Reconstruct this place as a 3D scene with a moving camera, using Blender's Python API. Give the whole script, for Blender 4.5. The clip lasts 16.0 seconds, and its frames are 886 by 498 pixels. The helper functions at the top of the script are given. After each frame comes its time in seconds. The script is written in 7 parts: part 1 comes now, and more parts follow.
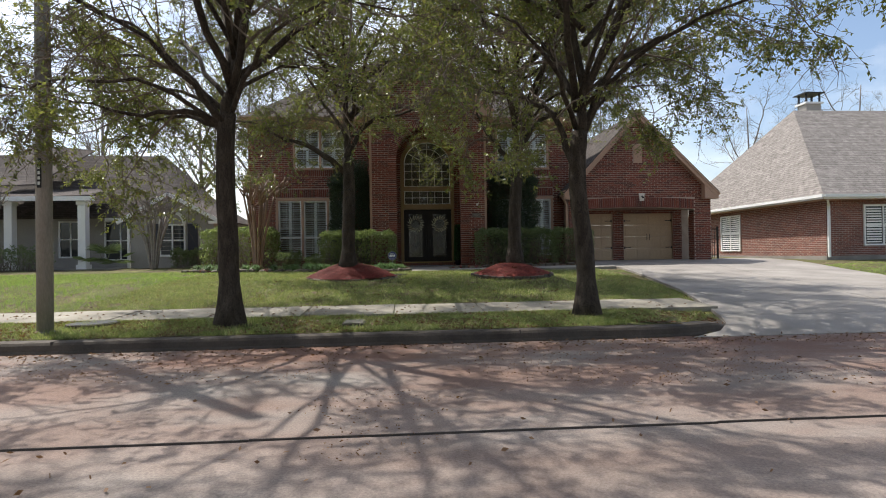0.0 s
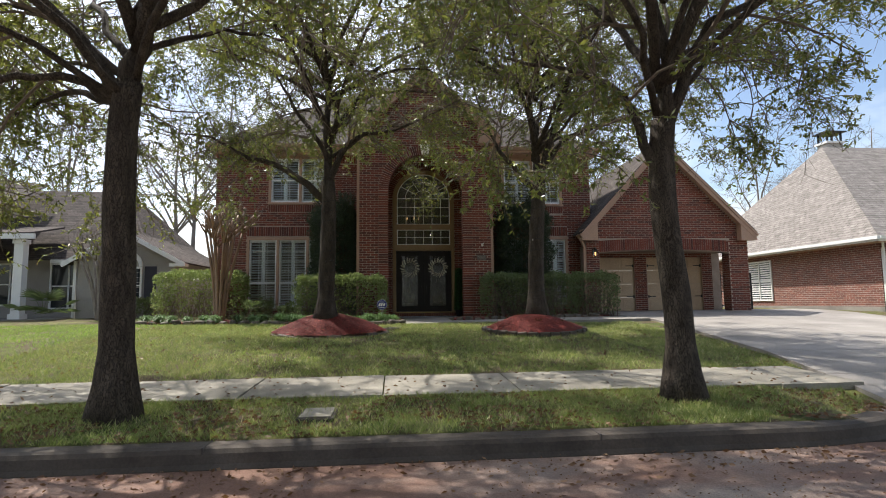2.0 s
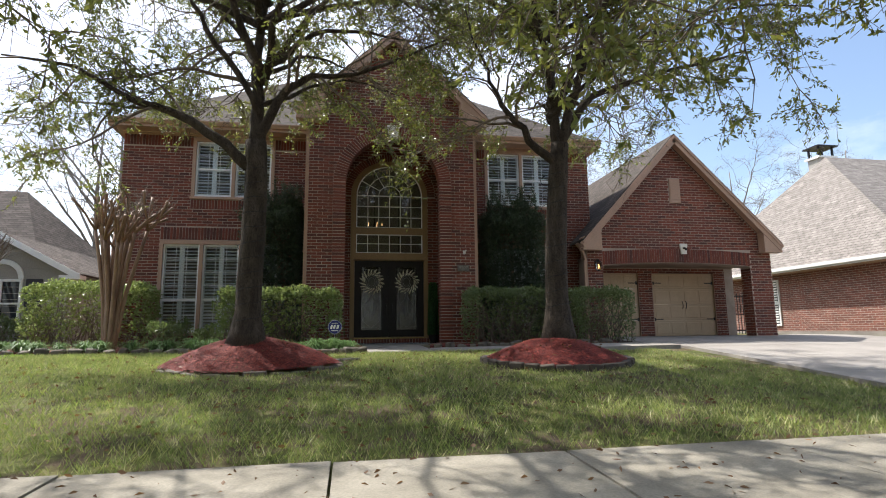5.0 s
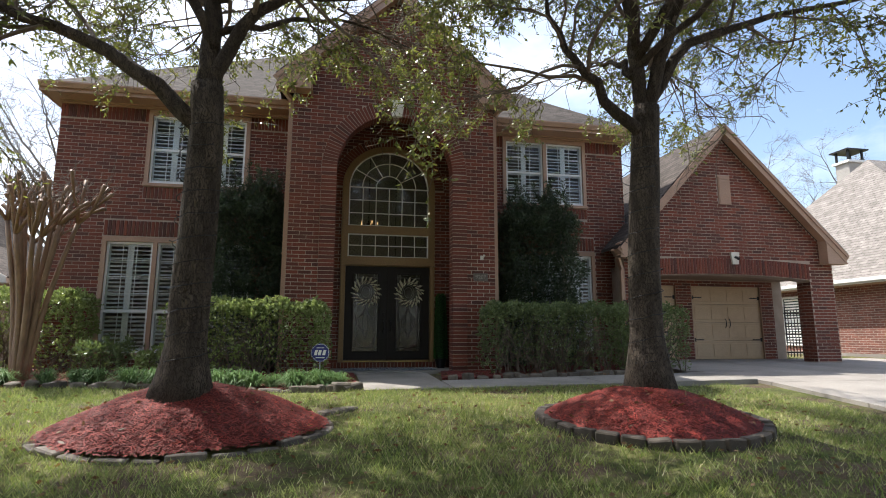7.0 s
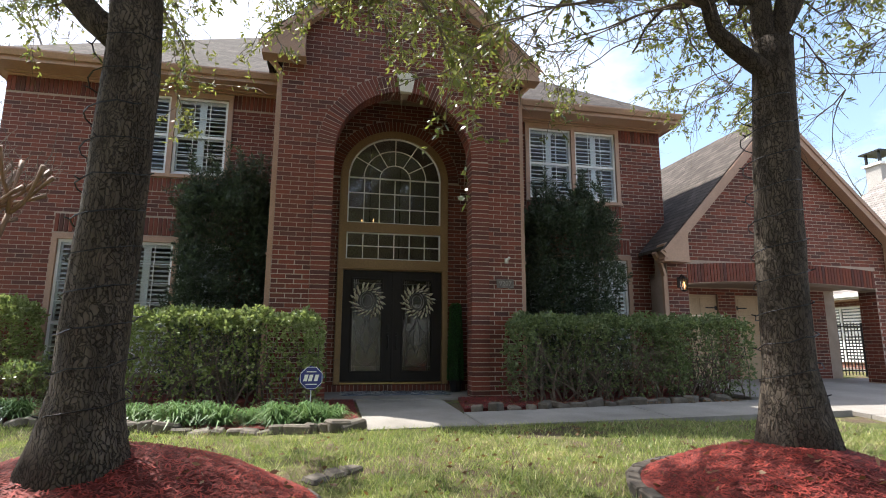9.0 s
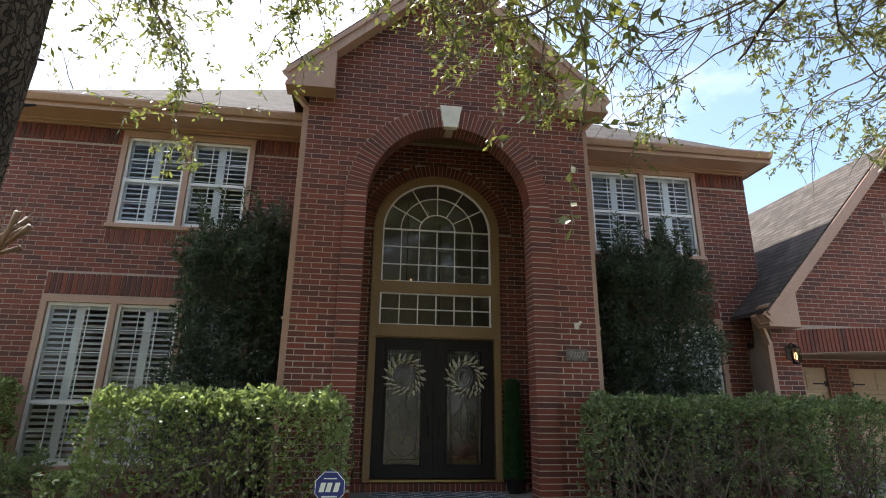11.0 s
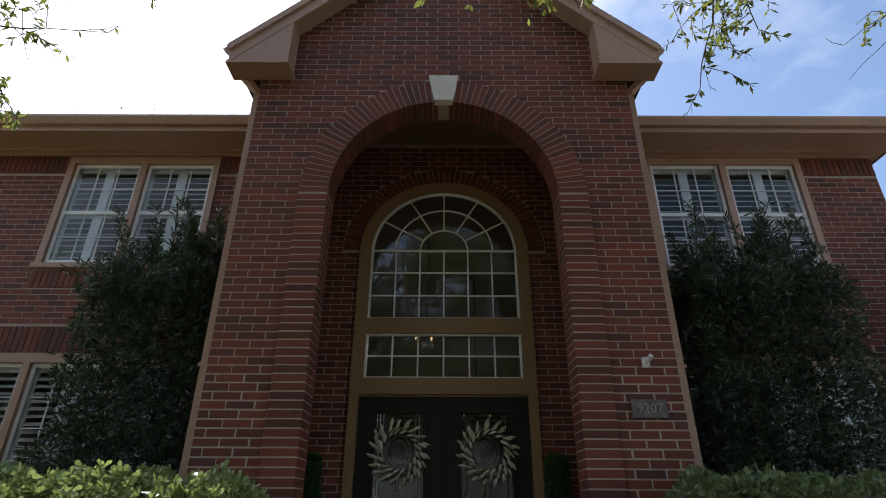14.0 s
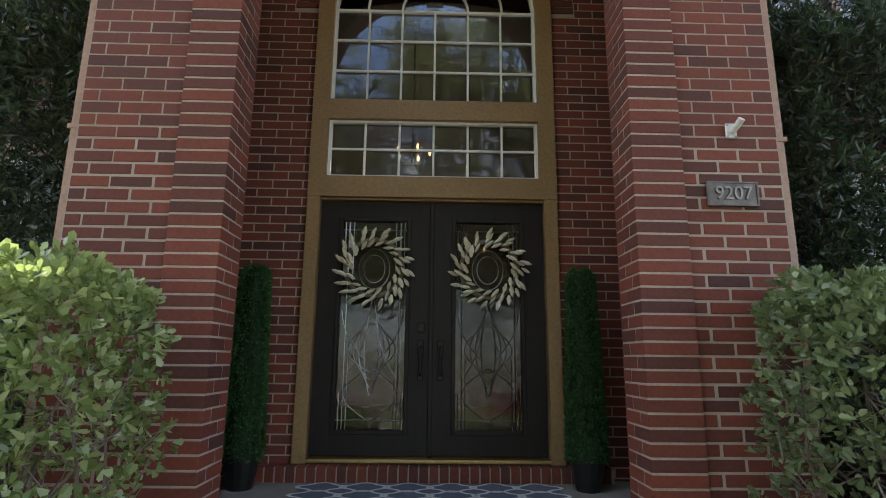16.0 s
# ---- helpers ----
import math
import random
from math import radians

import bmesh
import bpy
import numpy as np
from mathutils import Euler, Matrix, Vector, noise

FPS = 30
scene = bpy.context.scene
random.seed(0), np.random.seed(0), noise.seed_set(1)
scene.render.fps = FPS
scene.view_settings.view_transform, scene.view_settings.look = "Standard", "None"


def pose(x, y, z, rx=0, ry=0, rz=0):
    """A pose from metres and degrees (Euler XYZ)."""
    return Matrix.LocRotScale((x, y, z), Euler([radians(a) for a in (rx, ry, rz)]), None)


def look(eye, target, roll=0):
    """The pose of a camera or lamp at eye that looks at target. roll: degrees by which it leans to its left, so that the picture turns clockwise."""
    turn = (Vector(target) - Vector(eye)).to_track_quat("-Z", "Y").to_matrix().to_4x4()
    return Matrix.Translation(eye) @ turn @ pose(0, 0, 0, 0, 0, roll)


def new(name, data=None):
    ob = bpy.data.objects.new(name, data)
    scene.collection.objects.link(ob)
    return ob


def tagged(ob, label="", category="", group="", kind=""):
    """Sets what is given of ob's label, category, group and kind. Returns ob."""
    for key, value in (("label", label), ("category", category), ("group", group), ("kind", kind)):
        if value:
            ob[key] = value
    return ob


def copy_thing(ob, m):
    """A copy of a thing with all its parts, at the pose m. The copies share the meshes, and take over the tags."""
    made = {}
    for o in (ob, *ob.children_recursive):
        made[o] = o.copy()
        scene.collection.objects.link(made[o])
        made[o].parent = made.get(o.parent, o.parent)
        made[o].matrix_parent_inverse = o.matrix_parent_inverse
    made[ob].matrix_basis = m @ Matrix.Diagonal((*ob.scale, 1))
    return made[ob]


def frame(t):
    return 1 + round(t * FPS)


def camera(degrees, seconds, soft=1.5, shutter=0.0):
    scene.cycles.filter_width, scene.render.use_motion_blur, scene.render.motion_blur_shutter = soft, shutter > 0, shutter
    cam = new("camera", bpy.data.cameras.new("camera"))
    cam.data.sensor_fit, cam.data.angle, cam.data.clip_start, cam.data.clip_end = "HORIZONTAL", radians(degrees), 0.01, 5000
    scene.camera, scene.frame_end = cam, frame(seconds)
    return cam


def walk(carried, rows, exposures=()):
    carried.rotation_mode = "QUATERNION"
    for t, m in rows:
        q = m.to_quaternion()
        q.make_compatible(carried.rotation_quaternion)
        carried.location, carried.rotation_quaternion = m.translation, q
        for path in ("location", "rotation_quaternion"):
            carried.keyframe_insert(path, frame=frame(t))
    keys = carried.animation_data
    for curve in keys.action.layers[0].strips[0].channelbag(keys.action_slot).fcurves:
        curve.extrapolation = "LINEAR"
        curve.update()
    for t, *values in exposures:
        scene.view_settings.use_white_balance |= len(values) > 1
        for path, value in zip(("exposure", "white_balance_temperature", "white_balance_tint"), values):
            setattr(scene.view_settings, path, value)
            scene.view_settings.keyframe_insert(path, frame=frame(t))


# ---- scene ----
cam = camera(78.4, 16.0, soft=1.0)
PATH = [
    (0, (1.033, -0.021, 0.834), (1.177, 1.974, 0.85), -0.9),
    (0.5, (1.021, 0.773, 0.825), (1.173, 2.766, 0.886), -0.9),
    (1, (0.987, 1.554, 0.862), (1.159, 3.545, 0.957), -0.8),
    (1.5, (0.954, 2.318, 0.86), (1.123, 4.305, 1.001), -0.7),
    (2, (0.97, 3.005, 0.828), (1.151, 4.987, 1.023), -0.7),
    (2.5, (0.931, 3.647, 0.783), (1.13, 5.623, 1.018), -0.6),
    (3, (0.924, 4.29, 0.715), (1.141, 6.263, 0.958), -0.6),
    (3.5, (0.944, 4.88, 0.672), (1.187, 6.85, 0.917), -0.5),
    (3.7, (0.957, 5.137, 0.648), (1.228, 7.103, 0.895), -0.5),
    (5.8, (0.911, 7.83, 0.78), (1.27, 9.772, 1.098), -0.4),
    (6, (0.884, 8.161, 0.839), (1.256, 10.101, 1.155), -0.2),
    (6.5, (0.829, 8.779, 0.979), (1.213, 10.716, 1.297), -0.1),
    (7, (0.834, 9.315, 1.056), (1.22, 11.252, 1.37), 0.1),
    (7.5, (0.809, 9.765, 1.064), (1.204, 11.699, 1.386), 0.0),
    (8, (0.796, 10.213, 1.095), (1.21, 12.143, 1.417), 0.2),
    (8.5, (0.796, 10.684, 1.147), (1.224, 12.61, 1.475), 0.2),
    (9, (0.829, 11.162, 1.203), (1.229, 13.091, 1.549), 0.3),
    (9.5, (0.858, 11.637, 1.272), (1.234, 13.56, 1.67), 0.4),
    (10, (0.871, 11.993, 1.337), (1.166, 13.915, 1.806), 0.3),
    (10.2, (0.858, 12.179, 1.389), (1.143, 14.099, 1.874), 0.6),
    (12.3, (1.266, 13.842, 1.464), (1.46, 15.683, 2.222), -0.2),
    (12.5, (1.369, 14.036, 1.475), (1.53, 15.874, 2.248), -0.0),
    (13, (1.582, 14.451, 1.496), (1.674, 16.275, 2.31), 0.0),
    (13.5, (1.851, 14.824, 1.516), (1.88, 16.633, 2.368), 0.2),
    (14, (2.002, 15.232, 1.464), (1.995, 17.038, 2.324), 0.3),
    (14.5, (2.062, 15.657, 1.406), (2.041, 17.468, 2.255), 0.1),
    (15, (2.121, 16.14, 1.359), (2.042, 17.995, 2.104), 0.7),
    (15.5, (2.088, 16.547, 1.326), (2.07, 18.464, 1.895), 0.6),
    (16, (1.989, 16.973, 1.259), (2.03, 18.932, 1.661), 0.6),
]
EXPOSE = [(t, e + 0.62, k, 10) for t, e, k in ((0.0, -0.36, 6450), (3.5, 0.04, 6500), (6.0, 0.1, 6400), (8.5, 0.45, 6400), (10.0, 0.75, 6400), (12.5, 0.12, 6150), (13.5, -0.15, 6100), (14.0, -0.15, 6050), (14.5, 0.4, 5800), (15.0, 0.4, 5500), (15.5, 0.7, 5600), (16.0, 1.35, 6200))]
walk(cam, [(t, look(eye, target, roll)) for t, eye, target, roll in PATH], EXPOSE)

# ---- world and sun ----
SUN_FROM = Vector((-0.44, 0.44, 1.0)).normalized()
world = bpy.data.worlds.new("sky")
scene.world = world
world.use_nodes = True
wn = world.node_tree
wn.nodes.clear()
w_out = wn.nodes.new("ShaderNodeOutputWorld")
w_bg = wn.nodes.new("ShaderNodeBackground")
w_sky = wn.nodes.new("ShaderNodeTexSky")
w_sky.sky_type = "NISHITA"
w_sky.sun_disc = False
w_sky.dust_density = 2.0
w_sky.sun_elevation = math.asin(SUN_FROM.z)
w_sky.sun_rotation = math.atan2(SUN_FROM.x, SUN_FROM.y)
w_co = wn.nodes.new("ShaderNodeTexCoord")
w_map = wn.nodes.new("ShaderNodeMapping")
w_map.inputs["Scale"].default_value = (1.4, 1.4, 2.8)
w_noise = wn.nodes.new("ShaderNodeTexNoise")
w_noise.inputs["Scale"].default_value = 1.7
w_noise.inputs["Detail"].default_value = 7
w_noise.inputs["Roughness"].default_value = 0.58
w_ramp = wn.nodes.new("ShaderNodeValToRGB")
w_ramp.color_ramp.elements[0].position = 0.4
w_ramp.color_ramp.elements[1].position = 0.68
w_mix = wn.nodes.new("ShaderNodeMixRGB")
w_pale = wn.nodes.new("ShaderNodeHueSaturation")
w_pale.inputs["Saturation"].default_value = 0.3
w_pale.inputs["Value"].default_value = 4.5
wn.links.new(w_sky.outputs["Color"], w_pale.inputs["Color"])
wn.links.new(w_pale.outputs["Color"], w_mix.inputs["Color2"])
wn.links.new(w_co.outputs["Generated"], w_map.inputs["Vector"])
wn.links.new(w_map.outputs["Vector"], w_noise.inputs["Vector"])
wn.links.new(w_noise.outputs["Fac"], w_ramp.inputs["Fac"])
wn.links.new(w_ramp.outputs["Color"], w_mix.inputs["Fac"])
w_blue = wn.nodes.new("ShaderNodeHueSaturation")
w_blue.inputs["Saturation"].default_value = 1.0
w_blue.inputs["Value"].default_value = 3.1
wn.links.new(w_sky.outputs["Color"], w_blue.inputs["Color"])
wn.links.new(w_blue.outputs["Color"], w_mix.inputs["Color1"])
wn.links.new(w_mix.outputs["Color"], w_bg.inputs["Color"])
wn.links.new(w_bg.outputs["Background"], w_out.inputs["Surface"])
w_bg.inputs["Strength"].default_value = 0.05
sun_data = bpy.data.lights.new("sun", "SUN")
sun_data.energy = 5.0
sun_data.angle = radians(0.55)
sun_data.color = (1.0, 0.95, 0.87)
sun = new("sun", sun_data)
sun.matrix_world = look(SUN_FROM * 60, (0, 0, 0))


# ---- materials ----
def material(name, rough=0.7, metal=0.0, spec=0.5):
    m = bpy.data.materials.new(name)
    m.use_nodes = True
    b = m.node_tree.nodes["Principled BSDF"]
    b.inputs["Roughness"].default_value = rough
    b.inputs["Metallic"].default_value = metal
    b.inputs["Specular IOR Level"].default_value = spec
    return m, m.node_tree, b


def node(nt, kind, **inputs):
    n = nt.nodes.new(kind)
    for key, value in inputs.items():
        n.inputs[key].default_value = value
    return n


def noise_fac(nt, scale, detail=4, rough=0.55, stretch=(1, 1, 1)):
    co = nt.nodes.new("ShaderNodeNewGeometry")
    mp = node(nt, "ShaderNodeMapping", Scale=stretch)
    n = node(nt, "ShaderNodeTexNoise", Scale=scale, Detail=detail, Roughness=rough)
    nt.links.new(co.outputs["Position"], mp.inputs["Vector"])
    nt.links.new(mp.outputs["Vector"], n.inputs["Vector"])
    return n.outputs["Fac"]


def ramp(nt, fac, stops):
    r = nt.nodes.new("ShaderNodeValToRGB")
    els = r.color_ramp.elements
    while len(els) < len(stops):
        els.new(0.5)
    for e, (p, c) in zip(els, stops):
        e.position, e.color = p, (*c, 1)
    nt.links.new(fac, r.inputs["Fac"])
    return r.outputs["Color"]


def blend(nt, fac, a, b, mode="MIX"):
    m = nt.nodes.new("ShaderNodeMixRGB")
    m.blend_type = mode
    for key, v in (("Fac", fac), ("Color1", a), ("Color2", b)):
        if isinstance(v, (int, float)):
            m.inputs[key].default_value = v
        elif isinstance(v, tuple):
            m.inputs[key].default_value = (*v, 1)
        else:
            nt.links.new(v, m.inputs[key])
    return m.outputs["Color"]


def bump(nt, b, height, strength, distance):
    n = node(nt, "ShaderNodeBump", Strength=strength, Distance=distance)
    nt.links.new(height, n.inputs["Height"])
    nt.links.new(n.outputs["Normal"], b.inputs["Normal"])


def piece_random(nt):
    """A number that differs from piece to piece, be they objects or islands of one mesh."""
    g = nt.nodes.new("ShaderNodeNewGeometry")
    o = nt.nodes.new("ShaderNodeObjectInfo")
    s = nt.nodes.new("ShaderNodeMath")
    s.operation = "ADD"
    f = nt.nodes.new("ShaderNodeMath")
    f.operation = "FRACT"
    nt.links.new(g.outputs["Random Per Island"], s.inputs[0])
    nt.links.new(o.outputs["Random"], s.inputs[1])
    nt.links.new(s.outputs[0], f.inputs[0])
    return f.outputs[0]


def plain(name, a, c, scale, rough=0.7, fine=60, relief=0.3, depth=0.004, metal=0.0, spec=0.5, stretch=(1, 1, 1), pieces=0.0):
    """Two tones over a broad noise, a fine grain and a relief."""
    m, nt, b = material(name, rough, metal, spec)
    col = ramp(nt, noise_fac(nt, scale, 5, 0.6, stretch), [(0.3, a), (0.7, c)])
    grain = noise_fac(nt, fine, 3, 0.6, stretch)
    col = blend(nt, 0.35, col, ramp(nt, grain, [(0.3, (0.3, 0.3, 0.3)), (0.7, (0.75, 0.75, 0.75))]), "OVERLAY")
    if pieces:
        col = blend(nt, pieces, col, ramp(nt, piece_random(nt), [(0.0, (0.15, 0.15, 0.15)), (1.0, (0.85, 0.85, 0.85))]), "OVERLAY")
    nt.links.new(col, b.inputs["Base Color"])
    if relief:
        bump(nt, b, grain, relief, depth)
    return m


def leaf_material(name, stops, through_colour, rough=0.45):
    """A thin leaf: diffuse and gloss with light let through."""
    m, nt, b = material(name, rough)
    col = ramp(nt, piece_random(nt), stops)
    nt.links.new(col, b.inputs["Base Color"])
    tr = nt.nodes.new("ShaderNodeBsdfTranslucent")
    tr.inputs["Color"].default_value = (*through_colour, 1)
    mix = nt.nodes.new("ShaderNodeMixShader")
    mix.inputs["Fac"].default_value = 0.32
    out = nt.nodes["Material Output"]
    nt.links.new(b.outputs[0], mix.inputs[1])
    nt.links.new(tr.outputs[0], mix.inputs[2])
    nt.links.new(mix.outputs[0], out.inputs["Surface"])
    return m


def grass_material(name, stops, through_colour):
    m = leaf_material(name, stops, through_colour, 0.5)
    nt = m.node_tree
    b = nt.nodes["Principled BSDF"]
    col = b.inputs["Base Color"].links[0].from_socket
    for scale, depth in ((5.5, 0.75), (1.3, 0.6)):
        col = blend(nt, depth, col, ramp(nt, noise_fac(nt, scale, 4, 0.7), [(0.35, (0.2, 0.22, 0.2)), (0.65, (0.8, 0.76, 0.72))]), "OVERLAY")
    nt.links.new(col, b.inputs["Base Color"])
    return m


def brick_material(name, stops, rough=0.75):
    m, nt, b = material(name, rough)
    col = ramp(nt, piece_random(nt), stops)
    col = blend(nt, 0.4, col, ramp(nt, noise_fac(nt, 45, 5, 0.65), [(0.3, (0.3, 0.3, 0.3)), (0.7, (0.72, 0.7, 0.7))]), "OVERLAY")
    col = blend(nt, 0.22, col, ramp(nt, noise_fac(nt, 0.8, 3), [(0.35, (0.3, 0.3, 0.3)), (0.65, (0.65, 0.65, 0.65))]), "OVERLAY")
    nt.links.new(col, b.inputs["Base Color"])
    bump(nt, b, noise_fac(nt, 180, 4, 0.65), 0.5, 0.003)
    return m


def glass_material(name, tint=(0.9, 0.93, 0.95), ior=1.5, wavy=0.0):
    m, nt, b = material(name)
    nt.nodes.remove(b)
    t = nt.nodes.new("ShaderNodeBsdfTransparent")
    t.inputs["Color"].default_value = (*tint, 1)
    g = nt.nodes.new("ShaderNodeBsdfGlossy")
    g.inputs["Roughness"].default_value = 0.01
    f = node(nt, "ShaderNodeFresnel", IOR=ior)
    mix = nt.nodes.new("ShaderNodeMixShader")
    if wavy:
        bp = node(nt, "ShaderNodeBump", Strength=wavy, Distance=0.01)
        nt.links.new(noise_fac(nt, 14, 2), bp.inputs["Height"])
        nt.links.new(bp.outputs["Normal"], g.inputs["Normal"])
    nt.links.new(f.outputs[0], mix.inputs["Fac"])
    nt.links.new(t.outputs[0], mix.inputs[1])
    nt.links.new(g.outputs[0], mix.inputs[2])
    nt.links.new(mix.outputs[0], nt.nodes["Material Output"].inputs["Surface"])
    return m


def glow(name, colour, strength):
    m, nt, b = material(name)
    b.inputs["Emission Color"].default_value = (*colour, 1)
    b.inputs["Emission Strength"].default_value = strength
    return m


def texture_brick(name, a, c, mortar, upright_x=False):
    """Brickwork of a house too far off for bricks of its own."""
    m, nt, b = material(name, 0.8)
    g = nt.nodes.new("ShaderNodeNewGeometry")
    sep = nt.nodes.new("ShaderNodeSeparateXYZ")
    com = nt.nodes.new("ShaderNodeCombineXYZ")
    nt.links.new(g.outputs["Position"], sep.inputs[0])
    nt.links.new(sep.outputs["Y" if upright_x else "X"], com.inputs["X"])
    nt.links.new(sep.outputs["Z"], com.inputs["Y"])
    t = node(nt, "ShaderNodeTexBrick", Scale=1.0, Color1=(*a, 1), Color2=(*c, 1), Mortar=(*mortar, 1))
    t.inputs["Brick Width"].default_value = 0.254
    t.inputs["Row Height"].default_value = 0.0762
    t.inputs["Mortar Size"].default_value = 0.006
    nt.links.new(com.outputs[0], t.inputs["Vector"])
    col = blend(nt, 0.5, t.outputs["Color"], ramp(nt, noise_fac(nt, 2.2, 6, 0.7), [(0.3, (0.3, 0.3, 0.3)), (0.7, (0.7, 0.7, 0.7))]), "OVERLAY")
    nt.links.new(col, b.inputs["Base Color"])
    return m


def shingle_material(name, a, c):
    m, nt, b = material(name, 0.97, 0, 0.15)
    g = nt.nodes.new("ShaderNodeNewGeometry")
    sep = nt.nodes.new("ShaderNodeSeparateXYZ")
    add = nt.nodes.new("ShaderNodeMath")
    com = nt.nodes.new("ShaderNodeCombineXYZ")
    nt.links.new(g.outputs["Position"], sep.inputs[0])
    nt.links.new(sep.outputs["X"], add.inputs[0])
    nt.links.new(sep.outputs["Y"], add.inputs[1])
    nt.links.new(add.outputs[0], com.inputs["X"])
    nt.links.new(sep.outputs["Z"], com.inputs["Y"])
    t = node(nt, "ShaderNodeTexBrick", Scale=1.0, Color1=(*a, 1), Color2=(*c, 1), Mortar=(a[0] * 0.45, a[1] * 0.45, a[2] * 0.45, 1))
    t.inputs["Brick Width"].default_value = 0.3
    t.inputs["Row Height"].default_value = 0.095
    t.inputs["Mortar Size"].default_value = 0.006
    t.inputs["Bias"].default_value = 0.0
    nt.links.new(com.outputs[0], t.inputs["Vector"])
    col = blend(nt, 0.55, t.outputs["Color"], ramp(nt, noise_fac(nt, 5, 6, 0.7), [(0.3, (0.25, 0.25, 0.25)), (0.7, (0.75, 0.75, 0.75))]), "OVERLAY")
    nt.links.new(col, b.inputs["Base Color"])
    bump(nt, b, t.outputs["Fac"], 0.5, 0.012)
    return m


M_BRICK = brick_material("brick_red", [(0.0, (0.07, 0.022, 0.015)), (0.25, (0.122, 0.03, 0.0175)), (0.55, (0.155, 0.036, 0.0185)), (0.8, (0.185, 0.043, 0.021)), (1.0, (0.085, 0.028, 0.018))])
M_MORTAR = plain("mortar", (0.31, 0.245, 0.195), (0.43, 0.345, 0.28), 3, 0.9, 120, 0.5, 0.003)
M_TRIM = plain("tan_paint", (0.35, 0.215, 0.145), (0.41, 0.255, 0.175), 1.2, 0.5, 40, 0.08, 0.002)
M_DOORTRIM = plain("ochre_paint", (0.25, 0.155, 0.066), (0.295, 0.185, 0.082), 1.2, 0.45, 40, 0.06, 0.002)
M_WHITE = plain("white_paint", (0.72, 0.73, 0.72), (0.8, 0.8, 0.78), 2, 0.4, 30, 0.05, 0.001)
M_STONE = plain("cast_stone", (0.6, 0.56, 0.48), (0.72, 0.68, 0.6), 6, 0.8, 90, 0.3, 0.003)
M_ROOF = shingle_material("shingles_brown", (0.062, 0.053, 0.047), (0.1, 0.085, 0.075))
M_ROOF_R = shingle_material("shingles_tan", (0.21, 0.19, 0.175), (0.28, 0.255, 0.235))
M_ROOF_L = shingle_material("shingles_grey", (0.07, 0.06, 0.055), (0.11, 0.094, 0.085))
M_GLASS = glass_material("window_glass", (0.93, 0.95, 0.96), 1.28)
M_GLASS_E = glass_material("entrance_glass", (0.62, 0.66, 0.7), 1.7)
M_GLASS_D = glass_material("door_glass", (0.3, 0.32, 0.32), 1.7, 0.25)
M_DOOR = plain("black_stained_door", (0.01, 0.008, 0.008), (0.018, 0.014, 0.013), 3, 0.5, 25, 0.15, 0.002, spec=0.3, stretch=(6, 6, 1))
M_CAME = plain("zinc_came", (0.2, 0.2, 0.19), (0.3, 0.3, 0.285), 20, 0.3, 60, 0.1, 0.001, metal=0.9)
M_BLACK = plain("black_iron", (0.012, 0.012, 0.013), (0.025, 0.024, 0.024), 10, 0.45, 80, 0.15, 0.002, metal=0.4)
M_INSIDE = plain("interior_paint", (0.3, 0.27, 0.22), (0.36, 0.32, 0.26), 1, 0.8, 20, 0.05, 0.002)
M_WOODFLOOR = plain("interior_floor", (0.16, 0.1, 0.06), (0.22, 0.14, 0.085), 2, 0.5, 20, 0.05, 0.002, stretch=(1, 8, 1))
M_WALKWAY = plain("walkway_concrete", (0.18, 0.165, 0.145), (0.3, 0.278, 0.25), 1.3, 0.9, 70, 0.35, 0.004)
M_SIDEWALK = plain("pavement_concrete", (0.155, 0.14, 0.11), (0.34, 0.312, 0.258), 1.1, 0.9, 60, 0.4, 0.005)
# Dirt and the dappled shade on the kerb both go into this dark colour.
M_KERB = plain("dirty_shaded_concrete", (0.04, 0.031, 0.024), (0.095, 0.078, 0.062), 2.2, 0.9, 45, 0.5, 0.006)
M_GARDOOR = plain("garage_door_paint", (0.42, 0.3, 0.185), (0.47, 0.34, 0.215), 1.5, 0.5, 40, 0.06, 0.002)
# Tan paint taken darker: the shade of recess and bay is in the colour.
M_SOFFIT_SHADE = plain("shaded_soffit_paint", (0.2, 0.13, 0.09), (0.25, 0.17, 0.12), 2, 0.6, 30, 0.05, 0.002)
M_NRBRICK = texture_brick("neighbour_brick_front", (0.22, 0.08, 0.056), (0.14, 0.056, 0.044), (0.4, 0.34, 0.29))
M_NRBRICK_X = texture_brick("neighbour_brick_side", (0.22, 0.08, 0.056), (0.14, 0.056, 0.044), (0.4, 0.34, 0.29), True)
M_SIDING = plain("grey_siding", (0.3, 0.28, 0.26), (0.35, 0.33, 0.3), 1.5, 0.7, 30, 0.08, 0.002)
M_SHUTTER_D = plain("dark_shutter", (0.02, 0.02, 0.03), (0.03, 0.03, 0.045), 6, 0.5, 40, 0.1, 0.002)
M_POLE = plain("pole_grey", (0.2, 0.19, 0.175), (0.3, 0.28, 0.26), 4, 0.6, 50, 0.2, 0.003, stretch=(1, 1, 0.25))
M_CROWNLEAF = leaf_material("oak_leaf", [(0.0, (0.045, 0.07, 0.022)), (0.5, (0.085, 0.115, 0.034)), (0.86, (0.15, 0.17, 0.05)), (0.93, (0.2, 0.16, 0.04)), (1.0, (0.17, 0.085, 0.03))], (0.34, 0.37, 0.075), 0.34)
# Paler, yellower leaf: sun on the west hedges is put into the colour.
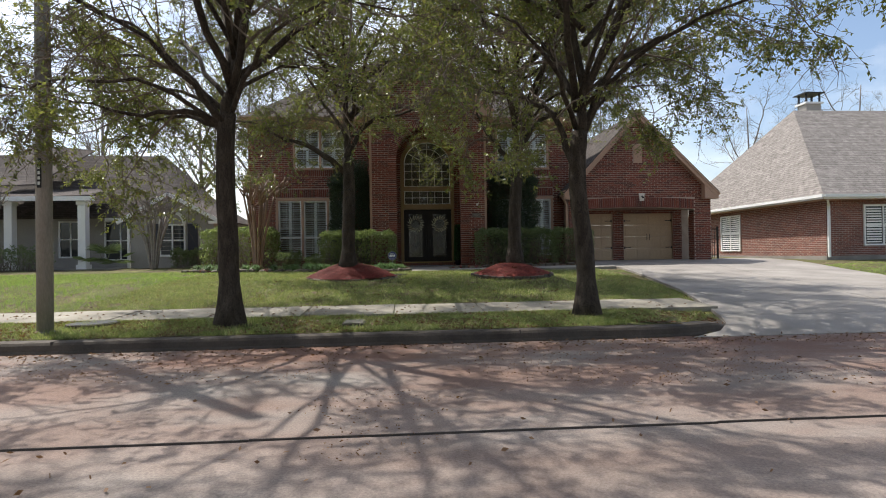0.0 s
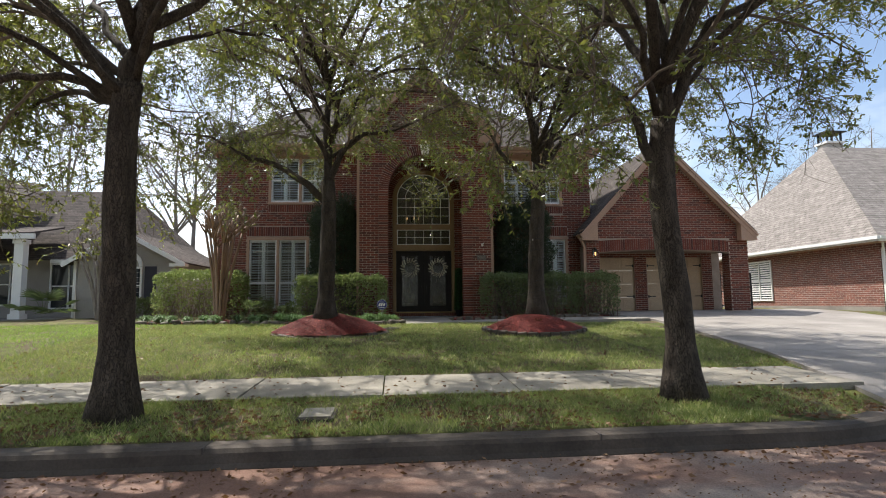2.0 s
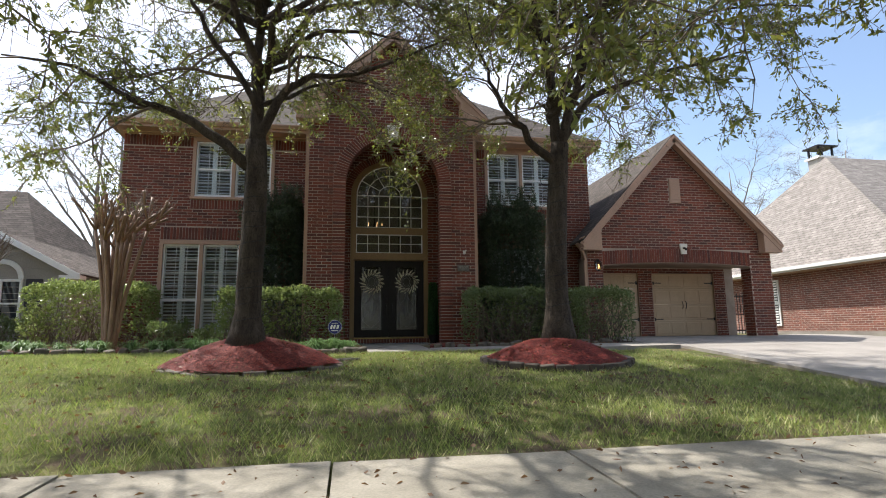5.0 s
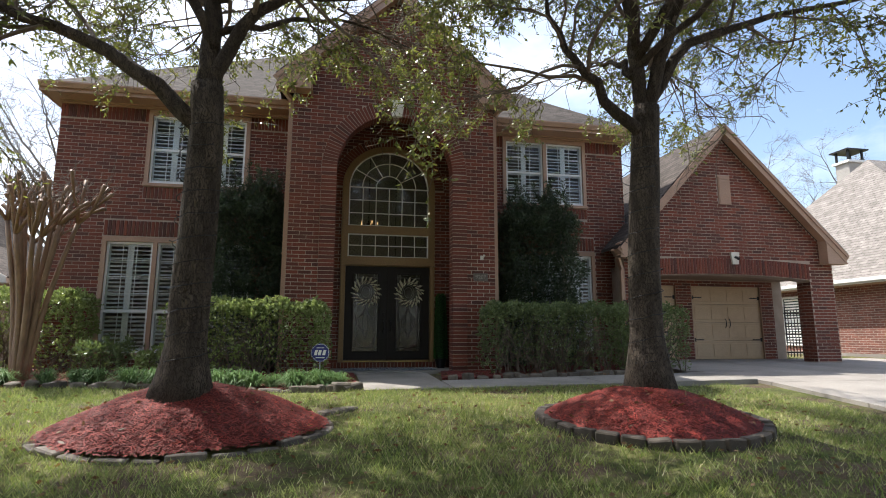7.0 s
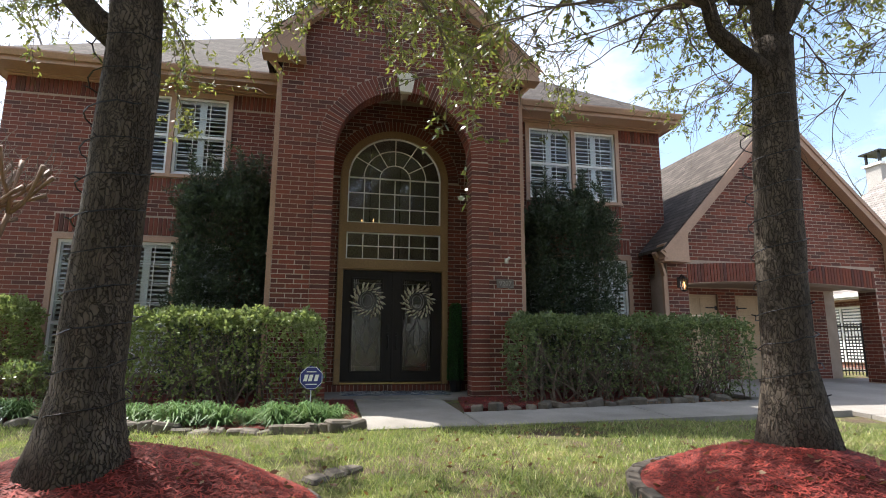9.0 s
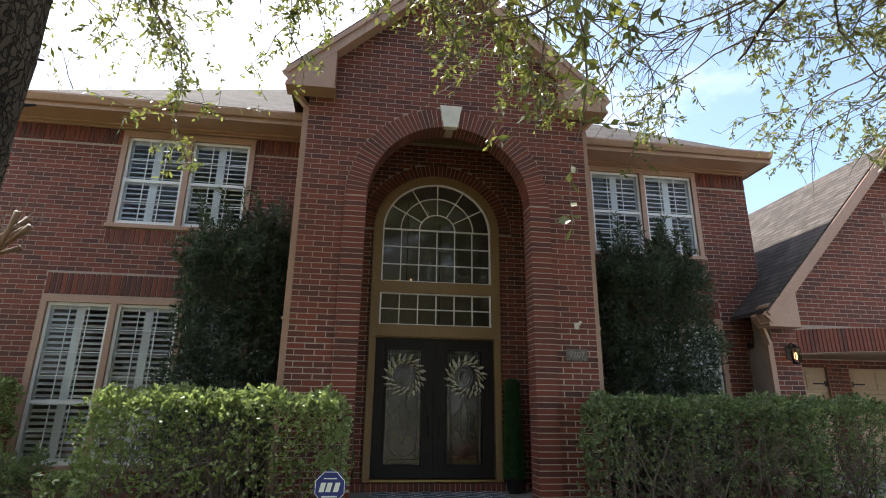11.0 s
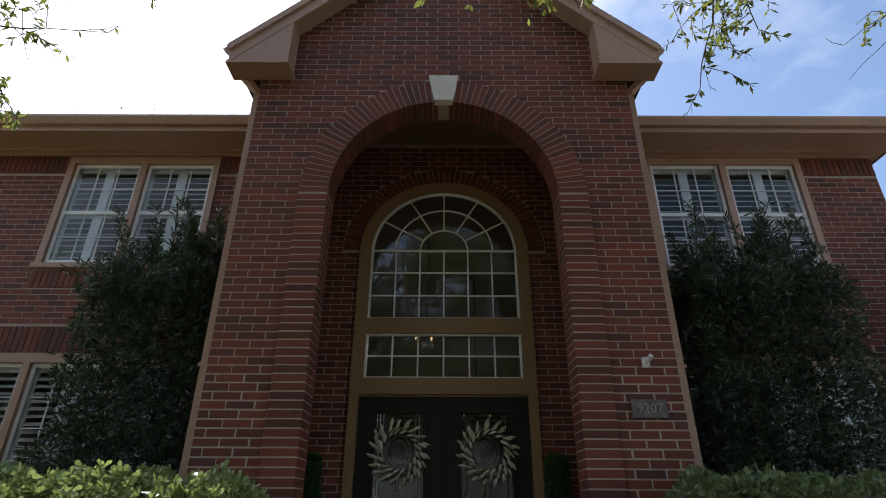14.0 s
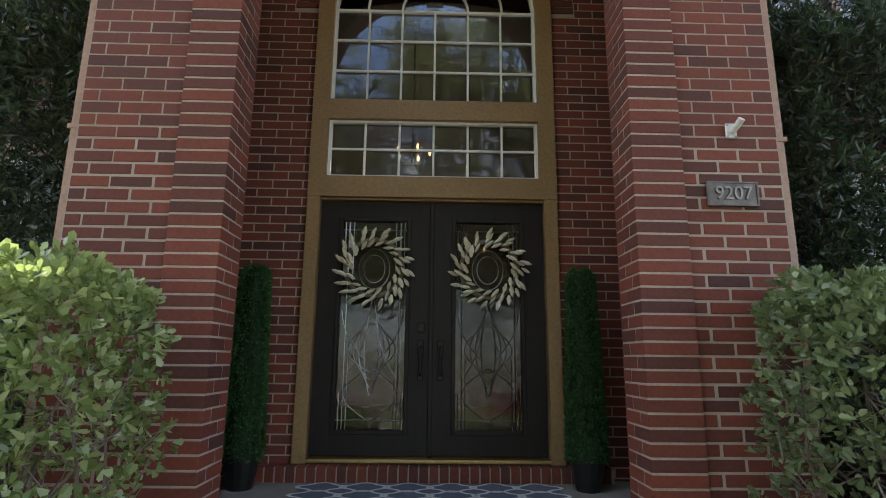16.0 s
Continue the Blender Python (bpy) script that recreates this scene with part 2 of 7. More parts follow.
M_HEDGE_SUN = leaf_material("sunlit_hedge_leaf", [(0.0, (0.09, 0.135, 0.045)), (0.55, (0.2, 0.26, 0.095)), (1.0, (0.44, 0.48, 0.25))], (0.34, 0.42, 0.12), 0.27)
# Darker leaf: carries the portico's shade on the east hedge; bushes share it.
M_HEDGE_D = leaf_material("dark_hedge_leaf", [(0.0, (0.07, 0.1, 0.045)), (0.6, (0.15, 0.195, 0.085)), (1.0, (0.3, 0.345, 0.17))], (0.21, 0.29, 0.08), 0.35)
M_YEW = leaf_material("yew_needle", [(0.0, (0.022, 0.034, 0.024)), (0.6, (0.04, 0.06, 0.036)), (1.0, (0.1, 0.14, 0.07))], (0.07, 0.11, 0.035), 0.28)
M_TOPIARY = leaf_material("topiary_leaf", [(0.0, (0.02, 0.075, 0.018)), (1.0, (0.045, 0.14, 0.03))], (0.05, 0.2, 0.03), 0.5)
M_LIRIOPE = leaf_material("liriope_blade", [(0.0, (0.045, 0.1, 0.036)), (1.0, (0.17, 0.29, 0.1))], (0.22, 0.33, 0.12), 0.35)
M_GRASS = grass_material("grass_blade", [(0.0, (0.085, 0.155, 0.032)), (0.45, (0.19, 0.26, 0.062)), (0.75, (0.4, 0.4, 0.17)), (1.0, (0.68, 0.6, 0.4))], (0.34, 0.42, 0.1))
M_GRASS_LUSH = grass_material("lush_grass_blade", [(0.0, (0.08, 0.19, 0.025)), (0.5, (0.19, 0.34, 0.045)), (0.85, (0.34, 0.42, 0.1)), (1.0, (0.6, 0.54, 0.3))], (0.36, 0.54, 0.08))
M_LITTER = leaf_material("fallen_leaf", [(0.0, (0.08, 0.04, 0.022)), (0.5, (0.16, 0.085, 0.045)), (1.0, (0.3, 0.19, 0.11))], (0.2, 0.1, 0.03), 0.6)
M_WREATH = plain("cream_wreath_leaf", (0.52, 0.5, 0.36), (0.66, 0.63, 0.47), 30, 0.7, 60, 0.1, 0.002, pieces=0.4)
M_TWIG = plain("twig_bark", (0.1, 0.075, 0.055), (0.19, 0.15, 0.115), 20, 0.85, 60, 0.4, 0.004)
M_CRAPE = plain("crape_bark", (0.15, 0.085, 0.052), (0.3, 0.19, 0.12), 5, 0.6, 30, 0.25, 0.004, stretch=(1, 1, 0.3))
M_ROCK = plain("edging_stone", (0.065, 0.053, 0.042), (0.16, 0.135, 0.105), 6, 0.85, 40, 0.6, 0.01, pieces=0.4)
M_SOIL = plain("bed_soil", (0.05, 0.035, 0.025), (0.1, 0.07, 0.05), 5, 0.95, 50, 0.6, 0.01)
M_CHIP = plain("red_mulch_chip", (0.12, 0.011, 0.007), (0.25, 0.027, 0.015), 9, 0.75, 90, 0.3, 0.004, pieces=0.7)
M_MULCH = plain("red_mulch", (0.06, 0.008, 0.006), (0.15, 0.018, 0.011), 16, 0.9, 55, 1.0, 0.02)
M_MAT = plain("slate_blue_mat", (0.1, 0.12, 0.16), (0.15, 0.175, 0.22), 20, 0.9, 200, 0.6, 0.004)
M_SIGNBLUE = plain("sign_blue", (0.018, 0.025, 0.16), (0.024, 0.035, 0.2), 10, 0.35, 40, 0.03, 0.001)
M_BRONZE = plain("bronze_plate", (0.1, 0.085, 0.075), (0.17, 0.15, 0.135), 15, 0.5, 70, 0.3, 0.002, metal=0.6)
M_STEEL = plain("grey_metal", (0.35, 0.35, 0.35), (0.5, 0.5, 0.5), 12, 0.45, 60, 0.1, 0.002, metal=0.7)
M_PLASTIC = plain("cream_plastic", (0.6, 0.58, 0.52), (0.68, 0.66, 0.6), 20, 0.45, 40, 0.05, 0.001)
M_LAMPGLASS = glass_material("lantern_glass", (0.85, 0.83, 0.78), 1.5)
M_BULB = glow("warm_bulb", (1.0, 0.5, 0.17), 1.8)


def bark_material():
    m, nt, b = material("oak_bark", 0.92, 0, 0.25)
    fac = noise_fac(nt, 9, 5, 0.65, (1, 1, 0.28))
    crack = nt.nodes.new("ShaderNodeTexVoronoi")
    crack.feature = "DISTANCE_TO_EDGE"
    crack.inputs["Scale"].default_value = 46
    g = nt.nodes.new("ShaderNodeNewGeometry")
    mp = node(nt, "ShaderNodeMapping", Scale=(1, 1, 0.36))
    wob = node(nt, "ShaderNodeTexNoise", Scale=13.0, Detail=3.0)
    add = node(nt, "ShaderNodeMixRGB", Fac=0.08)
    add.blend_type = "ADD"
    nt.links.new(g.outputs["Position"], mp.inputs["Vector"])
    nt.links.new(g.outputs["Position"], wob.inputs["Vector"])
    nt.links.new(mp.outputs["Vector"], add.inputs["Color1"])
    nt.links.new(wob.outputs["Color"], add.inputs["Color2"])
    nt.links.new(add.outputs["Color"], crack.inputs["Vector"])
    ridge = ramp(nt, crack.outputs["Distance"], [(0.0, (0, 0, 0)), (0.11, (1, 1, 1))])
    col = ramp(nt, fac, [(0.25, (0.042, 0.033, 0.026)), (0.5, (0.085, 0.067, 0.052)), (0.78, (0.16, 0.132, 0.104))])
    col = blend(nt, 0.6, col, ridge, "MULTIPLY")
    nt.links.new(col, b.inputs["Base Color"])
    bump(nt, b, blend(nt, 0.4, ridge, fac), 1.0, 0.025)
    return m


def ground_material():
    """Turf: green and straw patches; the blades stand on it."""
    m, nt, b = material("turf", 0.95, 0, 0.2)
    col = ramp(nt, noise_fac(nt, 0.9, 6, 0.7), [(0.3, (0.06, 0.085, 0.024)), (0.55, (0.14, 0.15, 0.05)), (0.75, (0.3, 0.25, 0.13))])
    col = blend(nt, 0.6, col, ramp(nt, noise_fac(nt, 38, 4, 0.7), [(0.3, (0.15, 0.15, 0.15)), (0.7, (0.8, 0.8, 0.8))]), "OVERLAY")
    col = blend(nt, 0.7, col, ramp(nt, noise_fac(nt, 5.5, 4, 0.7), [(0.35, (0.2, 0.22, 0.2)), (0.65, (0.78, 0.75, 0.72))]), "OVERLAY")
    soil = ramp(nt, noise_fac(nt, 1.7, 6, 0.75), [(0.46, (0, 0, 0)), (0.58, (1, 1, 1))])
    col = blend(nt, soil, col, ramp(nt, noise_fac(nt, 70, 3, 0.7), [(0.3, (0.05, 0.035, 0.024)), (0.7, (0.2, 0.145, 0.1))]))
    nt.links.new(col, b.inputs["Base Color"])
    bump(nt, b, noise_fac(nt, 60, 4, 0.7), 1.0, 0.03)
    return m


def road_material():
    m, nt, b = material("road_concrete", 0.85, 0, 0.35)
    col = ramp(nt, noise_fac(nt, 0.55, 6, 0.62), [(0.3, (0.17, 0.14, 0.122)), (0.6, (0.27, 0.24, 0.215)), (0.8, (0.33, 0.3, 0.272))])
    red = ramp(nt, noise_fac(nt, 0.8, 5, 0.6, (0.5, 1.3, 1)), [(0.32, (0, 0, 0)), (0.56, (1, 1, 1))])
    g = nt.nodes.new("ShaderNodeNewGeometry")
    sep = nt.nodes.new("ShaderNodeSeparateXYZ")
    nt.links.new(g.outputs["Position"], sep.inputs[0])
    near = node(nt, "ShaderNodeMapRange")
    near.inputs["From Min"].default_value = 0.8
    near.inputs["From Max"].default_value = 6.6
    nt.links.new(sep.outputs["Y"], near.inputs["Value"])
    silt = nt.nodes.new("ShaderNodeMath")
    silt.operation = "MULTIPLY"
    nt.links.new(red, silt.inputs[0])
    nt.links.new(near.outputs[0], silt.inputs[1])
    col = blend(nt, silt.outputs[0], col, (0.19, 0.108, 0.078))
    speck = noise_fac(nt, 55, 5, 0.75)
    col = blend(nt, 0.55, col, ramp(nt, speck, [(0.3, (0.2, 0.2, 0.2)), (0.7, (0.78, 0.78, 0.78))]), "OVERLAY")
    nt.links.new(col, b.inputs["Base Color"])
    bump(nt, b, speck, 0.6, 0.006)
    return m


M_BARK = bark_material()
M_TURF = ground_material()
M_ROAD = road_material()
M_DRIVE = plain("driveway_concrete", (0.2, 0.18, 0.16), (0.32, 0.294, 0.265), 0.8, 0.88, 55, 0.4, 0.005)
M_JOINT = plain("tar_joint", (0.04, 0.034, 0.03), (0.1, 0.085, 0.075), 8, 0.9, 50, 0.3, 0.004)


# ---- mesh building ----
class Shape:
    """Gathers vertices and faces for one mesh."""

    def __init__(self):
        self.v, self.f = [], []

    def face(self, pts):
        n = len(self.v)
        self.v += [tuple(p) for p in pts]
        self.f.append(tuple(range(n, n + len(pts))))

    def box(self, x0, x1, y0, y1, z0, z1, bevel=0.0):
        n = len(self.v)
        if bevel <= 0:
            self.v += [(x, y, z) for z in (z0, z1) for y in (y0, y1) for x in (x0, x1)]
            self.f += [tuple(n + i for i in q) for q in ((0, 2, 3, 1), (4, 5, 7, 6), (0, 1, 5, 4), (2, 6, 7, 3), (0, 4, 6, 2), (1, 3, 7, 5))]
            return self
        bm = bmesh.new()
        bmesh.ops.create_cube(bm, size=1)
        bmesh.ops.scale(bm, vec=(x1 - x0, y1 - y0, z1 - z0), verts=bm.verts)
        bmesh.ops.translate(bm, vec=((x0 + x1) / 2, (y0 + y1) / 2, (z0 + z1) / 2), verts=bm.verts)
        bmesh.ops.bevel(bm, geom=bm.edges[:], offset=bevel, segments=1, affect="EDGES")
        bm.verts.index_update()
        self.v += [tuple(q.co) for q in bm.verts]
        self.f += [tuple(n + q.index for q in f.verts) for f in bm.faces]
        bm.free()
        return self

    def tube(self, pts, radii, sides=8, cap=True, wobble=0.0):
        """A tapered tube along pts."""
        n = len(self.v)
        pts = [Vector(p) for p in pts]
        last = None
        for i, p in enumerate(pts):
            d = (pts[min(i + 1, len(pts) - 1)] - pts[max(i - 1, 0)]).normalized()
            if last is None:
                side = d.cross(Vector((0.31, 0.95, 0.05))).normalized()
            else:
                side = (last - d * last.dot(d)).normalized()
            last = side
            other = d.cross(side)
            r = radii[i] if isinstance(radii, (list, tuple)) else radii
            for k in range(sides):
                a = 2 * math.pi * k / sides
                rr = r * (1 + wobble * noise.noise((p.x * 3 + k * 1.7, p.y * 3, p.z * 2.3))) if wobble else r
                self.v.append(tuple(p + (side * math.cos(a) + other * math.sin(a)) * rr))
        for i in range(len(pts) - 1):
            for k in range(sides):
                a, b = n + i * sides + k, n + i * sides + (k + 1) % sides
                self.f.append((a, b, b + sides, a + sides))
        if cap:
            self.f.append(tuple(n + k for k in reversed(range(sides))))
            self.f.append(tuple(n + (len(pts) - 1) * sides + k for k in range(sides)))
        return self

    def columns(self, xs, lo, hi, y0, y1, swap=False):
        """A solid between two heights over the stations xs, from y0 to y1; swap: x and y change places."""
        n = len(self.v)
        for x, a, b in zip(xs, lo, hi):
            for y in (y0, y1):
                for z in (a, b):
                    self.v.append((y, x, z) if swap else (x, y, z))
        m = len(xs)
        for i in range(m - 1):
            p, q = n + 4 * i, n + 4 * i + 4
            self.f += [(p, q, q + 1, p + 1), (p + 2, p + 3, q + 3, q + 2), (p + 1, q + 1, q + 3, p + 3), (p, p + 2, q + 2, q)]
        self.f += [(n, n + 1, n + 3, n + 2), (n + 4 * m - 4, n + 4 * m - 2, n + 4 * m - 1, n + 4 * m - 3)]
        return self

    def ring(self, cx, cz, r0, r1, a0, a1, y0, y1, steps, flat=1.0):
        """A part of a flat ring that stands upright, from y0 to y1."""
        n = len(self.v)
        for i in range(steps + 1):
            a = a0 + (a1 - a0) * i / steps
            for r in (r0, r1):
                for y in (y0, y1):
                    self.v.append((cx + r * math.cos(a), y, cz + r * math.sin(a) * flat))
        for i in range(steps):
            p, q = n + 4 * i, n + 4 * i + 4
            self.f += [(p, q, q + 2, p + 2), (p + 1, p + 3, q + 3, q + 1), (p + 2, q + 2, q + 3, p + 3), (p, p + 1, q + 1, q)]
        self.f += [(n, n + 2, n + 3, n + 1), (n + 4 * steps, n + 4 * steps + 1, n + 4 * steps + 3, n + 4 * steps + 2)]
        return self

    def mesh(self, name, mat, smooth=False):
        me = bpy.data.meshes.new(name)
        me.from_pydata(self.v, [], self.f)
        me.validate()
        me.update()
        bm = bmesh.new()
        bm.from_mesh(me)
        bmesh.ops.recalc_face_normals(bm, faces=bm.faces)
        bm.to_mesh(me)
        bm.free()
        if smooth:
            me.shade_smooth()
        me.materials.append(mat)
        return me


def part(name, shape, mat, parent=None, label="", smooth=False):
    """Links a shape as one mesh object under a thing."""
    ob = new(name, shape.mesh(name, mat, smooth))
    if parent is not None:
        ob.parent = parent
    if label:
        ob["label"] = label
    return ob


def thing(name, at, label, category, kind="", group=""):
    ob = new(name)
    ob.empty_display_size = 0.1
    ob.location = at
    return tagged(ob, label, category, group, kind)


def held(name, shape, mat, parent, label="", smooth=False):
    """A part given in world coordinates under an empty that stands elsewhere."""
    ob = part(name, shape, mat, parent, label, smooth)
    p = parent
    off = Vector((0, 0, 0))
    while p is not None:
        off += p.location
        p = p.parent
    ob.location = -off
    return ob


def leaf_mesh(name, centres, dirs, length, width, mat, seed, fold=0.25, spread=0.35, oval=False):
    """Many folded leaves: at each centre, along about its direction."""
    rng = np.random.default_rng(seed)
    c = np.asarray(centres, float)
    d = np.asarray(dirs, float) + rng.normal(0, spread, c.shape)
    d /= np.linalg.norm(d, axis=1)[:, None] + 1e-9
    r = rng.normal(size=c.shape)
    s = np.cross(d, r)
    s /= np.linalg.norm(s, axis=1)[:, None] + 1e-9
    u = np.cross(s, d)
    n = len(c)
    ln = (length * rng.uniform(0.65, 1.3, n))[:, None]
    wd = (width * rng.uniform(0.7, 1.25, n))[:, None]
    base, tip = c, c + d * ln
    mid = c + d * ln * 0.55 - u * wd * fold
    left, right = mid + s * wd / 2 + u * wd * fold, mid - s * wd / 2 + u * wd * fold
    if oval:
        at = lambda t, w: (c + d * ln * t - u * wd * fold * 0.4 + s * wd * w, c + d * ln * t - u * wd * fold * 0.4 - s * wd * w)
        (l1, r1), (l2, r2) = at(0.4, 0.3), at(0.8, 0.5)
        v = np.stack([base, l1, l2, tip, r2, r1], 1).reshape(-1, 3)
        k = np.arange(n)[:, None] * 6
        f = np.concatenate([k + np.array([[0, i, i + 1]]) for i in range(1, 5)], 0)
    else:
        v = np.stack([base, left, tip, right], 1).reshape(-1, 3)
        k = np.arange(n)[:, None] * 4
        f = np.concatenate([k + np.array([[0, 1, 2]]), k + np.array([[0, 2, 3]])], 0)
    me = bpy.data.meshes.new(name)
    me.vertices.add(len(v))
    me.vertices.foreach_set("co", v.ravel())
    me.loops.add(f.size)
    me.loops.foreach_set("vertex_index", f.ravel().astype(np.int32))
    me.polygons.add(len(f))
    me.polygons.foreach_set("loop_start", np.arange(0, f.size, 3, dtype=np.int32))
    me.update(calc_edges=True)
    me.materials.append(mat)
    return me


def blade_mesh(name, roots, height, width, lean, mat, seed):
    """Grass: one slim triangle a blade."""
    rng = np.random.default_rng(seed)
    c = np.asarray(roots, float)
    n = len(c)
    a = rng.uniform(0, 2 * math.pi, n)
    h = height * rng.uniform(0.5, 1.3, n)
    side = np.stack([np.cos(a), np.sin(a), np.zeros(n)], 1) * (width * rng.uniform(0.7, 1.3, n) / 2)[:, None]
    b = rng.uniform(0, 2 * math.pi, n)
    tip = c + np.stack([np.cos(b) * lean * h, np.sin(b) * lean * h, h], 1)
    v = np.stack([c - side, c + side, tip], 1).reshape(-1, 3)
    me = bpy.data.meshes.new(name)
    me.vertices.add(len(v))
    me.vertices.foreach_set("co", v.ravel())
    me.loops.add(3 * n)
    me.loops.foreach_set("vertex_index", np.arange(3 * n, dtype=np.int32))
    me.polygons.add(n)
    me.polygons.foreach_set("loop_start", np.arange(0, 3 * n, 3, dtype=np.int32))
    me.update(calc_edges=True)
    me.materials.append(mat)
    return me


# ---- ground, road, kerb, pavement, driveway ----
def drive_z(y):
    return float(np.interp(y, [7.2, 9, 14, 18, 20.9, 23, 60], [-0.372, -0.17, 0.07, 0.3, 0.41, 0.43, 0.45]))


def land(x, y):
    z = float(np.interp(y, [-8.7, -8.4, -8.3, 7.46, 7.53, 7.6, 9.0, 10.2, 12, 14, 16, 17.5, 19, 24, 60], [-0.25, -0.3, -0.46, -0.46, -0.226, -0.222, -0.172, -0.14, 0.04, 0.19, 0.235, 0.265, 0.31, 0.4, 0.5]))
    if 5.0 < x < 17 and y < 24:
        z = min(z, drive_z(y) - 0.06 * min(1.0, max(0.0, (x - 5.0) / 0.8)) * min(1.0, max(0.0, (16.6 - x) / 0.5)))
    return z


DY, DL, DR = [7.2, 7.6, 8.2, 9.4, 11, 15, 19, 19.4, 22.6], [5.0, 5.75, 6.05, 6.4, 7.0, 7.85, 8.45, 7.9, 7.9], [14.2, 13.8, 13.5, 13.3, 13.4, 14.3, 15.6, 15.8, 16.2]


def on_drive(x, y):
    return 7.2 < y < 22.6 and np.interp(y, DY, DL) - 0.05 < x < np.interp(y, DY, DR) + 0.05


def build_ground():
    xs = sorted({*np.linspace(-24, 30, 109).tolist(), -600, -300, -120, -60, -38, 44, 70, 130, 300, 600, 5.0, 5.8})
    ys = sorted({*np.linspace(-10, 40, 101).tolist(), -600, -300, -120, -50, -20, -8.7, -8.4, -8.3, 7.46, 7.53, 7.6, 60, 110, 220, 450, 900})
    s = Shape()
    for y in ys:
        for x in xs:
            s.v.append((x, y, land(x, y) + 0.012 * noise.noise((x * 0.9, y * 0.9, 0)) * (8 < y < 19)))
    w = len(xs)
    s.f = [(j * w + i, j * w + i + 1, (j + 1) * w + i + 1, (j + 1) * w + i) for j in range(len(ys) - 1) for i in range(w - 1)]
    tagged(part("ground", s, M_TURF, smooth=True), "lawn of green and straw-coloured turf sloping up to the house", "ground", kind="structure")
    s = Shape()
    rx = sorted({*np.linspace(-60, 60, 41).tolist(), -400, 400})
    ry = [-8.2, -5, -2, 1, 3.632, 3.644, 5.5, 7.34]
    for y in ry:
        for x in rx:
            s.v.append((x, y, -0.38 - (0.012 if y in (3.632, 3.644) else 0) + 0.02 * (1 - abs(y + 0.4) / 7.8)))
    w = len(rx)
    s.f = [(j * w + i, j * w + i + 1, (j + 1) * w + i + 1, (j + 1) * w + i) for j in range(len(ry) - 1) for i in range(w - 1)]
    road = tagged(part("road", s, M_ROAD), "pale concrete road stained reddish brown near the kerb", "road", kind="structure")
    s = Shape()
    pts = [(-60 + i * 0.8, 3.638 + 0.018 * noise.noise((i * 0.7, 0, 0)), 0) for i in range(151)]
    for (x0, y0, _), (x1, y1, _) in zip(pts, pts[1:]):
        h = 0.02 * (1 - abs(3.64 + 0.4) / 7.8)
        s.box(x0, x1, y0 - 0.004, y0 + 0.004, -0.42, -0.3775 + h)
    part("joint", s, M_JOINT, road, "dark tar-filled joint")


def build_kerb():
    """A rolled kerb along the street that turns in to the driveway."""
    prof = [(-0.36, -0.40), (-0.36, -0.372), (-0.335, -0.34), (-0.318, -0.27), (-0.295, -0.24), (-0.24, -0.229), (-0.06, -0.232), (-0.06, -0.4)]
    line = [(x, 7.62) for x in np.linspace(-60, 4.2, 60)]
    line += [(4.2 + 1.95 * math.sin(a), 9.0 - 1.38 * math.cos(a)) for a in np.linspace(0.12, 1.45, 14)]
    line += [(6.28, 9.25)]
    kerb = thing("kerb", (0, 7.6, -0.3), "weathered rolled concrete kerb, coloured dark for shade, curving into the driveway", "kerb", "structure")
    s = Shape()
    ring = []
    for i, (x, y) in enumerate(line):
        ax, ay = line[max(i - 1, 0)]
        bx, by = line[min(i + 1, len(line) - 1)]
        d = Vector((bx - ax, by - ay, 0)).normalized()
        nrm = Vector((-d.y, d.x, 0))
        drop = 0.0 if x < 5.4 else 0.02 + 0.03 * (x - 5.4)
        ring.append([(x + nrm.x * o, y + nrm.y * o, z + (land(x, y) + 0.235 if y > 8 else 0) * 0.6 - drop + 0.006 * noise.noise((x * 2, y * 2, o))) for o, z in prof])
    for a, b in zip(ring, ring[1:]):
        for k in range(len(prof) - 1):
            s.face([a[k], b[k], b[k + 1], a[k + 1]])
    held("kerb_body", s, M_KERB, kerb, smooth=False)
    s = Shape()
    for x in (-9.6, -6.55, -3.5, -0.45, 2.6):
        s.box(x - 0.007, x + 0.007, 7.3, 7.56, -0.39, -0.2275)
    held("joint", s, M_JOINT, kerb)


def strip(poly, top, thick):
    """A slab over a plan polygon whose top follows a height function."""
    s = Shape()
    up = [(x, y, top(x, y)) for x, y in poly]
    dn = [(x, y, top(x, y) - thick) for x, y in poly]
    s.face(up)
    s.face(dn[::-1])
    for i in range(len(poly)):
        j = (i + 1) % len(poly)
        s.face([dn[i], dn[j], up[j], up[i]])
    return s


def build_pavement():
    pave = thing("pavement", (0, 9.6, -0.16), "dappled concrete pavement of square slabs with dark joints", "pavement", "structure")
    xs = [-30 + 1.52 * i for i in range(24)]
    cuts = [x + 0.45 for x in xs if x + 0.45 < 6.2]
    for a, b in zip(cuts, cuts[1:] + [6.42]):
        k = 0.008
        q = [(a + k, 8.98), (b - k, 8.98), (b - k, 10.26), (a + k, 10.26)]
        tilt = random.uniform(-0.006, 0.006)
        held("slab", strip(q, lambda x, y: land(min(x, 4.9), y) + 0.018 + tilt * (x - a), 0.1), M_SIDEWALK, pave)
    walk_ = thing("walkway", (2, 18, 0.3), "smooth concrete front walk leading from the porch to the driveway", "walkway", "structure")
    lift = lambda x, y: float(np.interp(y, [17.4, 18.6, 19.9], [0.275, 0.32, 0.345])) + 0.004 * max(0, x - 2.7)
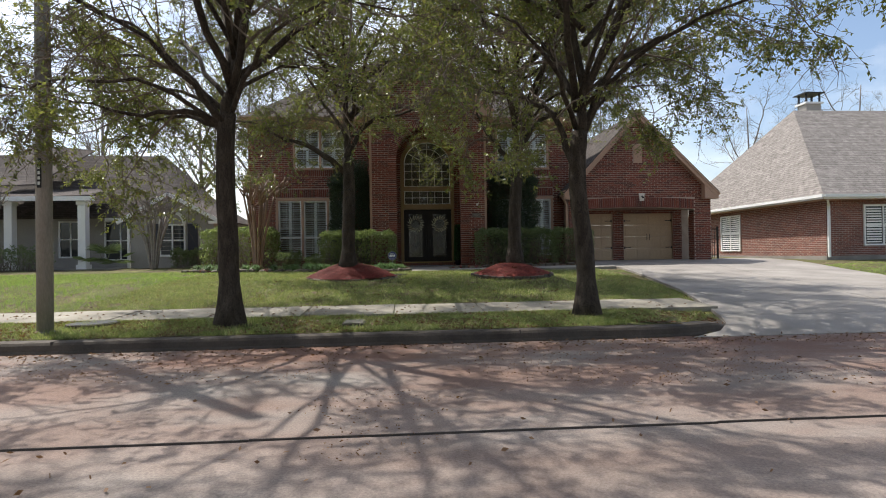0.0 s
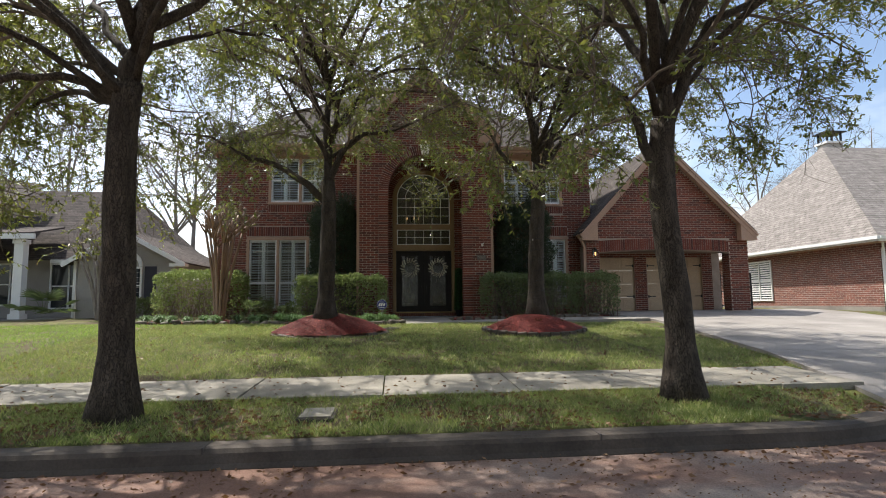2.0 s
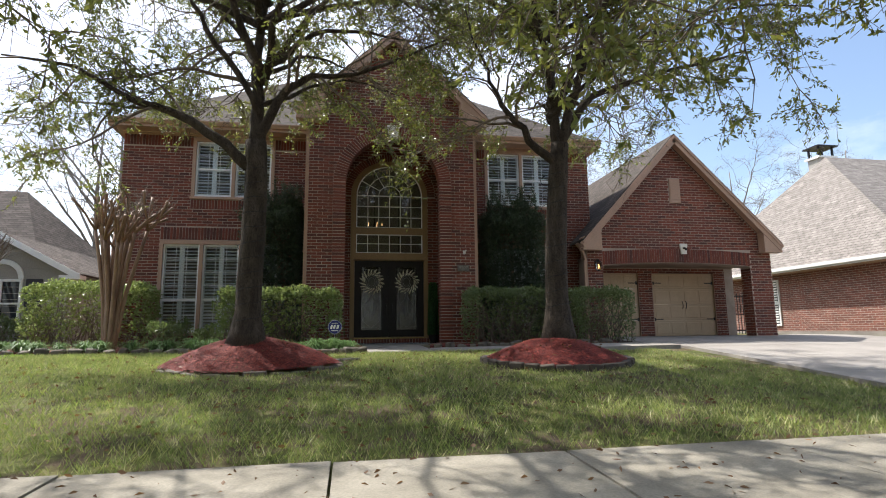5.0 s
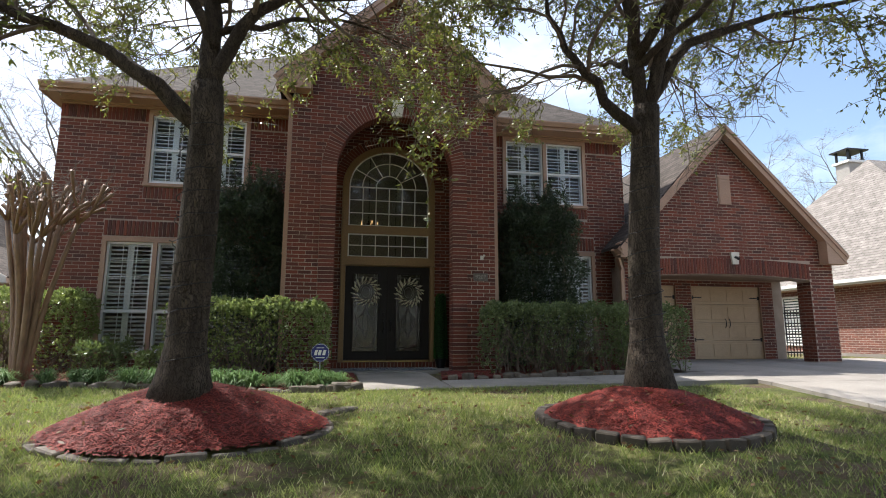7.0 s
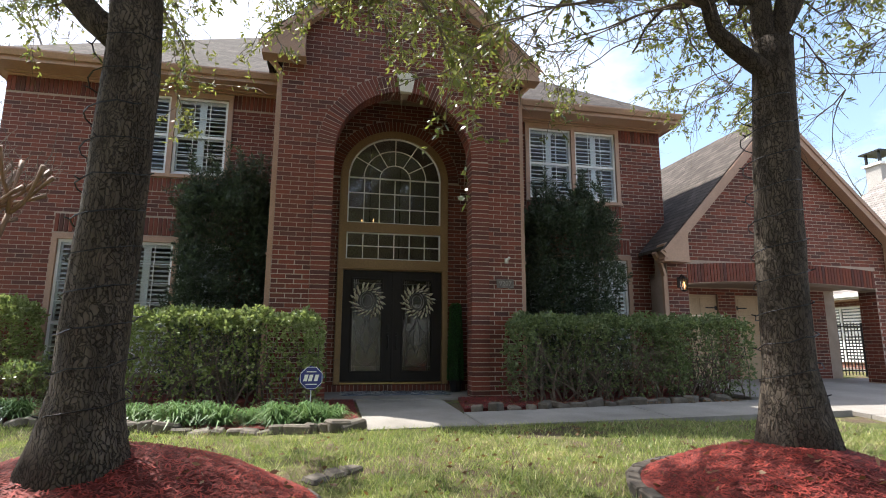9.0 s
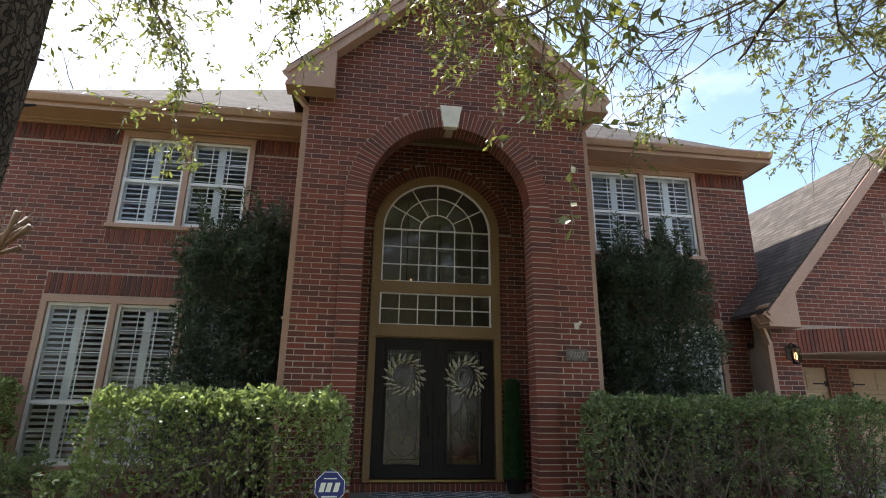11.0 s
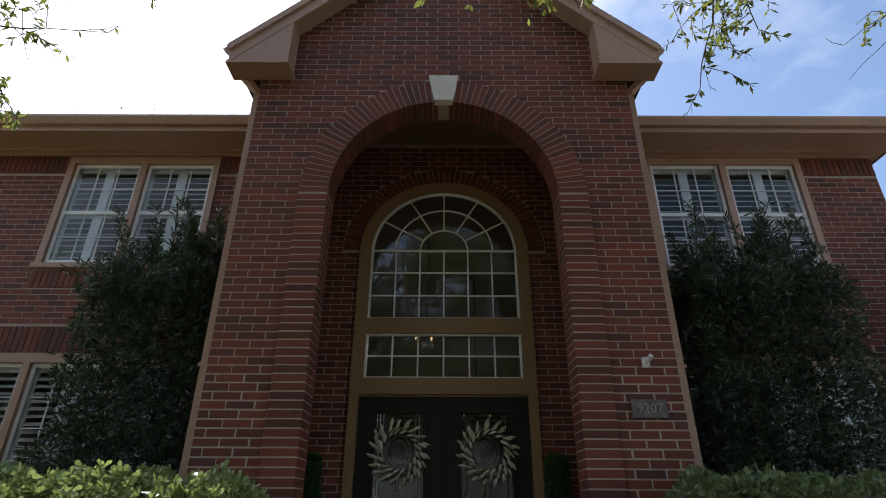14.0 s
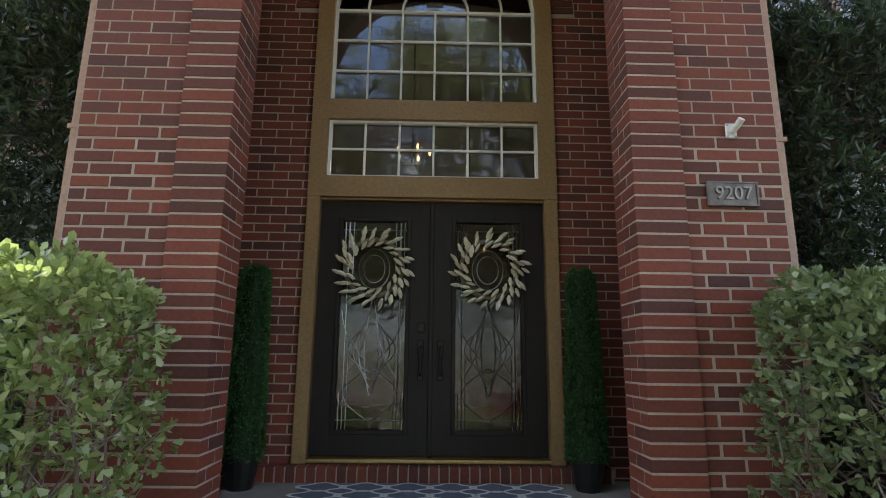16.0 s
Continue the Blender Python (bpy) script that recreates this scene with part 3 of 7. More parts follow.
    held("slab", strip([(1.28, 17.42), (2.62, 17.5), (2.62, 19.9), (1.28, 19.9)], lift, 0.14), M_WALKWAY, walk_)
    held("slab", strip([(2.64, 17.5), (5.2, 17.62), (5.2, 18.72), (2.64, 18.45)], lift, 0.14), M_WALKWAY, walk_)
    held("slab", strip([(5.22, 17.62), (8.15, 17.8), (8.5, 19.2), (7.3, 18.95), (5.22, 18.72)], lift, 0.14), M_WALKWAY, walk_)
    porch = Shape().box(0.12, 3.86, 19.9, 21.42, 0.2, 0.36)
    tagged(part("porch_floor", porch, M_WALKWAY), "concrete porch floor in front of the double doors", "floor", kind="structure")
    drive = thing("driveway", (11, 15, 0), "broad sunlit concrete driveway with slab joints", "driveway", "structure")
    rows = [7.2, 7.5, 7.9, 8.4, 9.6, 11.6, 13.6, 15.6, 17.6, 19.2, 19.4, 20.9, 22.6]
    for a, b in zip(rows, rows[1:]):
        big = b - a > 1.0
        for k in range(2):
            q = []
            for y, f0, f1 in ((a + 0.008 * big, k / 2, (k + 1) / 2), (b - 0.008 * big, (k + 1) / 2, k / 2)):
                for f in (f0, f1):
                    xl, xr = np.interp(y, DY, DL), np.interp(y, DY, DR)
                    q.append((xl + (xr - xl) * f + (0.008 if f == 0.5 and k else -0.008 if f == 0.5 else 0), y))
            held("slab", strip(q, lambda x, y: drive_z(y), 0.12), M_DRIVE, drive)


build_ground()
build_kerb()
build_pavement()


# ---- brickwork ----
BL, BH, MJ = 0.254, 0.0762, 0.0118


def brick_rows(wall, spans, z0, z1, place, singles=0, name="brick", depth=0.02):
    """Lays running bond. spans(z): the free stretches of a course; place(u0, u1, za, zb): the corners of a brick's box.
    The first `singles` bricks become parts of their own, the rest one mesh."""
    rest, made, row = Shape(), 0, 0
    z = z0
    cache = {}
    while z + BH <= z1 + 1e-4:
        za, zb = z + MJ, z + BH
        for u0, u1 in spans((za + zb) / 2):
            first = math.floor((u0 - (row % 2) * BL / 2) / BL)
            u = first * BL + (row % 2) * BL / 2
            while u < u1:
                a, b = max(u, u0) + MJ / 2, min(u + BL, u1) - MJ / 2
                u += BL
                if b - a < 0.03:
                    continue
                x0, x1, y0, y1 = place(a, b)
                jit = random.uniform(-0.0014, 0.0014)
                if made < singles:
                    key = (round(x1 - x0, 2), round(y1 - y0, 2))
                    if key not in cache:
                        cache[key] = Shape().box(0, key[0], 0, key[1], 0, zb - za, 0.004).mesh(name, M_BRICK)
                    ob = new(name, cache[key])
                    ob.parent = wall
                    ob.location = Vector((x0, y0 + jit, za)) - wall.location
                    made += 1
                else:
                    rest.box(x0, x1, y0 + jit, y1 + jit, za, zb)
        z += BH
        row += 1
    if rest.v:
        ob = held("brickwork", rest, M_BRICK, wall)
        ob["kind"] = "stuff"


def front(y, proud=0.003, deep=0.03):
    return lambda a, b: (a, b, y - proud, y + deep)


def side(x, out, proud=0.003, deep=0.03):
    return lambda a, b: (min(x + out * proud, x - out * deep), max(x + out * proud, x - out * deep), a, b)


def soldiers(wall, u0, u1, z0, z1, y, proud=0.012, arch=None, single=True):
    """Bricks on end in a row; arch: a rise at the middle."""
    n = max(1, round((u1 - u0) / BH))
    w = (u1 - u0) / n
    if single:
        me = Shape().box(MJ / 2, w - MJ / 2, -proud, 0.03, MJ / 2, z1 - z0 - MJ / 2, 0.004).mesh("brick", M_BRICK)
    rest = Shape()
    for i in range(n):
        f = (i + 0.5) / n * 2 - 1
        dz = arch * (1 - f * f) if arch else 0
        if single:
            ob = new("brick", me)
            ob.parent = wall
            ob.location = Vector((u0 + i * w, y, z0 + dz)) - wall.location
        else:
            rest.box(u0 + i * w + MJ / 2, u0 + (i + 1) * w - MJ / 2, y - proud, y + 0.03, z0 + dz + MJ / 2, z1 + dz - MJ / 2)
    if not single:
        held("brickwork", rest, M_BRICK, wall)["kind"] = "stuff"


def minus(spans, holes):
    for a, b in holes:
        spans = [q for s, e in spans for q in ((s, min(e, a)), (max(s, b), e)) if q[1] - q[0] > 0.02]
    return spans


def wall_of(name, label, shape, mat=None):
    ob = part(name, shape, mat or M_MORTAR)
    return tagged(ob, label, "wall", kind="structure")


CX, SPRING, RO, RI = 1.98, 4.36, 1.48, 1.18
PX0, PX1, PY = -0.10, 4.06, 20.0
GAB = lambda x: 8.16 - 0.9 * abs(x - CX)


def build_portico():
    xs = sorted({PX0, 0.5, 3.46, PX1, CX, CX - RI, CX + RI, CX - RI - 1e-4, CX + RI + 1e-4, *[CX - RI * math.cos(math.pi * i / 48) for i in range(49)]})
    inside = lambda x: abs(x - CX) <= RI + 1e-6
    lo = [SPRING + math.sqrt(max(0, RI * RI - (x - CX) ** 2)) if inside(x) else 0.25 for x in xs]
    s = Shape().columns(xs, lo, [GAB(x) for x in xs], PY, PY + 0.3)
    w = wall_of("wall_portico", "tall gabled red brick portico wall with an arched opening", s)
    rows_hole = lambda z: RO if z < SPRING else math.sqrt(max(0, RO * RO - (z - SPRING) ** 2))
    def spans(z):
        half = min(PX1 - CX, (8.13 - z) / 0.9)
        r = rows_hole(z)
        base = [(CX - half, CX + half)] if half > 0.05 else []
        return minus(base, [(CX - r, CX + r)]) if r > 0 else base
    brick_rows(w, spans, 0.3, 8.1, front(PY), 180)
    pad = Shape()
    for a in (CX - RO, CX + RI):
        pad.box(a + 0.002, a + RO - RI - 0.001, PY - 0.028, PY + 0.01, 0.3, SPRING)
    pad.ring(CX, SPRING, RI + 0.006, RO - 0.006, 0, math.pi, PY - 0.0235, PY + 0.01, 40)
    held("mortar_bed", pad, M_MORTAR, w)
    # corner bricks run from the proud strip round into the jamb, long and short by turns
    corner = {d: Shape().box(0, RO - RI + 0.003, 0, d + 0.031, 0, BH - MJ, 0.003).mesh("brick", M_BRICK) for d in (0.075, 0.18)}
    jam = Shape()
    z, k = 0.3, 0
    while z + BH < SPRING + 0.02:
        d = (0.075, 0.18)[k % 2]
        for a, shift in ((CX - RO, 0.0), (CX + RI, -0.003)):
            ob = new("brick", corner[d])
            ob.parent = w
            ob.location = Vector((a + shift, PY - 0.031 + random.uniform(-0.001, 0.001), z + MJ)) - w.location
            x0, x1 = (CX - RI - 0.03, CX - RI + 0.003) if a < CX else (CX + RI - 0.003, CX + RI + 0.03)
            jam.box(x0, x1, PY + d + MJ, PY + 0.303, z + MJ, z + BH)
        z += BH
        k += 1
    held("jamb_brickwork", jam, M_BRICK, w)["kind"] = "stuff"
    n = 62
    for i in range(n):
        a0, a1 = math.pi * i / n + 0.004, math.pi * (i + 1) / n - 0.004
        if abs((a0 + a1) / 2 - math.pi / 2) < 0.075:
            continue
        held("brick", Shape().ring(CX, SPRING, RI - 0.008, RO - 0.004, a0, a1, PY - 0.026, PY + 0.29, 1), M_BRICK, w)
    key = Shape()
    key.v = [(CX + sx * wx, yy, zz) for yy in (PY - 0.075, PY + 0.02) for sx, wx, zz in ((-1, 0.1, 5.52), (1, 0.1, 5.52), (1, 0.165, 5.87), (-1, 0.165, 5.87))]
    key.f = [(0, 1, 2, 3), (4, 7, 6, 5), (0, 4, 5, 1), (1, 5, 6, 2), (2, 6, 7, 3), (3, 7, 4, 0)]
    ob = held("keystone", key, M_STONE, w, "pale cast stone keystone")
    for name, x, out in (("wall_portico_west", PX0, -1), ("wall_portico_east", PX1, 1)):
        a, b = (x, x + 0.24) if out < 0 else (x - 0.24, x)
        sw = wall_of(name, "narrow red brick side wall of the portico", Shape().box(a, b, PY + 0.3, 21.6, 0.25, 6.3))
        brick_rows(sw, lambda z: [(PY, 21.6)], 0.3, 6.2, side(x, out), 0)
    # the recess behind the arch
    FX, FR = 1.99, 1.05
    xs = sorted({0.14, 3.82, FX, *[FX - FR * math.cos(math.pi * i / 36) for i in range(37)], FX - FR - 1e-4, FX + FR + 1e-4})
    lo = [4.38 + 0.93 * math.sqrt(max(0, FR * FR - (x - FX) ** 2)) if abs(x - FX) <= FR + 1e-6 else 0.25 for x in xs]
    bw = wall_of("wall_entrance", "shaded red brick wall around the arched entrance window", Shape().columns(xs, lo, [6.1] * len(xs), 21.4, 21.62))
    ring_o = FR + 0.22
    def bspans(z):
        r = ring_o * (1 if z < 4.38 else math.sqrt(max(0, 1 - ((z - 4.38) / (0.95 * ring_o)) ** 2)))
        r = FR if z < 4.38 else r
        return minus([(0.14, 3.82)], [(FX - r, FX + r)]) if r > 0 else [(0.14, 3.82)]
    brick_rows(bw, bspans, 0.3, 6.0, front(21.4), 0)
    ringw = Shape()
    for i in range(50):
        ringw.ring(FX, 4.38, FR + 0.004, ring_o - 0.006, math.pi * i / 50 + 0.005, math.pi * (i + 1) / 50 - 0.005, 21.388, 21.43, 1, 0.94)
    held("arch_bricks", ringw, M_BRICK, bw)["kind"] = "stuff"
    for name, a, b in (("wall_recess_west", 0.12, 0.14), ("wall_recess_east", 3.82, 3.84)):
        rw = wall_of(name, "shaded brick side of the entrance recess", Shape().box(a, b, PY + 0.3, 21.4, 0.25, 6.1))
        brick_rows(rw, lambda z: [(PY + 0.3, 21.4)], 0.3, 6.0, side(0.14 if a < 1 else 3.82, 1 if a < 1 else -1, 0.003, 0.015), 0)
    tagged(part("ceiling_portico", Shape().box(0.1, 3.86, PY + 0.3, 21.62, 6.0, 6.1), M_SOFFIT_SHADE), "ceiling of the entrance recess, coloured dark for its shade", "ceiling", kind="structure")


def build_main_walls():
    L0, R1, T, Y = -4.96, 7.95, 5.96, 21.58
    UL, LL = (-3.24, -1.13, 4.19, 5.88), (-3.92, -0.9, 0.62, 3.08)
    UR, LR = (4.76, 6.93, 4.17, 5.9), (4.7, 7.08, 0.62, 3.08)
    def shell(x0, x1, holes):
        s = Shape()
        (ua, ub, uz0, uz1), (la, lb, lz0, lz1) = holes
        cuts = sorted({x0, x1, ua, ub, la, lb})
        for a, b in zip(cuts, cuts[1:]):
            m = (a + b) / 2
            gaps = [(z0, z1) for (h0, h1, z0, z1) in holes if h0 < m < h1]
            for z0, z1 in minus([(0.2, T + 0.25)], gaps):
                s.box(a, b, Y, Y + 0.28, z0, z1)
        return s
    for name, x0, x1, holes in (("wall_north_west", L0, PX0, (UL, LL)), ("wall_north_east", PX1, R1, (UR, LR))):
        w = wall_of(name, "two-storey dark red brick front wall with white windows", shell(x0, x1, holes))
        (ua, ub, uz0, uz1), (la, lb, lz0, lz1) = holes
        def spans(z):
            gaps = []
            if uz0 - 0.3 < z < uz1 + 0.06:
                gaps.append((ua, ub))
            if lz0 < z < lz1 + 0.34:
                gaps.append((la - 0.0, lb + 0.0))
            if z > T - 0.34:
                return []
            return minus([(x0, x1)], gaps)
        brick_rows(w, spans, 0.25, T, front(Y), 0)
        soldiers(w, la, lb, lz1 + 0.02, lz1 + 0.35, Y)
        soldiers(w, ua, ub, uz0 - 0.27, uz0 - 0.01, Y)
        for a, b in minus([(x0, x1)], [(ua, ub)]):
            soldiers(w, a, b, T - 0.34, T - 0.02, Y, 0.012, None, False)
    for name, x, out in (("wall_side_west", L0, -1), ("wall_side_east", R1, 1)):
        a, b = (x, x + 0.25) if out < 0 else (x - 0.25, x)
        w = wall_of(name, "plain red brick side wall of the house", Shape().box(a, b, Y + 0.28, 32.5, 0.2, T + 0.2))
        brick_rows(w, lambda z: [(Y, 25.5)], 0.25, T, side(x, out), 0)
    wall_of("wall_back", "plain back wall of the house", Shape().box(L0, R1, 32.5, 32.7, 0.2, T + 0.2), M_INSIDE)
    tagged(part("floor_inside", Shape().box(L0 + 0.25, R1 - 0.25, 21.87, 32.5, 0.3, 0.5), M_WOODFLOOR), "brown wooden floor inside the house", "floor", kind="structure")
    tagged(part("ceiling_inside", Shape().box(L0 + 0.25, R1 - 0.25, 21.87, 32.5, 6.0, 6.1), M_INSIDE), "painted ceiling inside the house", "ceiling", kind="structure")
    wall_of("wall_hall_back", "beige plaster wall at the back of the hall", Shape().box(L0 + 0.25, R1 - 0.25, 26.4, 26.5, 0.5, 6.0), M_INSIDE)
    wall_of("wall_hall_west", "beige plaster wall beside the hall", Shape().box(-0.9, -0.8, 21.87, 26.4, 0.5, 6.0), M_INSIDE)
    wall_of("wall_hall_east", "beige plaster wall beside the hall", Shape().box(4.65, 4.7, 21.87, 26.4, 0.5, 6.0), M_INSIDE)
    tagged(part("floor_upper", Shape().box(L0 + 0.25, -0.9, 21.87, 26.4, 3.3, 3.6), M_INSIDE), "upper floor slab over the west room", "floor", kind="structure")
    tagged(part("floor_upper", Shape().box(4.7, R1 - 0.25, 21.87, 26.4, 3.3, 3.6), M_INSIDE), "upper floor slab over the east room", "floor", kind="structure")
    for n, (a, b, lo, hi), units, rail in ((1, UL, 2, 0.5), (2, UR, 2, 0.5), (3, LL, 3, 0.37), (4, LR, 3, 0.37)):
        build_window(n, a, b, lo, hi, Y, units, rail)


def build_window(n, x0, x1, z0, z1, y, units, rail):
    """A painted surround with sash units, grilles, panes and louvred shutters behind."""
    win = thing("window_%d" % n, ((x0 + x1) / 2, y, z0), "white sash window with louvred shutters in a tan painted surround", "window", "structure")
    fw = 0.085
    s = Shape()
    step = (x1 - x0 - fw) / units
    s.box(x0, x1, y - 0.03, y + 0.12, z1 - 0.1, z1)
    s.box(x0 - 0.02, x1 + 0.02, y - 0.05, y + 0.12, z0, z0 + 0.07, 0.006)
    for i in range(units + 1):
        s.box(x0 + step * i, x0 + step * i + fw, y - 0.03, y + 0.12, z0 + 0.07, z1 - 0.1)
    held("window_frame", s, M_TRIM, win)
    for i in range(units):
        a, b = x0 + step * i + fw + 0.002, x0 + step * (i + 1) - 0.002
        lo, hi = z0 + 0.072, z1 - 0.102
        mid = lo + (hi - lo) * rail
        s = Shape()
        t = 0.045
        for p, q in ((a, a + t), (b - t, b)):
            s.box(p, q, y + 0.02, y + 0.06, lo, hi)
        for p, q in ((lo, lo + 0.06), (hi - t, hi), (mid - 0.025, mid + 0.025)):
            s.box(a + t, b - t, y + 0.02, y + 0.06, p, q)
        sash = held("sash", s, M_WHITE, win)
        g = Shape()
        for k in (1, 2):
            u = a + t + (b - a - 2 * t) * k / 3
            g.box(u - 0.006, u + 0.006, y + 0.028, y + 0.048, lo + 0.06, mid - 0.025)
            g.box(u - 0.006, u + 0.006, y + 0.028, y + 0.048, mid + 0.025, hi - t)
        for c, d in ((lo + 0.06, mid - 0.025), (mid + 0.025, hi - t)):
            m = max(1, round((d - c) / 0.36))
            for k in range(1, m):
                zz = c + (d - c) * k / m
                g.box(a + t, b - t, y + 0.029, y + 0.047, zz - 0.006, zz + 0.006)
        part("grille", g, M_WHITE, sash)
        pane = held("pane", Shape().box(a + t, b - t, y + 0.036, y + 0.04, lo + 0.06, hi - t), M_GLASS, win)
        pane.visible_shadow = False
        ys = y + 0.085
        sh = Shape()
        w = (b - a) / 2
        for k in range(2):
            p = a + w * k
            for c, d in ((p, p + 0.06), (p + w - 0.06, p + w)):
                sh.box(c, d, ys, ys + 0.03, lo, hi)
            for c, d in ((lo, lo + 0.09), (hi - 0.09, hi), (mid - 0.045, mid + 0.045)):
                sh.box(p + 0.06, p + w - 0.06, ys, ys + 0.03, c, d)
        shut = held("shutter", sh, M_WHITE, win)
        slat = None
        for k in range(2):
            p = a + w * k
            for c, d in ((lo + 0.09, mid - 0.045), (mid + 0.045, hi - 0.09)):
                zz = c + 0.04
                while zz < d - 0.02:
                    if slat is None:
                        q = Shape()
                        q.v = [(xx, yy, hh) for xx in (0, w - 0.12) for yy, hh in ((-0.03, -0.016), (-0.027, -0.022), (0.03, 0.016), (0.027, 0.022))]
                        q.f = [(0, 1, 2, 3), (7, 6, 5, 4), (0, 4, 5, 1), (1, 5, 6, 2), (2, 6, 7, 3), (3, 7, 4, 0)]
                        slat = q.mesh("slat", M_WHITE)
                    ob = new("slat", slat)
                    ob.parent = shut
                    ob.location = (p + 0.06, ys + 0.015, zz)
                    zz += 0.085


def build_entrance_window():
    FX, y = 1.99, 21.4
    win = thing("window_5", (FX, y, 2.6), "tall arched entrance window with white grilles in an ochre frame", "window", "structure")
    s = Shape()
    for a, b in ((0.94, 1.085), (2.895, 3.04)):
        s.box(a, b, y - 0.045, y + 0.12, 2.6, 4.38)
    s.box(1.085, 2.895, y - 0.045, y + 0.12, 2.6, 2.78)
    s.box(1.085, 2.895, y - 0.045, y + 0.12, 3.3, 3.48)
    s.ring(FX, 4.38, 0.905, 1.05, 0, math.pi, y - 0.045, y + 0.12, 36, 0.93)
    held("window_frame", s, M_DOORTRIM, win, "ochre painted frame")
    s = Shape()
    for za, zb in ((2.78, 3.3), (3.48, 4.38)):
        for a, b in ((1.085, 1.11), (2.87, 2.895)):
            s.box(a, b, y + 0.0, y + 0.05, za, zb)
        s.box(1.11, 2.87, y, y + 0.05, za, za + 0.022)
        if zb < 4:
            s.box(1.11, 2.87, y, y + 0.05, zb - 0.022, zb)
    s.ring(FX, 4.38, 0.88, 0.905, 0, math.pi, y, y + 0.05, 36, 0.93)
    held("sash", s, M_WHITE, win, "slim cream glazing bead")
    g = Shape()
    for k in range(1, 6):
        u = 1.1 + 1.78 * k / 6
        g.box(u - 0.009, u + 0.009, y + 0.01, y + 0.03, 2.8, 3.28)
        g.box(u - 0.009, u + 0.009, y + 0.01, y + 0.03, 3.5, 4.38)
    for zz in (3.04, 3.78, 4.08):
        g.box(1.11, 2.87, y + 0.011, y + 0.029, zz - 0.009, zz + 0.009)
    g.box(1.11, 2.87, y + 0.008, y + 0.032, 4.368, 4.392)
    for r in (0.3, 0.61):
        g.ring(FX, 4.38, r - 0.009, r + 0.009, 0, math.pi, y + 0.011, y + 0.029, 28, 0.95)
    for k in range(1, 6):
        a = math.pi * k / 6
        d = Vector((math.cos(a), 0, math.sin(a) * 0.94))
        sd = Vector((-math.sin(a), 0, math.cos(a))) * 0.009
        p, q = Vector((FX, y + 0.012, 4.38)) + d * 0.3, Vector((FX, y + 0.012, 4.38)) + d * 0.89
        for h in (0.0,):
            n = len(g.v)
            g.v += [tuple(v + Vector((0, yy, 0))) for yy in (0, 0.016) for v in (p - sd, p + sd, q + sd, q - sd)]
            g.f += [tuple(n + i for i in f) for f in ((0, 1, 2, 3), (7, 6, 5, 4), (0, 4, 5, 1), (1, 5, 6, 2), (2, 6, 7, 3), (3, 7, 4, 0))]
    held("grille", g, M_WHITE, win, "white grille bars with a sunburst")
    for za, zb in ((2.8, 3.28), (3.5, 4.38)):
        held("pane", Shape().box(1.1, 2.88, y + 0.034, y + 0.038, za, zb), M_GLASS_E, win).visible_shadow = False
    xs = np.linspace(FX - 0.885, FX + 0.885, 25).tolist()
    top = [4.381 + 0.93 * math.sqrt(max(0.0004, 0.885 ** 2 - (x - FX) ** 2)) for x in xs]
    held("pane", Shape().columns(xs, [4.38] * 25, top, y + 0.034, y + 0.038), M_GLASS_E, win).visible_shadow = False


build_portico()
build_main_walls()
build_entrance_window()


# ---- roofs, eaves, gutters ----
def slab_face(shape, pts, thick):
    """A plate of a given thickness under a plane polygon."""
    n = len(shape.v)
    m = len(pts)
    shape.v += [tuple(p) for p in pts] + [(p[0], p[1], p[2] - thick) for p in pts]
    shape.f.append(tuple(range(n, n + m)))
    shape.f.append(tuple(n + m + i for i in reversed(range(m))))
    for i in range(m):
        j = (i + 1) % m
        shape.f.append((n + i, n + m + i, n + m + j, n + j))


def bar(shape, p, q, w, h):
    """A square bar from p to q, w across and h high."""
    p, q = Vector(p), Vector(q)
    d = (q - p).normalized()
    sd = d.cross(Vector((0, 0, 1)))
    sd = sd.normalized() * w / 2 if sd.length > 1e-4 else Vector((w / 2, 0, 0))
    up = sd.cross(d).normalized() * h / 2
    n = len(shape.v)
    shape.v += [tuple(c + a * sd + b * up) for c in (p, q) for a, b in ((-1, -1), (1, -1), (1, 1), (-1, 1))]
    shape.f += [tuple(n + i for i in f) for f in ((0, 1, 2, 3), (7, 6, 5, 4), (0, 4, 5, 1), (1, 5, 6, 2), (2, 6, 7, 3), (3, 7, 4, 0))]


def gable_roof(name, cx, half, z_eave, z_ridge, y0, y1, label, west=None):
    roof = thing(name, (cx, y0, z_eave), label, "roof", "structure")
    east = half
    for sx in (-1, 1):
        half = west if sx < 0 and west else east
        s = Shape()
        slab_face(s, [(cx, y0, z_ridge), (cx + sx * half, y0, z_eave), (cx + sx * half, y1, z_eave), (cx, y1, z_ridge)], 0.06)
        held("slope", s, M_ROOF, roof, "brown asphalt shingles")
        s = Shape()
        d = Vector((sx * half, 0, z_eave - z_ridge))
        for yy, drop, w, h in ((y0 + 0.03, 0.16, 0.05, 0.2), (y0 + 0.0, 0.085, 0.05, 0.07), (y0 + 0.14, 0.24, 0.22, 0.03)):
            bar(s, (cx, yy, z_ridge - drop), (cx + d.x * 0.995, yy, z_eave - drop), w, h)
        held("rake_board", s, M_TRIM, roof, "tan painted rake board")
    return roof


def gutter(parent, x0, x1, y, z):
    s = Shape()
    prof = [(0.0, 0.0), (0.0, -0.11), (-0.06, -0.11), (-0.115, -0.03), (-0.115, 0.0), (-0.105, 0.0), (-0.055, -0.1), (-0.01, -0.1), (-0.01, 0.0)]
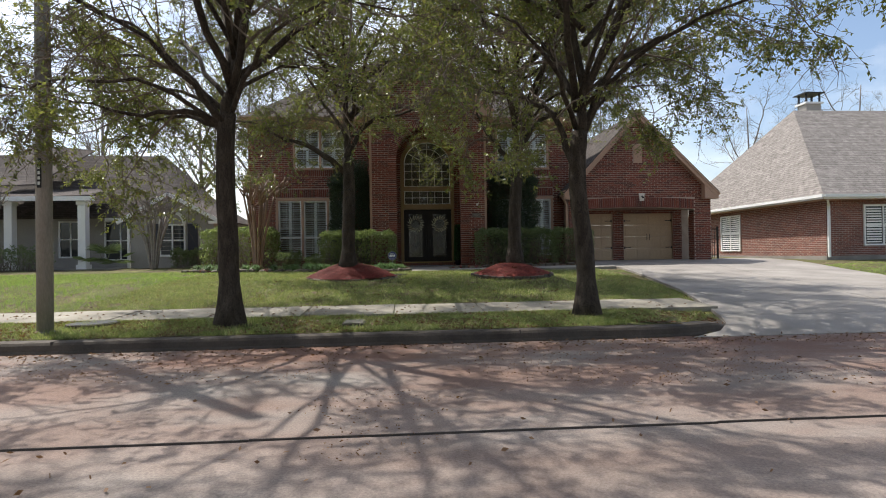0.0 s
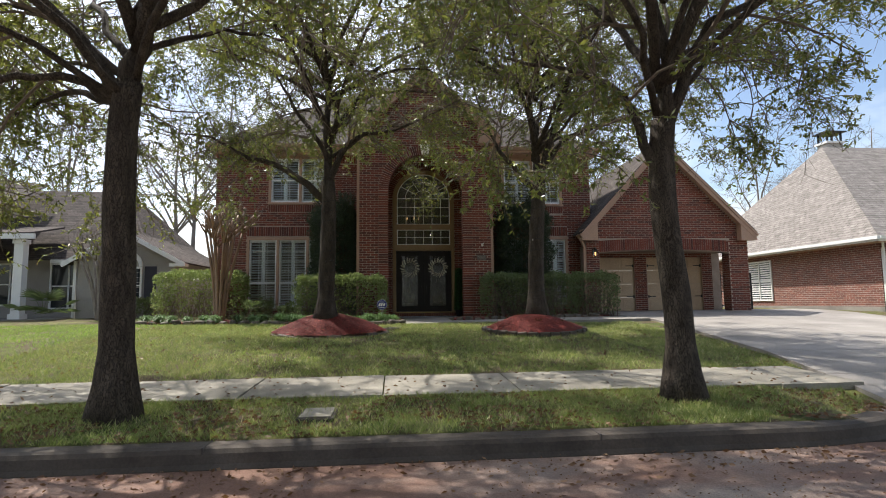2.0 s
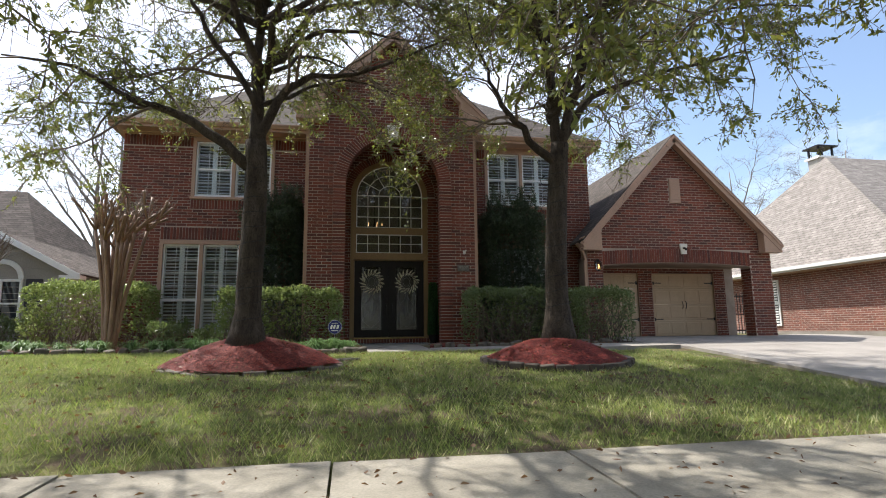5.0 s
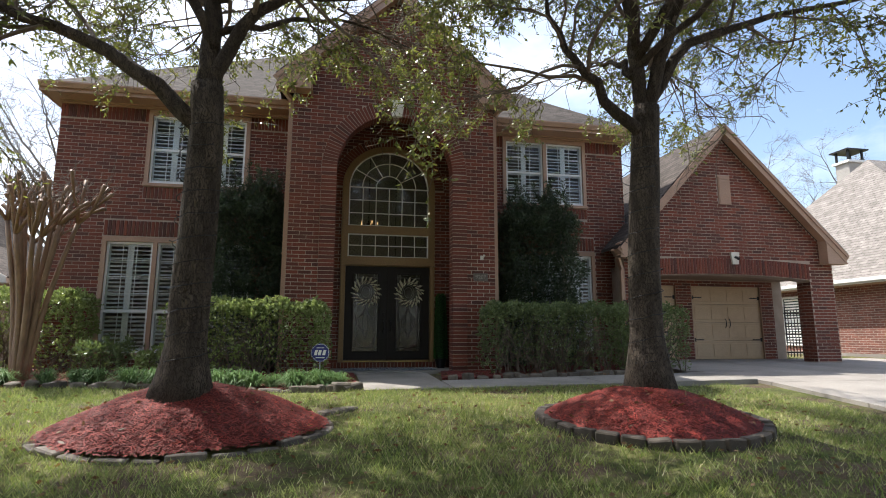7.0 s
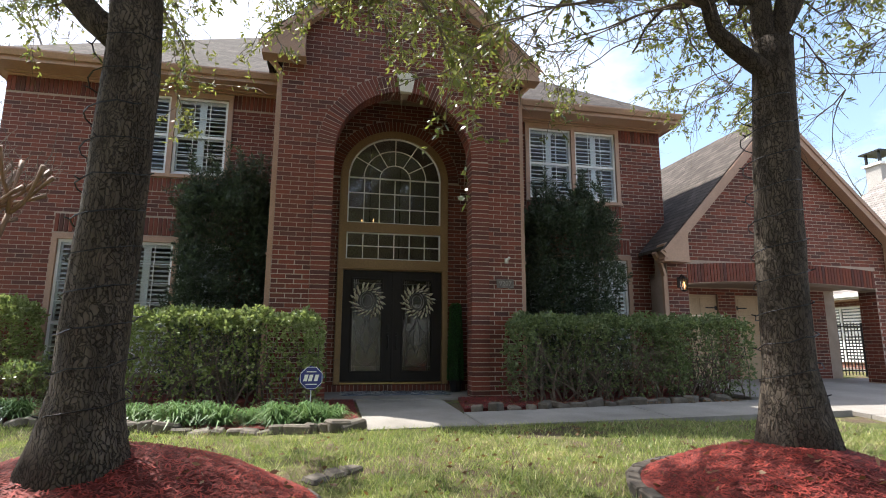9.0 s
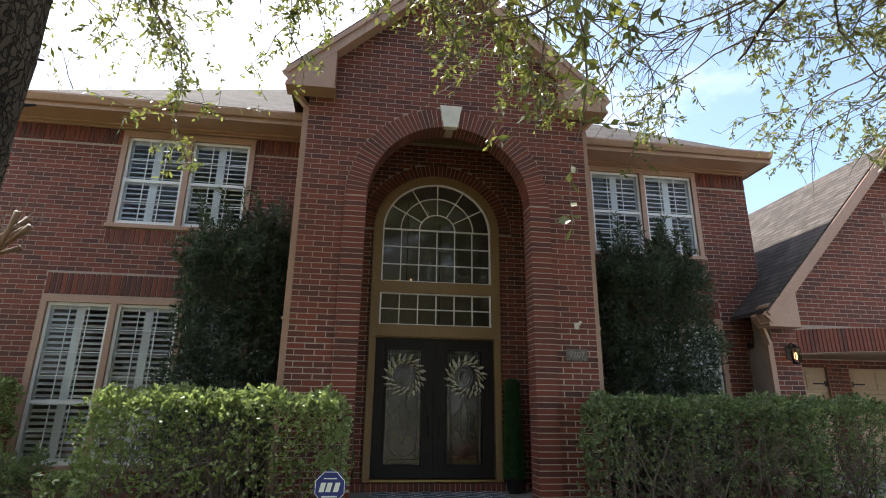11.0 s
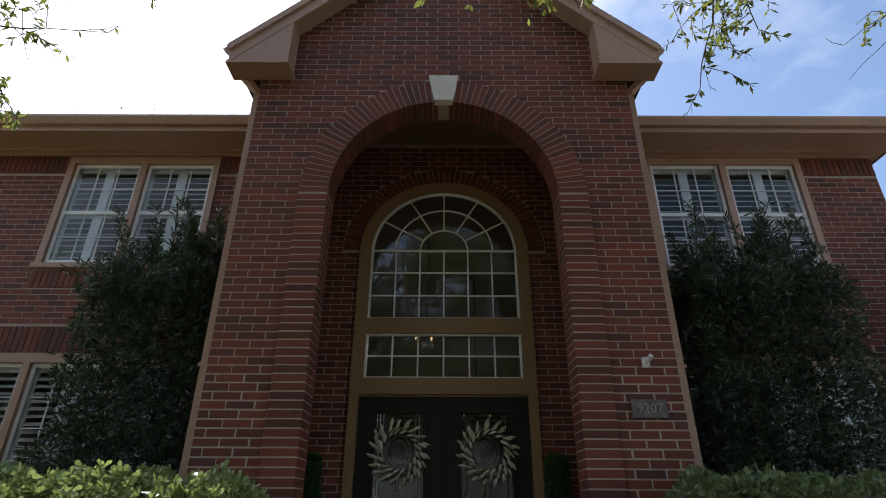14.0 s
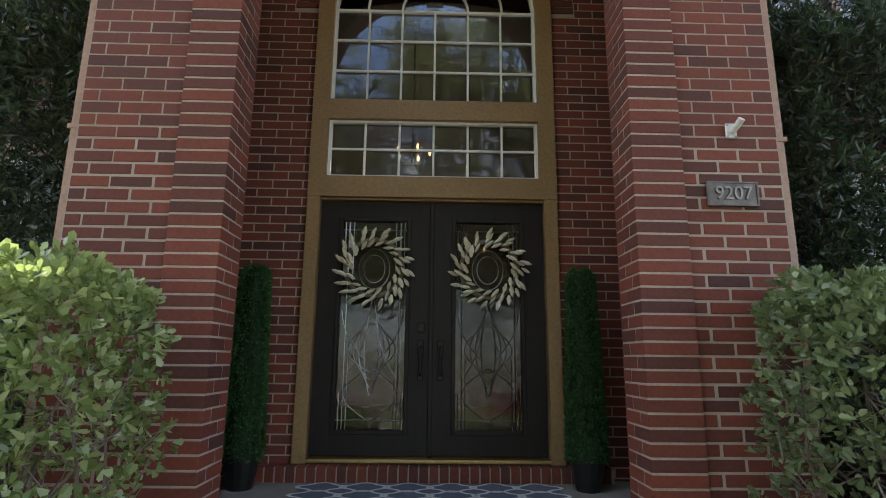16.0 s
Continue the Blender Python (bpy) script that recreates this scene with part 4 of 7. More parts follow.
    a = [(x0, y + p, z + q) for p, q in prof]
    b = [(x1, y + p, z + q) for p, q in prof]
    for i in range(len(prof)):
        j = (i + 1) % len(prof)
        s.face([a[i], b[i], b[j], a[j]])
    s.face(a)
    s.face(b[::-1])
    held("gutter", s, M_TRIM, parent, "tan metal gutter")


def build_main_roof():
    x0, x1, y0, y1, ze = -5.14, 8.12, 21.05, 33.2, 6.13
    run = (y1 - y0) / 2
    zr = ze + run * 0.74
    ym = (y0 + y1) / 2
    roof = thing("roof", ((x0 + x1) / 2, ym, ze), "hipped brown shingle roof with tan eaves", "roof", "structure")
    ra, rb = (x0 + run * 0.86, ym, zr), (x1 - run * 0.86, ym, zr)
    for pts in ([(x0, y0, ze), (x1, y0, ze), rb, ra], [(x1, y0, ze), (x1, y1, ze), rb], [(x1, y1, ze), (x0, y1, ze), ra, rb], [(x0, y1, ze), (x0, y0, ze), ra]):
        s = Shape()
        slab_face(s, pts, 0.05)
        held("slope", s, M_ROOF, roof, "brown asphalt shingles")
    s = Shape()
    s.box(x0, PX0, y0, 21.58, 5.955, 5.985)
    s.box(PX1, x1, y0, 21.58, 5.955, 5.985)
    s.box(x0, L_W, 21.58, y1, 5.955, 5.985)
    s.box(R_W, x1, 21.58, y1, 5.955, 5.985)
    held("soffit", s, M_TRIM, roof)
    s = Shape()
    s.box(x0, PX0, y0 - 0.02, y0, 5.94, 6.1)
    s.box(PX1, x1, y0 - 0.02, y0, 5.94, 6.1)
    s.box(x1, x1 + 0.02, y0 - 0.02, y1, 5.94, 6.1)
    s.box(x0 - 0.02, x0, y0 - 0.02, y1, 5.94, 6.1)
    held("fascia", s, M_TRIM, roof)
    s = Shape()
    for a, b in ((L_W, PX0), (PX1, R_W)):
        s.box(a, b, 21.53, 21.58, 5.905, 5.955)
        s.box(a, b, 21.45, 21.53, 5.93, 5.955)
    held("frieze", s, M_TRIM, roof)
    gutter(roof, x0, PX0, y0 - 0.02, 6.12)
    gutter(roof, PX1, x1, y0 - 0.02, 6.12)


L_W, R_W = -4.96, 7.95


def returns(roof, cx, half, z, y, wall):
    """Boxed eave ends of a gable."""
    for sx in (-1, 1):
        a, b = sorted((cx + sx * (wall - 0.36), cx + sx * (half + 0.0)))
        xs = [a, b]
        z_in, z_out = z + 0.36, z + 0.0
        hi = [z_out + 0.06, z_in] if sx < 0 else [z_in, z_out + 0.06]
        s = Shape().columns(xs, [z - 0.26, z - 0.26], hi, y, y + 0.26)
        s.box(a - 0.02, b + 0.02, y - 0.02, y + 0.26, z - 0.29, z - 0.262)
        held("cornice_return", s, M_TRIM, roof, "tan boxed eave end")


def downspout(name, pts, label):
    d = thing(name, pts[0], label, "downspout", "structure")
    s = Shape()
    for p, q in zip(pts, pts[1:]):
        bar(s, p, q, 0.085, 0.065) if abs(p[2] - q[2]) < 1.0 else s.box(p[0] - 0.042, p[0] + 0.042, p[1] - 0.032, p[1] + 0.032, min(p[2], q[2]), max(p[2], q[2]))
    held("pipe", s, M_TRIM, d)
    s = Shape()
    x, y = pts[-1][0], pts[-1][1]
    for z in (1.6, 2.6):
        if min(pts[-1][2], pts[-2][2]) < z < max(pts[-1][2], pts[-2][2]):
            s.box(x - 0.06, x + 0.06, y - 0.04, y + 0.04, z, z + 0.03)
    if s.v:
        held("strap", s, M_TRIM, d)


build_main_roof()
pr = gable_roof("roof_portico", CX, 2.41, 6.17, 8.4, 19.74, 27.0, "steep brown shingle gable roof over the portico")
returns(pr, CX, 2.38, 6.16, 19.75, PX1 - CX)
downspout("downspout", [(4.36, 19.98, 6.0), (4.2, 20.05, 5.85), (4.104, 20.1, 5.75), (4.104, 20.1, 0.36)], "slim tan metal downspout beside the portico")
downspout("downspout", [(-0.4, 19.98, 6.0), (-0.24, 20.05, 5.85), (-0.144, 20.1, 5.75), (-0.144, 20.1, 0.36)], "slim tan metal downspout beside the portico")


# ---- front doors ----
def scroll(shape, pts, r=0.005):
    shape.tube(pts, r, 4, True)


def leaf_door(x0, x1, hinge_left):
    y = 21.43
    d = thing("door_1" if hinge_left else "door_2", (x0 if hinge_left else x1, y, 0.5), "closed black entrance door with an oval-patterned leaded glass panel", "door", "structure")
    s = Shape()
    g0, g1 = (x0 + 0.19, x0 + 0.725) if hinge_left else (x1 - 0.735, x1 - 0.2)
    s.box(x0, g0, y, y + 0.05, 0.53, 2.57)
    s.box(g1, x1, y, y + 0.05, 0.53, 2.57)
    s.box(g0, g1, y, y + 0.05, 0.53, 0.72)
    s.box(g0, g1, y, y + 0.05, 2.4, 2.57)
    held("door_leaf", s, M_DOOR, d)
    s = Shape()
    for a, b, c, e in ((g0 - 0.035, g0, 0.685, 2.435), (g1, g1 + 0.035, 0.685, 2.435), (g0, g1, 0.685, 0.72), (g0, g1, 2.4, 2.435)):
        s.box(a, b, y - 0.014, y, c, e, 0.005)
    held("moulding", s, M_DOOR, d)
    held("pane", Shape().box(g0, g1, y + 0.018, y + 0.026, 0.72, 2.4), M_GLASS_D, d, "clear bevelled leaded glass")
    s = Shape()
    cx, yy = (g0 + g1) / 2, y + 0.016
    half = (g1 - g0) / 2
    P = lambda u, z: (cx + u, yy, z)
    for u in (-half + 0.05, half - 0.05):
        scroll(s, [P(u, 0.73), P(u, 2.39)])
    for z in (0.79, 2.33):
        scroll(s, [P(-half, z), P(half, z)])
    for sx in (-1, 1):
        for k in range(4):
            w = 0.05 + 0.045 * k
            top = 1.75 - 0.06 * k
            scroll(s, [P(sx * (w * math.sin(t) + 0.008), 0.98 + 0.06 * k + (top - 1.0 - 0.06 * k) * (t / math.pi) ** 1.1) for t in np.linspace(0, math.pi, 14)], 0.0045)
        scroll(s, [P(sx * half * 0.8 * math.sin(t * 1.0), 0.78 + 0.42 * t / math.pi) for t in np.linspace(0, math.pi, 12)], 0.0045)
        scroll(s, [P(sx * (0.03 + 0.17 * t * t), 1.62 - 0.5 * t) for t in np.linspace(0, 1, 9)], 0.0045)
        scroll(s, [P(sx * (half - 0.02 - 0.2 * (1 - t) ** 2), 1.25 + 0.4 * t) for t in np.linspace(0, 1, 9)], 0.0045)
        for k in range(3):
            scroll(s, [P(sx * (half - 0.02 - 0.03 * k), 0.72), P(sx * (half - 0.02 - 0.03 * k), 1.0 + 0.14 * k)], 0.004)
            scroll(s, [P(sx * (half - 0.02 - 0.035 * k), 2.4), P(sx * (half - 0.02 - 0.035 * k), 2.1 - 0.1 * k)], 0.004)
    for r in (0.13, 0.09):
        scroll(s, [P(r * math.cos(t), 2.0 + r * 1.3 * math.sin(t)) for t in np.linspace(0, 2 * math.pi, 20)], 0.0045)
    held("leading", s, M_CAME, d, "zinc leading in scroll curves")
    hx = x1 - 0.075 if hinge_left else x0 + 0.075
    s = Shape()
    if hinge_left:
        s.box(hx - 0.028, hx + 0.028, y - 0.02, y, 1.48, 1.56, 0.006)
    s.box(hx - 0.025, hx + 0.025, y - 0.016, y, 1.3, 1.42, 0.006)
    s.box(hx - 0.022, hx + 0.022, y - 0.016, y, 1.1, 1.18, 0.006)
    s.tube([(hx, y - 0.014, 1.36), (hx, y - 0.055, 1.35), (hx, y - 0.06, 1.25), (hx, y - 0.05, 1.16), (hx, y - 0.012, 1.14)], [0.012, 0.012, 0.014, 0.012, 0.01], 8)
    held("handle", s, M_BLACK, d, "black iron pull handle")
    return d


def build_doors():
    fr = thing("door_frame", (1.99, 21.4, 0.5), "ochre painted door frame with a brass threshold", "door frame", "structure")
    s = Shape()
    for a, b in ((0.94, 1.05), (2.93, 3.04)):
        s.box(a, b, 21.355, 21.52, 0.48, 2.598, 0.004)
    s.box(1.05, 2.93, 21.4, 21.52, 2.58, 2.598)
    held("jamb", s, M_DOORTRIM, fr)
    held("threshold", Shape().box(1.05, 2.93, 21.37, 21.5, 0.482, 0.512, 0.006), plain("brass", (0.4, 0.3, 0.12), (0.5, 0.38, 0.16), 9, 0.35, 50, 0.1, 0.001, metal=0.9), fr, "dull brass threshold")
    leaf_door(1.055, 1.985, True)
    leaf_door(1.995, 2.925, False)
    held("astragal", Shape().box(1.972, 2.008, 21.415, 21.43, 0.52, 2.56, 0.004), M_DOOR, fr, "black centre strip")
    sill = tagged(part("door_step", Shape().box(0.6, 3.38, 21.27, 21.4, 0.36, 0.47), M_MORTAR), "step of red bricks on edge below the doors", "step", kind="structure")
    me = Shape().box(0.005, BH - 0.006, -0.008, 0.12, 0.003, 0.116, 0.004).mesh("brick", M_BRICK)
    for i in range(36):
        ob = new("brick", me)
        ob.parent = sill
        ob.location = (0.62 + i * BH, 21.27, 0.362)


def wreath(cx):
    w = thing("wreath", (cx, 21.39, 2.0), "round wreath of cream lambs-ear leaves hung on the door", "wreath", group="door wreaths")
    s = Shape()
    s.tube([(0.235 * math.cos(t), 0, 0.235 * math.sin(t)) for t in np.linspace(0, 2 * math.pi, 25)], 0.02, 6, False)
    part("ring", s, M_TWIG, w, "brown twig ring")
    rng = random.Random(int(cx * 10))
    leaf = Shape()
    n, m = 6, 5
    for i in range(n + 1):
        t = i / n
        r = 0.026 * math.sin(math.pi * min(1, t * 0.93 + 0.05)) ** 0.7
        for k in range(m):
            a = 2 * math.pi * k / m
            leaf.v.append((r * math.cos(a) * (1 + 0.25 * math.sin(i * 2.2 + k)), r * 0.7 * math.sin(a), 0.105 * t))
    for i in range(n):
        for k in range(m):
            leaf.f.append((i * m + k, i * m + (k + 1) % m, (i + 1) * m + (k + 1) % m, (i + 1) * m + k))
    me = leaf.mesh("leaf", M_WREATH)
    for ringr, count, lean in ((0.2, 17, 0.45), (0.245, 18, 0.9), (0.285, 19, 1.35)):
        for i in range(count):
            a = 2 * math.pi * i / count + rng.uniform(-0.08, 0.08)
            ob = new("leaf", me)
            ob.parent = w
            rad = Vector((math.cos(a), 0, math.sin(a)))
            tan = Vector((-math.sin(a), 0, math.cos(a)))
            d = (rad * lean - tan * 1.0 + Vector((0, -rng.uniform(0.05, 0.5), 0))).normalized()
            ob.rotation_euler = d.to_track_quat("Z", "Y").to_euler()
            ob.location = rad * (ringr - 0.02) + Vector((0, -0.01 - rng.uniform(0, 0.015), 0))
            sc = rng.uniform(0.75, 1.0)
            ob.scale = (sc, sc, sc)


build_doors()
wreath(1.515)
wreath(2.465)


# ---- garage ----
def build_garage():
    GX, GY, ZP = 10.29, 20.97, 6.12
    gab = lambda x: ZP - (0.985 if x > GX else 1.07) * abs(x - GX)
    head = lambda x: 2.45 + 0.1 * (1 - ((x - 10.32) / 2.34) ** 2)
    x0, x1, o0, o1 = 7.52, 13.36, 7.98, 12.66
    xs = sorted({x0, x1, GX, o0, o1, o0 - 1e-4, o1 + 1e-4, *np.linspace(o0, o1, 17).tolist()})
    lo = [head(x) if o0 - 1e-6 <= x <= o1 + 1e-6 else 0.3 for x in xs]
    w = wall_of("wall_garage", "gabled red brick garage front over a wide shaded bay", Shape().columns(xs, lo, [gab(x) for x in xs], GY, GY + 0.42))
    def spans(z):
        up = ZP - 0.03 - z
        if up < 0.05:
            return []
        sp = [(max(x0, GX - up / 1.07), min(x1, GX + up / 0.985))]
        if z < 2.93:
            sp = minus(sp, [(o0, o1)])
        if 4.3 < z < 5.06:
            sp = minus(sp, [(10.19, 10.55)])
        return sp
    brick_rows(w, spans, 0.42, ZP, front(GY), 0)
    soldiers(w, o0, o1, 2.46, 2.86, GY, 0.014, 0.09)
    for x, out in ((o0, 1), (o1, -1), (x1, 1)):
        brick_rows(w, lambda z: [(GY, GY + 0.42)], 0.42, 2.44, side(x, out), 0)
    roof = gable_roof("roof_garage", GX, 3.27, 3.13, 6.35, 20.66, 27.5, "steep brown shingle gable roof over the garage", 3.02)
    returns(roof, (x0 + x1) / 2 - 0.03, 3.11, 3.14, 20.68, (x1 - x0) / 2)
    s = Shape()
    s.box(10.2, 10.54, GY - 0.03, GY + 0.02, 4.31, 5.05)
    v = held("vent", s, M_TRIM, w, "tan louvred gable vent")
    for k in range(9):
        q = Shape().box(10.225, 10.515, GY - 0.045, GY - 0.028, 4.345 + k * 0.077, 4.40 + k * 0.077)
        part("slat", q, M_TRIM, v)
    key = Shape()
    key.v = [(10.5 + sx * wx, yy, zz) for yy in (GY - 0.06, GY) for sx, wx, zz in ((-1, 0.08, 2.8), (1, 0.08, 2.8), (1, 0.115, 3.1), (-1, 0.115, 3.1))]
    key.f = [(0, 1, 2, 3), (4, 7, 6, 5), (0, 4, 5, 1), (1, 5, 6, 2), (2, 6, 7, 3), (3, 7, 4, 0)]
    held("keystone", key, M_STONE, w, "pale cast stone keystone")
    fl = thing("flood_light", (10.5, GY - 0.06, 2.92), "small black security camera fixed on the keystone", "security camera")
    held("body", Shape().tube([(10.5, GY - 0.06, 2.97), (10.5, GY - 0.1, 2.96), (10.5, GY - 0.17, 2.92)], [0.035, 0.03, 0.04], 8), M_BLACK, fl)
    # recessed wall with two doors
    DYY = 22.6
    bw = wall_of("wall_garage_back", "shaded red brick wall between the garage doors", Shape().box(7.52, 8.02, DYY, DYY + 0.2, 0.3, 2.7).box(9.95, 10.42, DYY, DYY + 0.2, 0.3, 2.7).box(12.6, 13.3, DYY, DYY + 0.2, 0.3, 2.7).box(8.02, 9.95, DYY, DYY + 0.2, 2.42, 2.7).box(10.42, 12.6, DYY, DYY + 0.2, 2.42, 2.7))
    brick_rows(bw, lambda z: [(7.52, 8.02), (9.95, 10.42), (12.6, 13.0)] if z < 2.42 else [(7.52, 13.0)], 0.42, 2.6, front(DYY), 0)
    wall_of("wall_garage_west", "red brick wall beside the garage bay", Shape().box(7.52, 7.7, GY + 0.42, DYY, 0.3, 2.7))
    wall_of("wall_garage_side", "red brick wall along the side of the garage", Shape().box(13.06, 13.3, DYY + 0.2, 27.4, 0.3, 3.2))
    tagged(part("ceiling_garage", Shape().box(7.52, 13.3, GY + 0.42, DYY, 2.58, 2.68), M_SOFFIT_SHADE), "ceiling of the garage bay, shade put into its brown colour", "ceiling", kind="structure")
    for n, a, b in ((3, 8.02, 9.95), (4, 10.42, 12.6)):
        d = thing("door_%d" % n, ((a + b) / 2, DYY, 0.42), "tan panelled garage door with black strap hinges and handles", "garage door", "structure")
        for k in range(4):
            z = 0.43 + k * 0.497
            pn = held("panel", Shape().box(a + 0.01, b - 0.01, DYY + 0.05, DYY + 0.1, z, z + 0.49, 0.006), M_GARDOOR, d)
            m = 4
            s = Shape()
            for j in range(m):
                u0 = a + 0.06 + (b - a - 0.12) * j / m
                u1 = a + 0.06 + (b - a - 0.12) * (j + 1) / m
                s.box(u0 + 0.04, u1 - 0.04, DYY + 0.038, DYY + 0.052, z + 0.07, z + 0.42, 0.006)
            part("field", s, M_GARDOOR, pn)
        held("door_frame", Shape().box(a, a + 0.01, DYY - 0.01, DYY + 0.1, 0.42, 2.42).box(b - 0.01, b, DYY - 0.01, DYY + 0.1, 0.42, 2.42), M_TRIM, d)
        for z in (0.95, 2.1):
            for e, sx in ((a + 0.03, 1), (b - 0.03, -1)):
                s = Shape().box(min(e, e + sx * 0.3), max(e, e + sx * 0.3), DYY + 0.028, DYY + 0.04, z - 0.014, z + 0.014)
                s.box(min(e, e + sx * 0.05), max(e, e + sx * 0.05), DYY + 0.026, DYY + 0.04, z - 0.05, z + 0.05)
                held("hinge", s, M_BLACK, d, "black iron strap hinge")
        for sx in (-0.06, 0.06):
            c = (a + b) / 2 + sx
            held("handle", Shape().tube([(c, DYY + 0.04, 1.52), (c, DYY, 1.47), (c, DYY, 1.34), (c, DYY + 0.04, 1.28)], 0.012, 6), M_BLACK, d, "black iron handle")
    downspout("downspout", [(7.2, 20.9, 3.05), (7.36, 20.95, 2.86), (7.46, 20.98, 2.6), (7.46, 20.98, 0.36)], "tan metal downspout with a bend at the garage corner")


def lantern(x, y, z):
    l = thing("wall_lantern", (x, y, z), "lit black and brass wall lantern with clear glass", "wall lamp")
    s = Shape().box(-0.05, 0.05, 0.0, 0.025, -0.06, 0.16, 0.006)
    s.tube([(0, 0.01, 0.12), (0, -0.08, 0.2), (0, -0.14, 0.17)], 0.012, 6)
    part("bracket", s, M_BLACK, l)
    s = Shape().tube([(0, -0.14, 0.17), (0, -0.14, 0.14), (0, -0.14, 0.1)], [0.02, 0.05, 0.095], 8)
    s.tube([(0, -0.14, -0.12), (0, -0.14, -0.15)], [0.07, 0.03], 8)
    for k in range(4):
        a = math.pi / 4 + k * math.pi / 2
        bar(s, (0.085 * math.cos(a), -0.14 + 0.085 * math.sin(a), 0.1), (0.065 * math.cos(a), -0.14 + 0.065 * math.sin(a), -0.12), 0.012, 0.012)
    part("cage", s, M_BLACK, l)
    g = part("glass", Shape().tube([(0, -0.14, 0.1), (0, -0.14, -0.12)], [0.08, 0.06], 8, False), M_LAMPGLASS, l)
    g.visible_shadow = False
    part("bulb", Shape().tube([(0, -0.14, -0.08), (0, -0.14, -0.03), (0, -0.14, 0.02), (0, -0.14, 0.05)], [0.014, 0.026, 0.024, 0.006], 8), M_BULB, l, "glowing warm bulb")


build_garage()
lantern(7.78, 20.96, 2.42)


# ---- neighbouring houses ----
def hip(parent, x0, x1, y0, y1, ze, pitch, mat, inset=None):
    run = min(x1 - x0, y1 - y0) / 2
    zr = ze + run * pitch
    inset = inset or run
    if y1 - y0 <= x1 - x0:
        ra, rb = (x0 + inset, (y0 + y1) / 2, zr), (x1 - inset, (y0 + y1) / 2, zr)
        sets = ([(x0, y0, ze), (x1, y0, ze), rb, ra], [(x1, y0, ze), (x1, y1, ze), rb], [(x1, y1, ze), (x0, y1, ze), ra, rb], [(x0, y1, ze), (x0, y0, ze), ra])
    else:
        ra, rb = ((x0 + x1) / 2, y0 + run, zr), ((x0 + x1) / 2, y1 - run, zr)
        sets = ([(x0, y0, ze), (x1, y0, ze), ra], [(x1, y0, ze), (x1, y1, ze), rb, ra], [(x1, y1, ze), (x0, y1, ze), rb], [(x0, y1, ze), (x0, y0, ze), ra, rb])
    for pts in sets:
        s = Shape()
        slab_face(s, pts, 0.06)
        held("roof_slope", s, mat, parent)


def far_window(house, ax, p, a, b, lo, hi, shutters=True, bars=True):
    """A sash window on a wall across x (ax 'y') or across y (ax 'x'); p: the wall's plane."""
    def bx(s, u0, u1, d0, d1, z0, z1):
        return s.box(u0, u1, p - d1, p - d0, z0, z1) if ax == "y" else s.box(p - d1, p - d0, u0, u1, z0, z1)
    w = held("window", bx(Shape(), a, b, 0.0, 0.006, lo, hi), M_DARKPANE, house)
    s = Shape()
    t = 0.07
    for q in ((a - t, a, lo - t, hi + t), (b, b + t, lo - t, hi + t)):
        bx(s, q[0], q[1], 0.0, 0.05, q[2], q[3])
    bx(s, a, b, 0, 0.05, lo - t, lo)
    bx(s, a, b, 0, 0.05, hi, hi + t)
    m = (a + b) / 2
    bx(s, m - 0.03, m + 0.03, 0.004, 0.045, lo, hi)
    if bars:
        bx(s, a, b, 0.004, 0.04, (lo + hi) / 2 - 0.025, (lo + hi) / 2 + 0.025)
    part("frame", s, M_WHITE, w)
    if shutters:
        s = Shape()
        z = lo + 0.05
        while z < hi - 0.04:
            for u0, u1 in ((a + 0.06, m - 0.07), (m + 0.07, b - 0.06)):
                bx(s, u0, u1, 0.01, 0.03, z, z + 0.055)
            z += 0.1
        part("louvres", s, M_WHITE, w)
    return w


M_DARKPANE = plain("dark_pane", (0.02, 0.024, 0.028), (0.035, 0.04, 0.045), 2, 0.05, 30, 0.0, 0.0)


def build_right_house():
    h = thing("neighbour_house", (21, 25, 0.4), "low sunlit red brick house with a steep tan shingle roof", "house")
    held("wall", Shape().box(17.5, 17.75, 20.05, 31, 0.3, 2.75), M_NRBRICK_X, h, "sunlit red brick side wall")
    held("wall", Shape().box(17.75, 30, 20.05, 20.3, 0.3, 2.75), M_NRBRICK, h, "red brick front wall")
    held("wall", Shape().box(17.75, 30, 30.8, 31, 0.3, 2.75).box(29.8, 30, 20.3, 30.8, 0.3, 2.75), M_NRBRICK, h)
    held("foundation", Shape().box(17.46, 17.5, 20.01, 31, 0.3, 0.5).box(17.5, 30, 20.01, 20.05, 0.3, 0.5), M_WALKWAY, h, "pale concrete foundation edge")
    hip(h, 17.0, 30.5, 19.55, 31.5, 2.86, 0.8, M_ROOF_R, 3.4)
    held("fascia", Shape().box(16.97, 17.0, 19.5, 31.5, 2.68, 2.84).box(17.0, 30.5, 19.52, 19.55, 2.68, 2.84), M_WHITE, h, "cream fascia board")
    s = Shape()
    s.box(17.0, 30.5, 19.56, 31.4, 2.66, 2.69)
    held("soffit", s, M_TRIM, h)
    s = Shape()
    s.box(16.86, 16.96, 19.45, 31.5, 2.74, 2.85)
    s.box(16.96, 30.5, 19.4, 19.5, 2.74, 2.85)
    held("gutter", s, M_WHITE, h)
    s = Shape().box(17.52, 17.6, 19.95, 20.03, 0.45, 2.5)
    bar(s, (17.2, 19.6, 2.72), (17.56, 19.98, 2.45), 0.07, 0.07)
    held("downspout", s, M_WHITE, h, "cream downspout at the corner")
    far_window(h, "x", 17.5, 25.5, 27.0, 0.78, 2.42)
